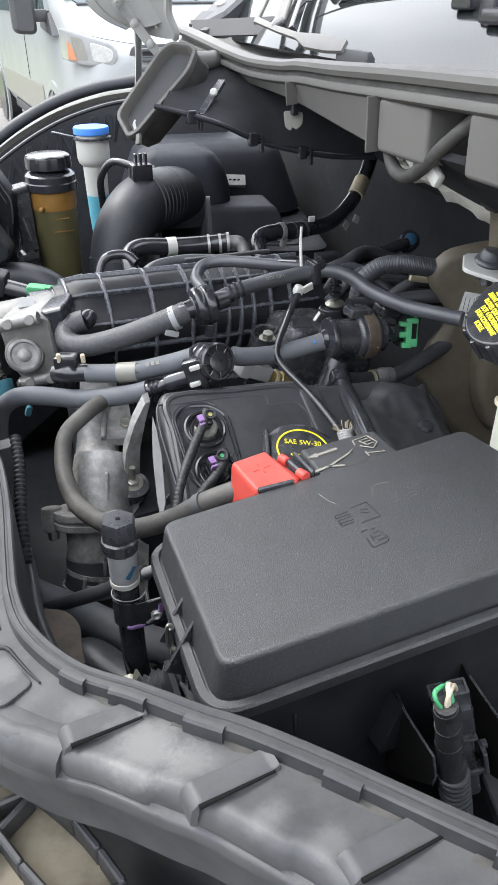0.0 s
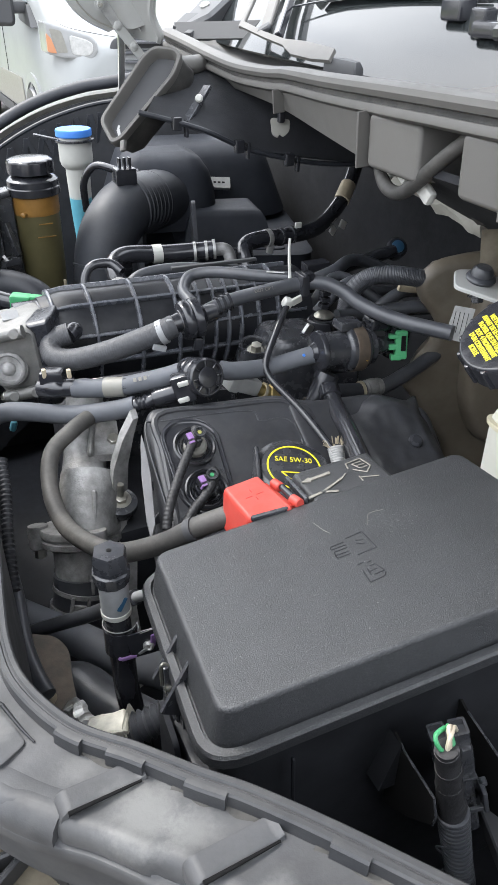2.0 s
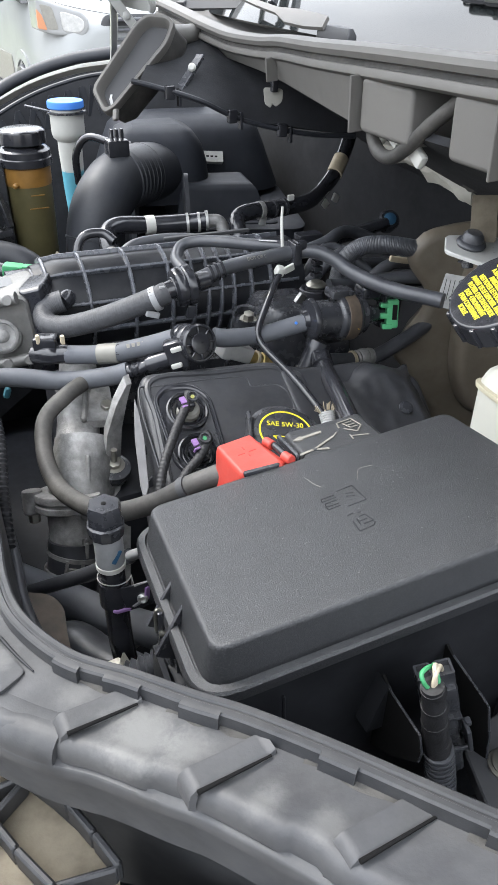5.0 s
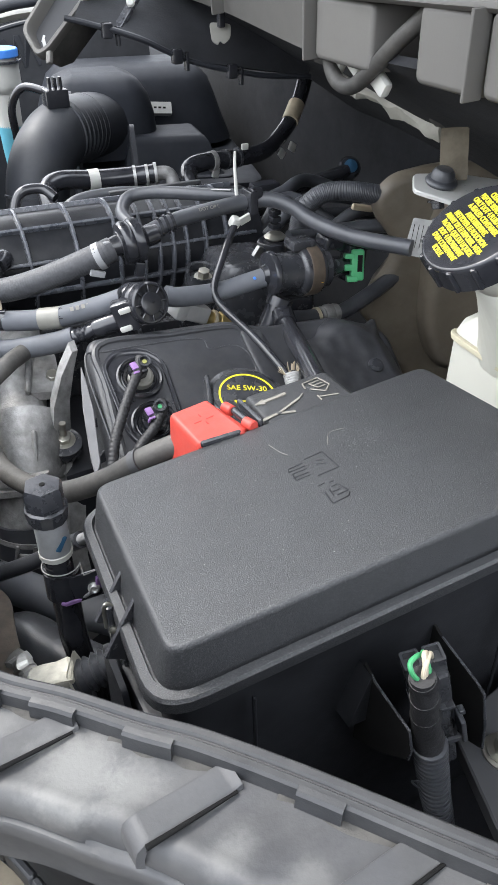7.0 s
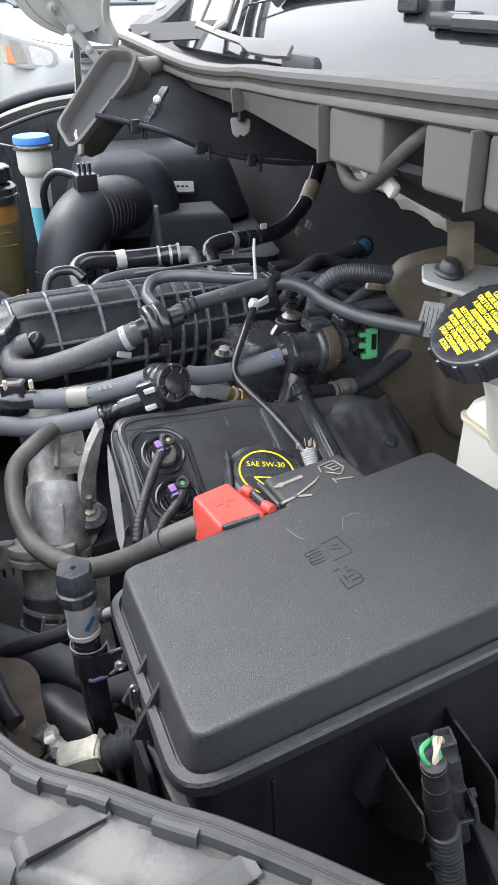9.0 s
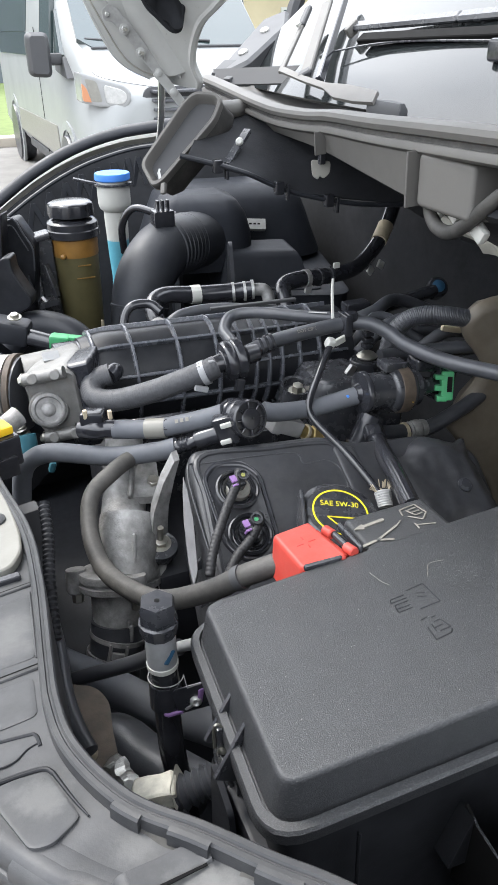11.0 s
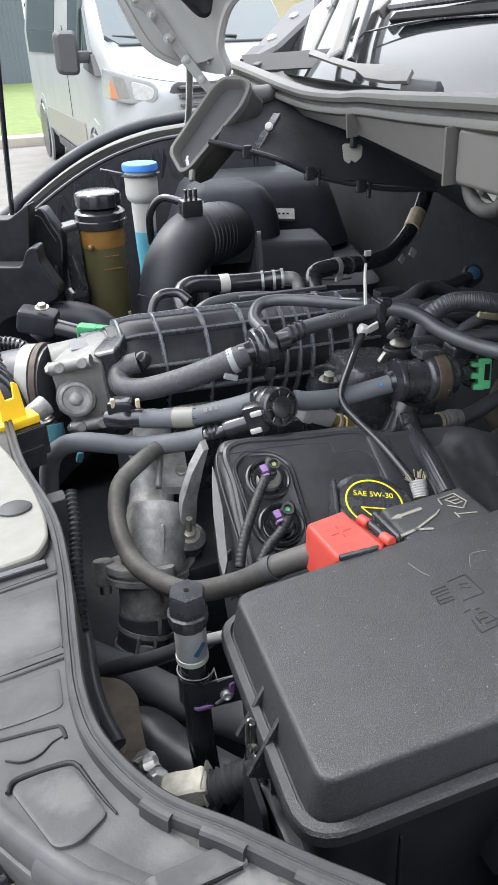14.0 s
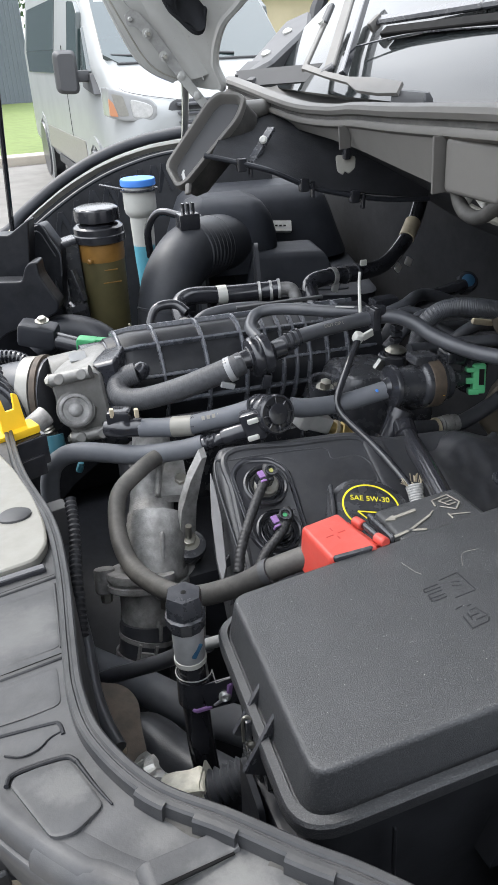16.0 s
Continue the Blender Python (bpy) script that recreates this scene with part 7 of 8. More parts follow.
clip = thing("white_clip", (0.437, 0.865, 1.40), "white plastic clip hanging under the cowl", "clip")
part("tongue", slab(B(), [(-0.011, 0.008), (-0.009, -0.011), (-0.002, -0.015), (0.0, -0.010), (0.004, -0.014), (0.012, -0.008), (0.013, 0.006)], [(0, -0.0015), (0, 0.0015), (-0.001, 0.002)], None, 0.004, 3, axes((0.440, 0.868, 1.420), (-0.35, -0.90, 0.30), (0.93, -0.36, 0))), M_cream, clip)
part("stem", box(B(), (0.440, 0.864, 1.434), (0.008, 0.008, 0.022), (0, 0, 0), 0.002), M_gloss, clip)

# ---- reservoirs on the far side ----
PX, PY = 0.190, 1.178
PSM = pose(PX, PY, 0.011) @ Matrix.Diagonal((0.90, 0.90, 1, 1))
ps = thing("power_steering_reservoir", (PX, PY, 1.10), "dark amber fluid reservoir with black cap", "reservoir")
part("bowl", lathe(B(), [(0.026, 1.10), (0.034, 1.125), (0.0355, 1.17), (0.0375, 1.262)], PSM), M_fluid, ps)
part("neck", lathe(B(), [(0.0378, 1.258), (0.0385, 1.262), (0.0385, 1.288)], PSM), M_amber, ps, "amber stained neck")
part("collar", lathe(B(), [(0.0395, 1.284), (0.0430, 1.286), (0.0430, 1.296), (0.0415, 1.2975), (0.0415, 1.306), (0.035, 1.311), (0.020, 1.313), (0.020, 1.318)], PSM, 40), M_gloss, ps)
part("cap", lathe(B(), [(0.024, 1.314), (0.0375, 1.3155, 1), (0.0375, 1.331, 1), (0.0355, 1.3335, 1), (0.031, 1.3350), (0.0, 1.3358)], PSM, 64, 8, 0.002), M_gloss, ps, "fluted black cap")
for z, w in ((1.247, 0.020), (1.228, 0.028)):
    part("level_mark", box(B(), (PX + 0.005, PY - 0.0338, z + 0.011), (w, 0.0015, 0.0012), bevel=0), M_amber, ps)
part("side_nub", lathe(B(), [(0.004, 0), (0.004, 0.006), (0.002, 0.008)], axes((PX - 0.0215, PY - 0.027, 1.273), (-0.7, -0.7, 0)), 12), M_amber, ps)
part("foot_clip", box(box(B(), (PX + 0.008, PY - 0.030, 1.135), (0.028, 0.012, 0.014), bevel=0.002), (PX + 0.022, PY - 0.034, 1.155), (0.004, 0.006, 0.030), bevel=0.001), M_tan, ps, "tan foot clip")
hold = thing("reservoir_holder", (0.145, 1.18, 1.15), "black plastic reservoir holder", "holder")
part("spine", slab(B(), [(0.132, 1.17), (0.156, 1.165), (0.156, 1.205), (0.132, 1.205)], [(0, 1.16), (0, 1.296), (-0.002, 1.299)], None, 0.004, 3), M_black, hold)
part("top_lug", box(B(), (0.141, 1.178, 1.300), (0.026, 0.030, 0.010), (0, -10, 0), 0.003), M_black, hold)
part("lower_arm", slab(B(), [(0.120, 1.150), (0.152, 1.140), (0.156, 1.160), (0.130, 1.178)], [(0, 1.205), (0, 1.214)], lambda r, l: 0.25 * (r - 0.15), 0.004, 3), M_black, hold)
part("gusset", bar(B(), (0.140, 1.160, 1.262), (0.150, 1.150, 1.215), 0.010, 0.006), M_black, hold)
WX, WY = 0.300, 1.368
wash = thing("washer_filler", (WX, WY, 1.05), "white washer filler neck with blue cap", "washer filler")
part("neck", lathe(B(), [(0.0195, 1.236), (0.0195, 1.240), (0.0205, 1.275), (0.0205, 1.286), (0.0265, 1.292), (0.0285, 1.300), (0.0285, 1.330), (0.0250, 1.335), (0.0250, 1.343)], pose(WX, WY, 0), 36), M_white, wash)
part("tube", lathe(B(), [(0.018, 1.04), (0.018, 1.13), (0.0165, 1.17), (0.0185, 1.205), (0.0195, 1.238)], pose(WX, WY, 0)), M_blue, wash, "tube filled with blue fluid")
part("cap", lathe(B(), [(0.0295, 1.3385), (0.0308, 1.340), (0.0308, 1.3485), (0.0295, 1.3505), (0.0, 1.3520)], pose(WX, WY, 0), 40), M_bluecap, wash, "bright blue cap")
part("tether", loft(B(), [[Vector((WX + r * math.cos(a), WY + r * math.sin(a), z)) for r, z in ((0.0255, 1.331), (0.0335, 1.331), (0.0335, 1.334), (0.0255, 1.334))] for a in (radians(150 + 12 * k) for k in range(18))]), M_black, wash)
part("tether_arm", bar(B(), (WX - 0.028, WY + 0.006, 1.333), (WX - 0.066, WY + 0.012, 1.343), 0.012, 0.004), M_black, wash)

# ---- air box, duct, scoop ----
airbox = thing("air_box", (0.5, 1.25, 1.0), "black plastic air filter box", "air box")
part("lower_body", slab(B(), [(0.38, 1.20), (0.62, 1.10), (0.70, 1.38), (0.42, 1.45)], [(0, 0.95), (0.01, 1.165), (0.012, 1.172), (0.0, 1.176)], None, 0.03, 5), M_air, airbox)
part("upper_shell", slab(B(), [(0.38, 1.375), (0.66, 1.315), (0.70, 1.50), (0.40, 1.55)], [(0.030, 1.185), (0.014, 1.225), (0.002, 1.258), (-0.010, 1.286), (-0.028, 1.302), (-0.055, 1.309)], None, 0.055, 7), M_air, airbox)
part("hump", slab(B(), [(0.335, 1.24), (0.50, 1.21), (0.52, 1.36), (0.36, 1.38)], [(0.008, 1.20), (0.002, 1.262), (-0.006, 1.290), (-0.020, 1.310), (-0.045, 1.320)], None, 0.045, 7), M_air, airbox)
part("front_lid", slab(B(), [(0.420, 1.190), (0.580, 1.130), (0.605, 1.27), (0.45, 1.31)], [(0.004, 1.14), (0.003, 1.178), (-0.008, 1.186), (-0.020, 1.224), (-0.026, 1.233), (-0.034, 1.236)], None, 0.014, 5), M_air, airbox)
part("lid_flange", slab(B(), [(0.425, 1.19), (0.585, 1.125), (0.61, 1.275), (0.455, 1.305)], [(0.002, 1.172), (0.005, 1.174), (0.005, 1.178), (0.002, 1.180)], None, 0.012, 4), M_air, airbox)
SM = axes((0.5480, 1.3250, 1.2480), (-0.15, -0.80, 0.58), (0.90, -0.38, 0.05))
part("sticker", slab(B(), [(-0.023, -0.010), (0.023, -0.010), (0.023, 0.010), (-0.023, 0.010)], [(0, -0.030), (0, 0.0)], None, 0.001, 2, SM), M_label, airbox, "white printed sticker")
for k in range(4):
    part("sticker_bar", box(B(), (-0.014 + 0.008 * k, 0.0, 0.0003), (0.005, 0.003, 0.0004), bevel=0, m=SM), M_ink_shade, airbox)
duct = thing("intake_duct", (0.29, 1.16, 1.1), "black rubber intake elbow with bellows", "duct")
DUCT = [(0.264, 1.136, 1.10), (0.271, 1.142, 1.16), (0.281, 1.150, 1.206), (0.300, 1.162, 1.237), (0.331, 1.188, 1.255), (0.372, 1.218, 1.256), (0.43, 1.26, 1.248)]
part("elbow", tube(B(), DUCT, (0.0445, 0.0475), 32, 8), M_duct, duct)
for k in range(7):
    c = Vector((0.334, 1.190, 1.2552)).lerp(Vector((0.382, 1.226, 1.2545)), k / 6)
    part("bellows_ring", lathe(B(), [(0.0455, -0.0026), (0.0484, 0.0), (0.0455, 0.0026)], axes(c, (0.80, 0.58, -0.02)), 36), M_duct, duct)
part("cuff", lathe(B(), [(0.0445, 0), (0.0470, 0.001), (0.0470, 0.004), (0.0445, 0.005)], axes((0.2745, 1.1455, 1.180), (0.2, 0.2, 1)), 36), M_duct, duct)
part("seam", tube(B(), [Vector(p) + Vector((-0.022, -0.0385, 0.0)) + Vector((0.004 * i, 0.002 * i, 0.008 * i)) for i, p in enumerate(DUCT[1:5])], 0.0012, 6), M_duct, duct)
peg = thing("air_sensor", (0.327, 1.18, 1.31), "black air sensor plug on the duct", "sensor")
part("base", box(B(), (0.331, 1.180, 1.308), (0.034, 0.028, 0.026), (0, 0, 0), 0.004), M_gloss, peg)
for k in range(3):
    part("pin_rib", box(B(), (0.323 + 0.008 * k, 1.176, 1.328), (0.004, 0.010, 0.016), bevel=0.001), M_gloss, peg)
part("lead", tube(B(), [(0.322, 1.190, 1.315), (0.296, 1.22, 1.318), (0.280, 1.24, 1.290), (0.284, 1.26, 1.24)], 0.006, 10), M_gloss, peg)

scoop = thing("cowl_scoop", (0.32, 1.03, 1.39), "grey plastic air inlet scoop with open mouth", "scoop")
SCM = axes((0.31, 1.0, 1.44), (-0.50, -0.60, 0.62), (0.75, 0.0, 0.6))
SCI = SCM.inverted()
RIM = [(SCI @ Vector(p)).xy for p in ((0.258, 1.018, 1.416), (0.264, 0.988, 1.391), (0.278, 0.984, 1.398), (0.354, 0.991, 1.467), (0.368, 1.001, 1.488), (0.364, 1.012, 1.495), (0.342, 1.032, 1.497), (0.326, 1.034, 1.486))]
part("rim", loft(B(), [[SCM @ Vector((p.x, p.y, h)) for p in rpoly(grown(RIM, g), 0.010, 4)] for g, h in ((-0.001, -0.014), (0.0005, -0.003), (-0.0008, 0.0), (-0.0042, 0.0002), (-0.0062, -0.002), (-0.0075, -0.008), (-0.0095, -0.014))], False, False), M_cowl, scoop)
part("tray", slab(B(), RIM, [(-0.006, -0.017), (-0.0085, -0.0135), (-0.010, -0.0130)], None, 0.010, 4, SCM), M_trim, scoop, "dusty dark grey tray")
part("outer_wall", loft(B(), [[SCM @ Vector((p.x + dx, p.y + dy, h)) for p in rpoly(grown(RIM, g), 0.010, 4)] for g, h, dx, dy in ((-0.002, -0.004, 0, 0), (-0.002, -0.018, 0.002, -0.002), (-0.004, -0.040, 0.008, -0.006), (-0.016, -0.060, 0.014, -0.008))], False, True), M_oldhose, scoop)
part("tip", box(B(), (0.2755, 0.9740, 1.3905), (0.006, 0.008, 0.014), (-20, 25, 20), 0.002), M_cowl, scoop)
wet = (SCI @ Vector((0.276, 1.000, 1.405))).xy
part("wet_mark", box(box(B(), (wet.x, wet.y, -0.0128), (0.012, 0.004, 0.0008), (0, 0, 60), 0.0003, m=SCM), (wet.x + 0.004, wet.y + 0.006, -0.0128), (0.008, 0.003, 0.0008), (0, 0, 30), 0.0003, m=SCM), M_steel, scoop)
part("arm", tube(B(), [(0.365, 1.03, 1.472), (0.395, 1.05, 1.470), (0.43, 1.07, 1.47)], 0.012, 10), M_cowl, scoop)

# ---- pipes behind the manifold ----
h = hose("heater_hose", "glossy black heater hose with white paint band", M_gloss, 0.0115, [(0.239, 0.900, 1.236), (0.236, 0.920, 1.248), (0.242, 0.938, 1.258), (0.262, 0.946, 1.262), (0.303, 0.948, 1.257), (0.348, 0.939, 1.257), (0.378, 0.927, 1.260)])
band_on(h, (0.302, 0.948, 1.257), (1, -0.08, 0), 0.0117, 0.013, M_white, "white paint band")
for p in ((0.352, 0.937, 1.257), (0.366, 0.931, 1.258), (0.376, 0.927, 1.260)):
    band_on(h, p, (1, -0.3, 0.05), 0.0122, 0.0035, M_steel, "steel ring", "ring")
part("steel_pipe", tube(B(), [(0.376, 0.927, 1.260), (0.392, 0.921, 1.258), (0.396, 0.915, 1.240), (0.396, 0.910, 1.215)], 0.0085, 12), M_alu_dull, h)
part("bead_end", lathe(B(), [(0.012, 0), (0.0135, 0.003), (0.012, 0.006)], axes((0.238, 0.905, 1.238), (0.1, 0.5, 0.8)), 18), M_alu_dull, h)
h = hose("far_heater_hose", "glossy black heater hose with pale sleeve", M_gloss, 0.0115, [(0.418, 0.895, 1.222), (0.417, 0.912, 1.243), (0.424, 0.931, 1.257), (0.448, 0.939, 1.261), (0.498, 0.950, 1.257), (0.555, 0.972, 1.254), (0.600, 1.004, 1.260), (0.640, 1.030, 1.282), (0.675, 1.06, 1.315), (0.70, 1.09, 1.36)])
band_on(h, (0.463, 0.942, 1.260), (1, 0.2, -0.05), 0.0120, 0.007, M_alu_dull, "dull clamp", "clamp")
part("clamp_ear", box(B(), (0.466, 0.938, 1.247), (0.010, 0.006, 0.016), (0, 12, 0), 0.002), M_steel, h)
for p in ((0.485, 0.947, 1.258), (0.505, 0.952, 1.257)):
    band_on(h, p, (1, 0.25, -0.05), 0.0122, 0.004, M_black)
part("pale_sleeve", tube(B(), [(0.630, 1.022, 1.276), (0.652, 1.040, 1.294)], 0.0125, 14), M_tan, h, "pale tan sleeve")
part("white_tab", box(B(), (0.516, 0.950, 1.270), (0.010, 0.004, 0.008), (0, 0, 0), 0.001), M_white, h)
part("white_tab", box(B(), (0.622, 1.000, 1.246), (0.014, 0.004, 0.012), (0, 30, 20), 0.001), M_white, h)
part("white_tab", box(B(), (0.602, 0.996, 1.240), (0.012, 0.004, 0.012), (0, 45, 20), 0.001), M_white, h)
h = hose("manifold_pipe", "dark pipe lying along the manifold top", M_rubber, 0.008, [(0.236, 0.872, 1.246), (0.262, 0.880, 1.256), (0.305, 0.878, 1.258), (0.35, 0.86, 1.256), (0.40, 0.83, 1.255)])
single("pale_rail", bar(B(), (0.292, 0.862, 1.265), (0.40, 0.845, 1.268), 0.006, 0.004), M_trim, "thin pale metal rail on the manifold", "rail")
single("cable_loop", tube(B(), [(0.196, 0.880, 1.232), (0.190, 0.893, 1.25), (0.202, 0.902, 1.268), (0.225, 0.898, 1.270), (0.236, 0.885, 1.262)], 0.0058, 10), M_gloss, "glossy black cable loop on the manifold", "cable")
single("pipe_boss", lathe(B(), [(0.010, 0), (0.012, 0.004), (0.010, 0.014), (0.0, 0.016)], axes((0.228, 0.868, 1.246), (-0.3, -0.6, 0.7)), 18), M_alu_dull, "small dull metal pipe boss", "boss")
h = hose("braided_hose", "black braided fuel hose arching over pipes", M_rubber, 0.0100, [(0.438, 0.690, 1.225), (0.438, 0.688, 1.250), (0.441, 0.683, 1.274), (0.455, 0.676, 1.290), (0.475, 0.668, 1.294), (0.50, 0.655, 1.292), (0.55, 0.64, 1.28)], (0.0017, 0.00035), 24)
h = hose("blue_end_pipe", "black pipe with blue cap at bulkhead", M_gloss, 0.0085, [(0.455, 0.815, 1.243), (0.499, 0.819, 1.247), (0.55, 0.825, 1.252), (0.598, 0.828, 1.258)])
part("end_cup", lathe(B(), [(0.014, -0.014), (0.0145, 0.0), (0.012, 0.003), (0.0, 0.003)], axes((0.603, 0.828, 1.262), (-0.2, -0.75, 0.6)), 20), M_gloss, h)
part("blue_ring", lathe(B(), [(0.0085, 0.002), (0.0085, 0.0045), (0.004, 0.006), (0.0, 0.006)], axes((0.603, 0.828, 1.262), (-0.2, -0.75, 0.6)), 20), M_pen, h, "dark blue end cap")
part("black_box", box(B(), (0.470, 0.815, 1.258), (0.034, 0.02, 0.014), bevel=0.003), M_gloss, h)
bundle = thing("wiring_bundle", (0.50, 0.72, 1.18), "tangled black wiring behind the purge valve", "wiring")
rng = random.Random(3)
for k in range(9):
    y0 = 0.66 + 0.016 * k
    part("cable", tube(B(), [(0.42, y0, 1.235 + rng.uniform(-0.015, 0.02)), (0.47, y0 + rng.uniform(-0.02, 0.02), 1.245 + rng.uniform(-0.02, 0.025)), (0.53, y0 + rng.uniform(-0.03, 0.02), 1.24 + rng.uniform(-0.02, 0.025)), (0.62, y0, 1.22)], rng.uniform(0.005, 0.010), 10), rng.choice((M_gloss, M_rubber, M_rubber)), bundle)
part("yellow_tag", box(B(), (0.517, 0.682, 1.266), (0.026, 0.006, 0.007), (0, 12, -10), 0.002), M_tan, bundle, "dull yellow tag")
post = thing("metal_stud_post", (0.400, 0.668, 1.23), "black post with washer and stud", "stud")
part("post", lathe(B(), [(0.016, 0), (0.016, 0.020), (0.013, 0.022)], pose(0.396, 0.668, 1.235), 20), M_gloss, post)
part("washer", lathe(B(), [(0.010, 0), (0.0115, 0.002), (0.008, 0.005), (0.005, 0.006)], pose(0.398, 0.667, 1.258), 20), M_zinc, post)
for k in range(3):
    part("wedge", box(B(), (0.399, 0.670, 1.270 + 0.007 * k), (0.010, 0.010, 0.005), bevel=0.001), M_gloss, post)
part("torn_foil", box(B(), (0.375, 0.660, 1.250), (0.014, 0.004, 0.012), (20, 30, 30), 0.001), M_foil, post)

# ---- clutter by the radiator ----
clut = thing("radiator_shroud", (0.06, 1.2, 1.0), "black moulded shroud beside the radiator", "shroud")
part("wall", slab(B(), [(0.00, 1.10), (0.12, 1.16), (0.125, 1.30), (0.02, 1.34)], [(0.01, 1.0), (0.004, 1.18), (0.0, 1.222), (-0.006, 1.230)], None, 0.015, 4), M_dark, clut)
part("shield", slab(B(), [(1.205, 1.08), (1.310, 1.08), (1.300, 1.295), (1.255, 1.306), (1.205, 1.262)], [(0, -0.003), (0, 0.003)], None, 0.012, 4, axes((0.120, 0, 0), (1, -0.2, 0), (0.2, 1, 0))), M_box, clut)
part("shield", slab(B(), [(1.130, 1.08), (1.215, 1.08), (1.210, 1.262), (1.175, 1.275), (1.135, 1.225)], [(0, -0.003), (0, 0.003)], None, 0.012, 4, axes((0.085, 0, 0), (1, -0.3, 0), (0.3, 1, 0))), M_box, clut)
for depth, prof in ((1.10, [(-0.400, 1.199), (-0.354, 1.207), (-0.342, 1.294), (-0.364, 1.3336), (-0.379, 1.330)]), (1.05, [(-0.420, 1.207), (-0.384, 1.224), (-0.366, 1.350), (-0.396, 1.330), (-0.430, 1.330)]), (0.98, [(-0.420, 1.200), (-0.3955, 1.2157), (-0.3467, 1.2311), (-0.3236, 1.2426), (-0.3203, 1.2541), (-0.3291, 1.2693), (-0.3402, 1.2916), (-0.3407, 1.3098), (-0.3500, 1.3090), (-0.3566, 1.3027), (-0.3637, 1.2845), (-0.420, 1.2850)])):
    part("moulding", slab(B(), prof, [(0.0, -0.030), (0.001, -0.004), (0.0, -0.001), (-0.002, 0.0)], None, 0.005, 3, facing(depth)), M_barrel, clut)
FW = facing(1.098)
part("moulding_edge", tube(B(), [FW @ Vector((x, z, 0.004)) for x, z in ((-0.3824, 1.3250), (-0.3815, 1.3338), (-0.3639, 1.3336), (-0.3530, 1.3120), (-0.3425, 1.2902), (-0.3450, 1.2600))], 0.0014, 6, 3), M_rubber, clut)
part("moulding_edge", tube(B(), [FW @ Vector((x, z, 0.008)) for x, z in ((-0.3780, 1.3250), (-0.3660, 1.3250), (-0.3560, 1.3060), (-0.3480, 1.2900))], 0.0010, 6, 3), M_rubber, clut)
part("bracket", bar(bar(B(), (0.10, 1.30, 1.30), (0.115, 1.33, 1.275), 0.012, 0.004), (0.115, 1.33, 1.275), (0.100, 1.345, 1.268), 0.008, 0.003), M_steel, clut, "small bare steel bracket")
part("knob", lathe(B(), [(0.006, 0), (0.008, 0.006), (0.003, 0.018), (0.002, 0.03)], axes((0.112, 1.145, 1.225), (0, -0.1, 1)), 12), M_gloss, clut)
h = hose("upper_radiator_hose", "thick black radiator hose arching over", M_box, 0.021, [(0.06, 1.05, 1.185), (0.085, 1.052, 1.205), (0.115, 1.042, 1.210), (0.150, 1.018, 1.195), (0.175, 0.99, 1.150)], None, 20)
sens = thing("hose_sensor", (0.07, 0.95, 1.2), "black plastic sensor with green clip", "sensor")
part("body", box(B(), (0.062, 0.965, 1.238), (0.048, 0.034, 0.030), (0, 12, -20), 0.006), M_box, sens)
part("bolt", bolt(B(), (0.068, 0.952, 1.258), (0, -0.2, 1), 0.0055), M_zinc, sens)
part("stem", tube(B(), [(0.080, 0.955, 1.230), (0.112, 0.935, 1.222)], 0.011, 14), M_gloss, sens)
part("green_clip", box(box(B(), (0.116, 0.930, 1.226), (0.026, 0.018, 0.020), (0, 6, -25), 0.004), (0.134, 0.922, 1.230), (0.016, 0.012, 0.008), (0, 6, -25), 0.002), M_green, sens, "bright green clip")
h = hose("ribbed_cable", "ribbed black cable crossing to the front", M_gloss, 0.0085, [(-0.03, 0.93, 1.225), (0.00, 0.925, 1.232), (0.03, 0.915, 1.230), (0.05, 0.90, 1.215)], (0.005, 0.0012))
yell = thing("yellow_clip", (0.005, 0.65, 1.24), "bright yellow locking clip on black connector", "connector")
part("fork", slab(B(), [(-0.011, 0.0), (0.011, 0.0), (0.0095, 0.030), (0.0055, 0.032), (0.004, 0.018), (-0.004, 0.018), (-0.0055, 0.030), (-0.009, 0.030)], [(0, -0.002), (0, 0.002)], None, 0.001, 2, axes((0.007, 0.652, 1.262), (0.3, -0.93, 0.15), (0.93, 0.3, 0))), M_yellow, yell, "yellow fork clip")
part("base", box(B(), (0.004, 0.652, 1.259), (0.046, 0.020, 0.008), (0, 0, 20), 0.002), M_yellow, yell)
part("connector", box(box(B(), (0.004, 0.652, 1.240), (0.052, 0.030, 0.030), (0, 0, 20), 0.003), (0.010, 0.640, 1.228), (0.036, 0.010, 0.020), (0, 0, 20), 0.002), M_gloss, yell)
part("pale_tube", tube(B(), [(0.018, 0.690, 1.240), (0.038, 0.700, 1.248)], 0.010, 14), M_alu_dull, yell)
teal = thing("teal_connector", (0.05, 0.72, 1.15), "teal plastic connector below the throttle", "connector")
part("sleeve", tube(B(), [(0.044, 0.735, 1.180), (0.044, 0.745, 1.203)], 0.010, 14), M_teal, teal)
part("clip", box(B(), (0.062, 0.712, 1.178), (0.007, 0.007, 0.012), (0, 20, 0), 0.003), M_teal, teal)
dark = thing("black_wire_tangle", (-0.02, 0.85, 1.2), "tangled black wires beside the throttle", "wiring")
for k in range(5):
    part("cable", tube(B(), [(-0.06, 0.80 + 0.02 * k, 1.25), (-0.02, 0.79 + 0.012 * k, 1.262 + 0.004 * k), (0.01, 0.775 + 0.01 * k, 1.245), (0.02, 0.76 + 0.01 * k, 1.21)], 0.0055, 10), M_gloss, dark)
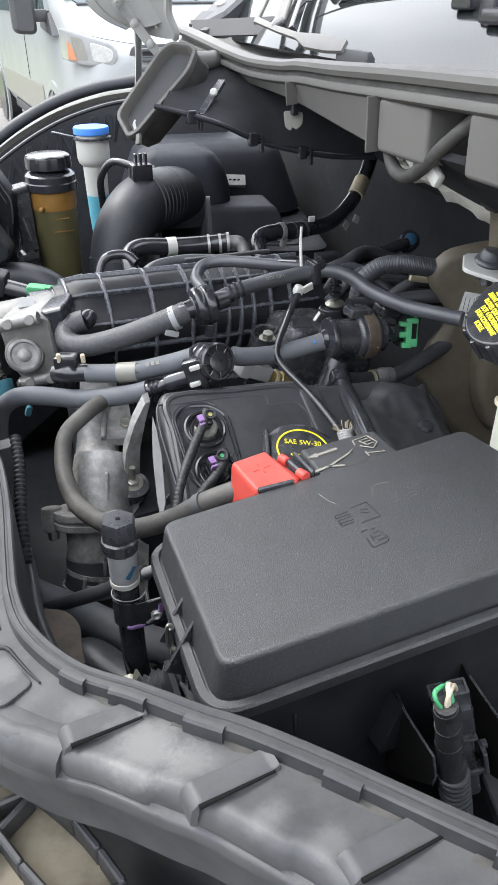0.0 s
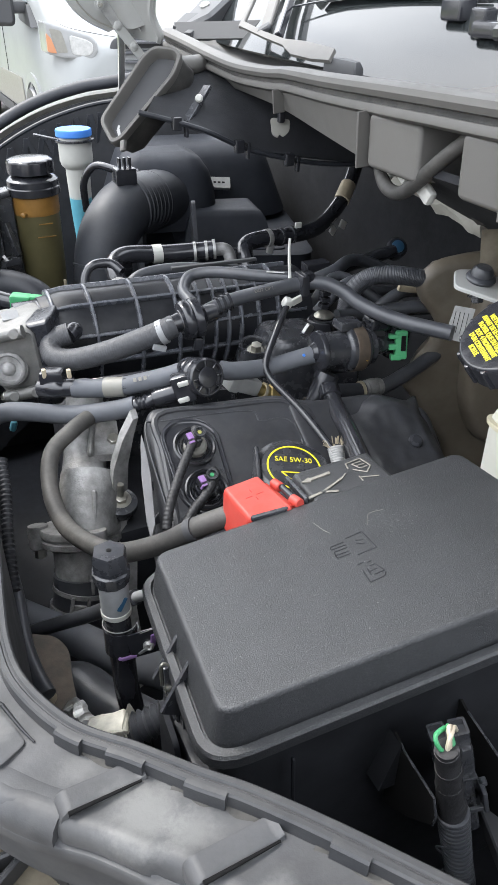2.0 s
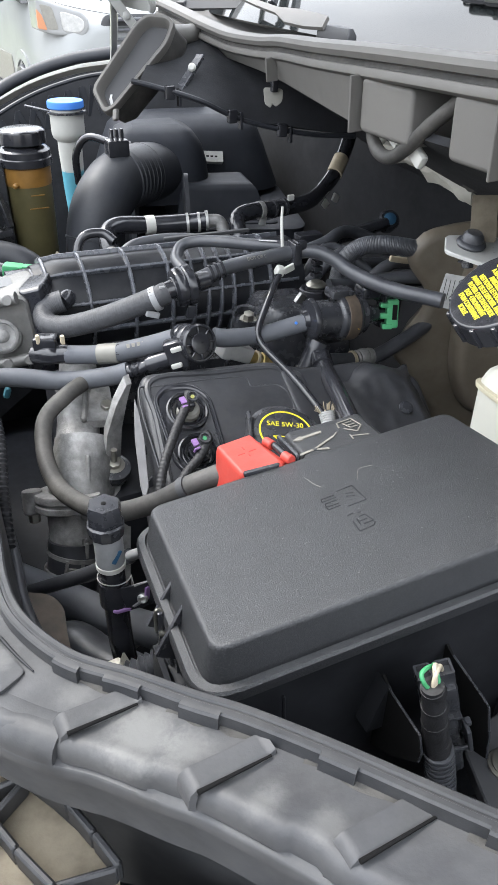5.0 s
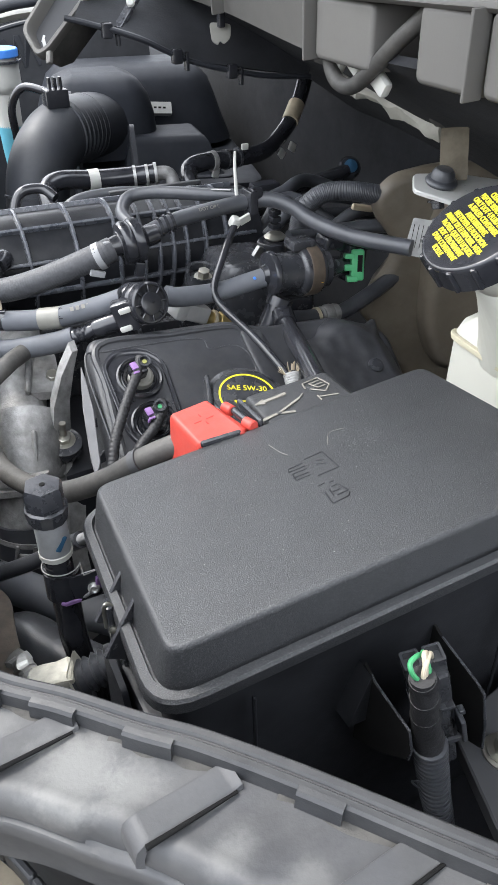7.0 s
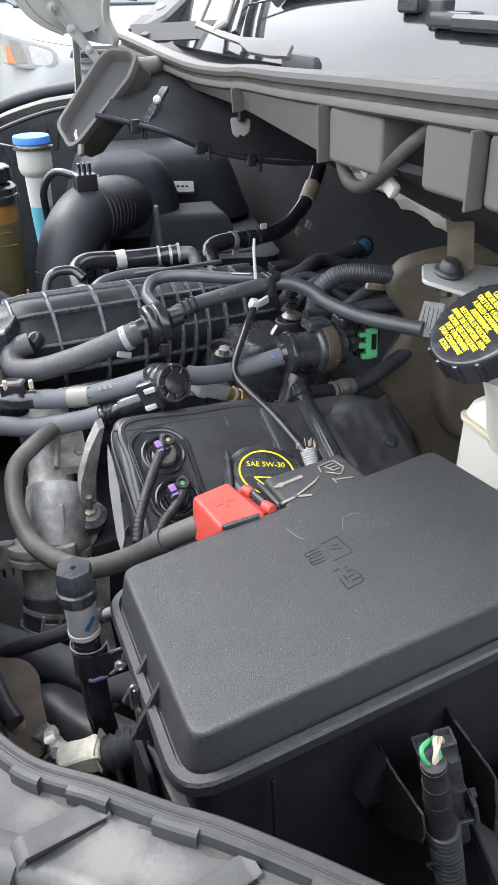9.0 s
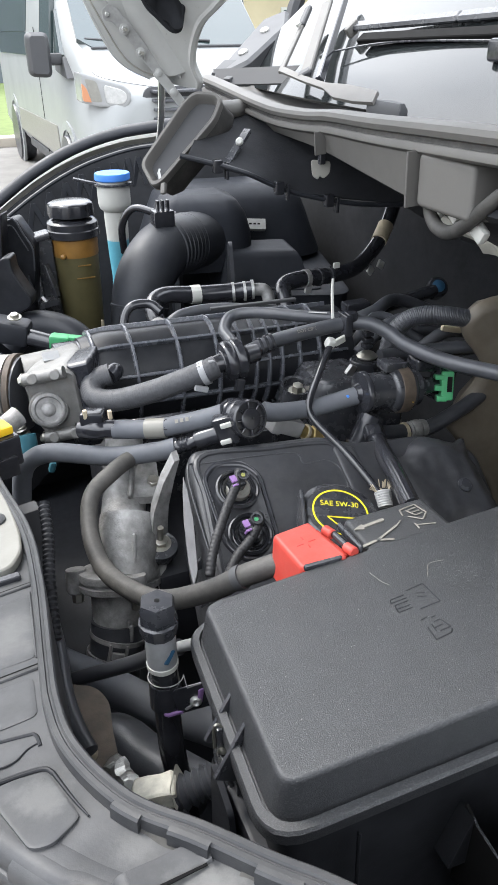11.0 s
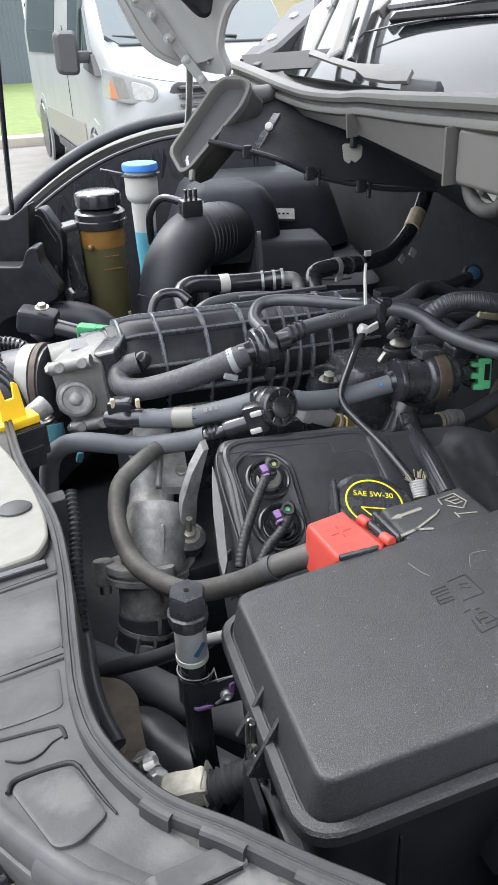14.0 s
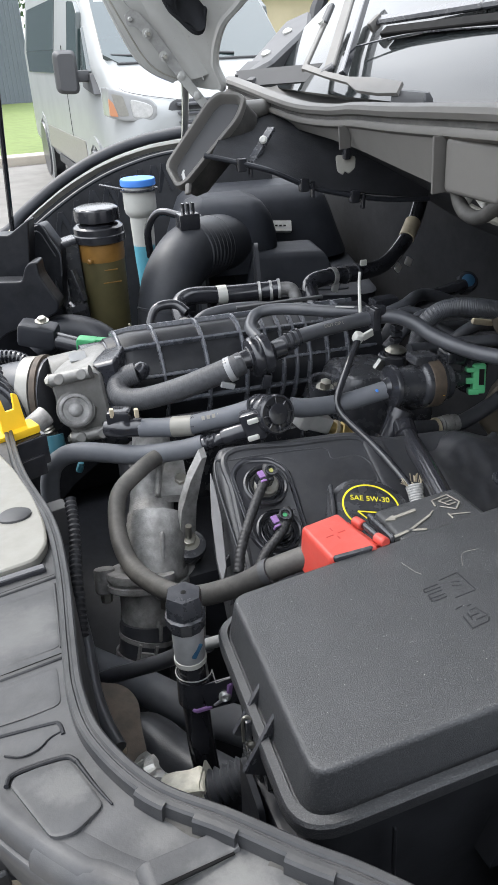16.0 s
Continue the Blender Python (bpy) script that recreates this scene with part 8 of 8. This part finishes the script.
part("grey_box", box(B(), (0.024, 0.578, 1.205), (0.020, 0.016, 0.036), (0, 0, 10), 0.002), M_trim, dark)
single("radiator_block", box(B(), (-0.14, 0.98, 0.86), (0.26, 0.78, 0.50), bevel=0.01), M_dark, "dark radiator and fan block at the front", "radiator")

# ---- outside: kerb, lawn, buildings, trees, the van opposite ----
single("kerb", box(B(), (-10, 12.85, 0.06), (60, 0.35, 0.16), bevel=0.03), M_concrete, "tan concrete kerb along the lawn", "kerb", kind="structure")
single("lawn", box(B(), (-10, 20.6, 0.04), (60, 15.2, 0.12), bevel=0.02), M_grass, "bright green mown lawn", "lawn", kind="structure")
shed = thing("clad_building", (-4, 28, 0), "grey vertical metal clad building", "building")
part("wall", box(B(), (-8.5, 30, 3), (23, 5, 6), bevel=0.02), M_cladding, shed)
for k in range(40):
    part("seam", box(B(), (-2.5 + 0.14 * k, 27.48, 3), (0.03, 0.05, 6), bevel=0.008), M_cladding, shed)
part("roof", box(B(), (-8.5, 30, 6.1), (23.6, 5.6, 0.2), bevel=0.03), M_trim, shed)
house = thing("tan_house", (13, 27, 0), "tan rendered house with low roof", "house")
part("wall", box(B(), (14, 28, 1.45), (12, 6, 2.9), bevel=0.02), M_sand, house)
part("roof", slab(B(), [(7.6, 24.6), (20.4, 24.6), (20.4, 31.4), (7.6, 31.4)], [(0, 2.9), (0, 3.0), (-3.2, 4.2)], None, 0.05, 1), M_trim, house)
for x in (9.6, 12.2, 15.0):
    w = part("window", box(B(), (x, 24.98, 1.6), (1.1, 0.06, 1.1), bevel=0.01), M_paint, house)
    part("pane", box(B(), (x, 24.93, 1.6), (0.95, 0.03, 0.95), bevel=0.005), M_vanglass, w)


def tree(x, y, hgt, seed):
    t = thing("tree", (x, y, 0), "leafy green tree behind the car park", "tree", "trees behind the car park")
    g = random.Random(seed)
    part("trunk", tube(B(), [(x, y, 0), (x + 0.1, y, hgt * 0.3), (x - 0.1, y + 0.1, hgt * 0.7)], (0.16, 0.06), 10), M_oldhose, t)
    for k in range(5):
        a = g.uniform(0, 6.28)
        part("limb", tube(B(), [(x, y, hgt * (0.3 + 0.07 * k)), (x + math.cos(a) * 0.7, y + math.sin(a) * 0.7, hgt * (0.42 + 0.08 * k)), (x + math.cos(a) * 1.3, y + math.sin(a) * 1.3, hgt * (0.5 + 0.09 * k))], (0.06, 0.02), 8), M_oldhose, t)
    c = B()
    for _ in range(1500):
        a, b_, q = g.uniform(0, 6.28), g.uniform(-1, 1), g.random() ** 0.4
        rr = hgt * 0.36 * q * (1 + 0.35 * noise.noise(Vector((math.cos(a) * 2, math.sin(a) * 2, b_ * 2 + seed))))
        p = Vector((x, y, hgt * 0.66)) + Vector((math.cos(a) * math.sqrt(1 - b_ * b_), math.sin(a) * math.sqrt(1 - b_ * b_), b_ * 1.05)) * rr
        u = Vector((g.uniform(-1, 1), g.uniform(-1, 1), g.uniform(-1, 1))).normalized() * 0.16
        w_ = u.orthogonal().normalized() * 0.09
        c.faces.new([c.verts.new(q_) for q_ in (p - u, p + w_, p + u, p - w_)])
    tagged(part("crown", c, M_leaf, t), kind="stuff")


tree(8.2, 33, 6.5, 1)
tree(20.5, 30, 7.0, 2)
tree(3.6, 36, 7.5, 3)

VX, VY = 2.33, 6.45
van = thing("parked_van", (VX, VY + 2.7, 0), "white passenger van with grey bumper, parked", "van")


def section(y, hw, z0, z1, top, rad=0.12):
    """A cross-section of the van: half width below, half width at the top."""
    pts = [(-hw + 0.05, z0), (hw - 0.05, z0), (hw, z0 + 0.12), (hw, z0 + (z1 - z0) * 0.55), (top, z1 - rad), (top - rad, z1), (-top + rad, z1), (-top, z1 - rad), (-hw, z0 + (z1 - z0) * 0.55), (-hw, z0 + 0.12)]
    return [Vector((VX + x, VY + y, z)) for x, z in pts]


part("body", loft(B(), [section(0.02, 0.74, 0.42, 1.02, 0.70), section(0.10, 0.88, 0.36, 1.12, 0.80), section(0.30, 0.97, 0.34, 1.23, 0.86), section(0.62, 1.0, 0.34, 1.33, 0.90), section(0.84, 1.0, 0.34, 1.41, 0.92),
                        section(1.20, 1.01, 0.34, 1.71, 0.93), section(1.55, 1.01, 0.34, 2.00, 0.91), section(1.95, 1.01, 0.34, 2.32, 0.88), section(2.35, 1.01, 0.34, 2.50, 0.86), section(3.6, 1.01, 0.34, 2.55, 0.85), section(5.95, 1.01, 0.36, 2.52, 0.84)]), M_van, van, smooth=50)
part("bumper", loft(B(), [[Vector((VX + x, VY + y, z)) for y, z in ((-0.03 + 0.16 * abs(x / 0.9) ** 3, 0.30), (-0.06 + 0.18 * abs(x / 0.9) ** 3, 0.42), (-0.04 + 0.18 * abs(x / 0.9) ** 3, 0.60), (0.12 + 0.18 * abs(x / 0.9) ** 3, 0.62), (0.12 + 0.18 * abs(x / 0.9) ** 3, 0.30))] for x in (-0.97, -0.9, -0.7, -0.4, 0, 0.4, 0.7, 0.9, 0.97)]), M_trim, van, "grey plastic bumper")
grille = part("grille", slab(B(), [(-0.56, 0.80), (0.56, 0.80), (0.62, 0.93), (0.52, 1.16), (-0.52, 1.16), (-0.62, 0.93)], [(0, -0.08), (0.0, 0.03), (-0.03, 0.035)], None, 0.06, 4, axes((VX, VY - 0.03, 0), (0, -1, 0.12), (1, 0, 0))), M_trim, van, "dark grille")
for k in range(5):
    part("grille_bar", box(B(), (VX, VY - 0.005 + 0.01 * k, 0.85 + 0.068 * k), (0.96, 0.12, 0.022), bevel=0.006), M_rubber, grille)
for s in (-1, 1):
    LM = axes((VX, VY + 0.16, 0), (0, -1, 0), (1, 0, 0))

    def sweepback(x, z):
        return 0.12 - 0.62 * max(0, abs(x) - 0.62)
    lamp = part("headlamp", slab(B(), [(s * x, z) for x, z in ((0.655, 1.06), (0.70, 1.00), (0.90, 1.015), (1.01, 1.04), (1.01, 1.27), (0.90, 1.235), (0.70, 1.175), (0.655, 1.13))], [(0, -0.22), (0.0, 0.015), (-0.02, 0.030)], sweepback, 0.02, 4, LM), M_lens, van, "clear headlamp lens")
    # darker strip on the lens paints the shade at its outer side
    part("lamp_shadow", slab(B(), [(s * x, z) for x, z in ((0.865, 1.05), (0.945, 1.05), (0.985, 1.225), (0.90, 1.205))], [(0, 0.0), (0, 0.032), (-0.004, 0.034)], sweepback, 0.02, 3, LM), M_cream, lamp, "shaded outer part of the headlamp")
    part("lamp_bowl", slab(B(), [(s * x, z) for x, z in ((0.69, 1.06), (0.73, 1.03), (0.84, 1.04), (0.85, 1.18), (0.73, 1.145), (0.69, 1.12))], [(0, 0.0), (0, 0.032), (-0.006, 0.036)], sweepback, 0.03, 4, LM), M_steel, lamp, "bright reflector")
    part("turn_signal", slab(B(), [(s * x, z) for x, z in ((0.945, 1.045), (1.008, 1.055), (1.008, 1.19), (0.975, 1.15))], [(0, 0.0), (0, 0.034), (-0.004, 0.037)], sweepback, 0.012, 3, LM), M_orange, lamp, "orange signal lens")
    m = part("door_mirror", slab(B(), [(-0.10, -0.17), (0.10, -0.18), (0.10, 0.18), (-0.10, 0.18)], [(-0.02, -0.08), (0.0, -0.05), (0.0, 0.04), (-0.03, 0.08)], None, 0.06, 5, axes((VX + s * 1.19, VY + 1.12, 1.375), (0, -1, 0), (1, 0, 0))), M_trim, van, "dark grey door mirror")
    part("mirror_arm", box(B(), (VX + s * 1.07, VY + 1.16, 1.34), (0.20, 0.10, 0.10), bevel=0.03), M_trim, m)
    WM = axes((VX + s * 1.006, VY, 0), (s, 0, 0), (0, 1, 0))

    def leaning(z0, k):
        return lambda y, z: -k * max(0, abs(z) - z0)
    for lift, z0, k, glass in ((0.014, 1.34, 0.15, ((1.52, 1.37), (2.12, 1.36), (2.12, 1.98), (1.72, 1.96), (1.54, 1.86))), (0.0, 1.60, 0.18, ((3.0, 1.33), (5.60, 1.31), (5.60, 1.56), (3.0, 1.56))), (0.0, 1.55, 0.18, ((3.0, 1.562), (5.60, 1.562), (5.60, 2.06), (3.0, 2.06))),
                               (0.004, 1.15, 0.13, ((1.14, 1.37), (1.45, 1.37), (1.46, 1.74)))):
        part("side_window", slab(B(), [(y, z * s) for y, z in glass], [(0, -0.03), (0, 0.012 + lift), (-0.004, 0.016 + lift)], leaning(z0, k), 0.012, 3, WM), M_vanglass, van, "dark tinted side glass")
    part("mirror_sail", slab(B(), [(y, z * s) for y, z in ((0.86, 1.19), (1.50, 1.24), (1.50, 1.36), (1.10, 1.36))], [(0, -0.05), (0, 0.010), (-0.01, 0.014)], leaning(1.12, 0.14), 0.02, 3, WM), M_trim, van)
    for yw in (1.12, 4.92):
        wh = part("wheel", lathe(B(), [(0.20, -0.10), (0.34, -0.10), (0.355, -0.07), (0.355, 0.07), (0.34, 0.10), (0.23, 0.10)], axes((VX + s * 0.945, VY + yw, 0.355), (s, 0, 0)), 32), M_rubber, van, "black tyre")
        part("rim", lathe(B(), [(0.23, 0.085), (0.21, 0.06), (0.10, 0.05), (0.07, 0.075), (0.0, 0.08)], axes((VX + s * 0.945, VY + yw, 0.355), (s, 0, 0)), 28), M_steel, wh)
        part("wheel_arch", lathe(B(), [(0.37, -0.02), (0.45, -0.015), (0.45, 0.015), (0.37, 0.02)], axes((VX + s * 1.005, VY + yw, 0.38), (s, 0, 0)), 32, ring=True), M_van, van)
        # flat black disc painted in for the shade inside the arch
        part("wheel_well_shade", lathe(B(), [(0.0, -0.02), (0.41, -0.02), (0.41, 0.004), (0.0, 0.004)], axes((VX + s * 1.005, VY + yw, 0.38), (s, 0, 0)), 32), M_ink_shade, van)
    # shade where the lower body side fades, added as a grey slab
    part("lower_side_shade", slab(B(), [(y, z * s) for y, z in ((1.60, 0.44), (4.45, 0.44), (4.45, 0.70), (1.64, 0.74))], [(0, -0.02), (0, 0.012), (-0.02, 0.018)], None, 0.03, 3, WM), M_cream, van, "grey band painted for shade low on the side")
    part("sill", box(B(), (VX + s * 0.985, VY + 2.65, 0.36), (0.06, 2.3, 0.10), bevel=0.02), M_trim, van)
    part("door_gap", box(B(), (VX + s * 1.011, VY + 2.42, 1.0), (0.006, 0.012, 1.2), bevel=0), M_ink_shade, van)
    part("door_handle", box(B(), (VX + s * 1.02, VY + 2.22, 1.20), (0.03, 0.16, 0.03), bevel=0.01), M_van, van)
part("windscreen", loft(B(), [[Vector((VX + x, VY + y - e * 0.7, z + e)) for x, y, z in ((-0.76, 0.87, 1.425), (0.76, 0.87, 1.425), (0.87, 0.95, 1.49), (0.80, 1.85, 2.22), (-0.80, 1.85, 2.22), (-0.87, 0.95, 1.49))] for e in (-0.02, 0.014)]), M_vanglass, van, "green tinted windscreen")
part("scuttle", box(B(), (VX, VY + 0.865, 1.428), (1.54, 0.05, 0.02), bevel=0.008), M_trim, van)
for s in (-0.35, 0.35):
    part("wiper", tube(B(), [(VX + s, VY + 0.88, 1.47), (VX + s - 0.45, VY + 0.94, 1.50)], 0.010, 6), M_trim, van)
part("bonnet_line", tube(B(), [(VX - 0.86, VY + 0.62, 1.325), (VX - 0.80, VY + 0.27, 1.215), (VX, VY + 0.08, 1.115), (VX + 0.80, VY + 0.27, 1.215), (VX + 0.86, VY + 0.62, 1.325)], 0.0025, 6), M_trim, van)
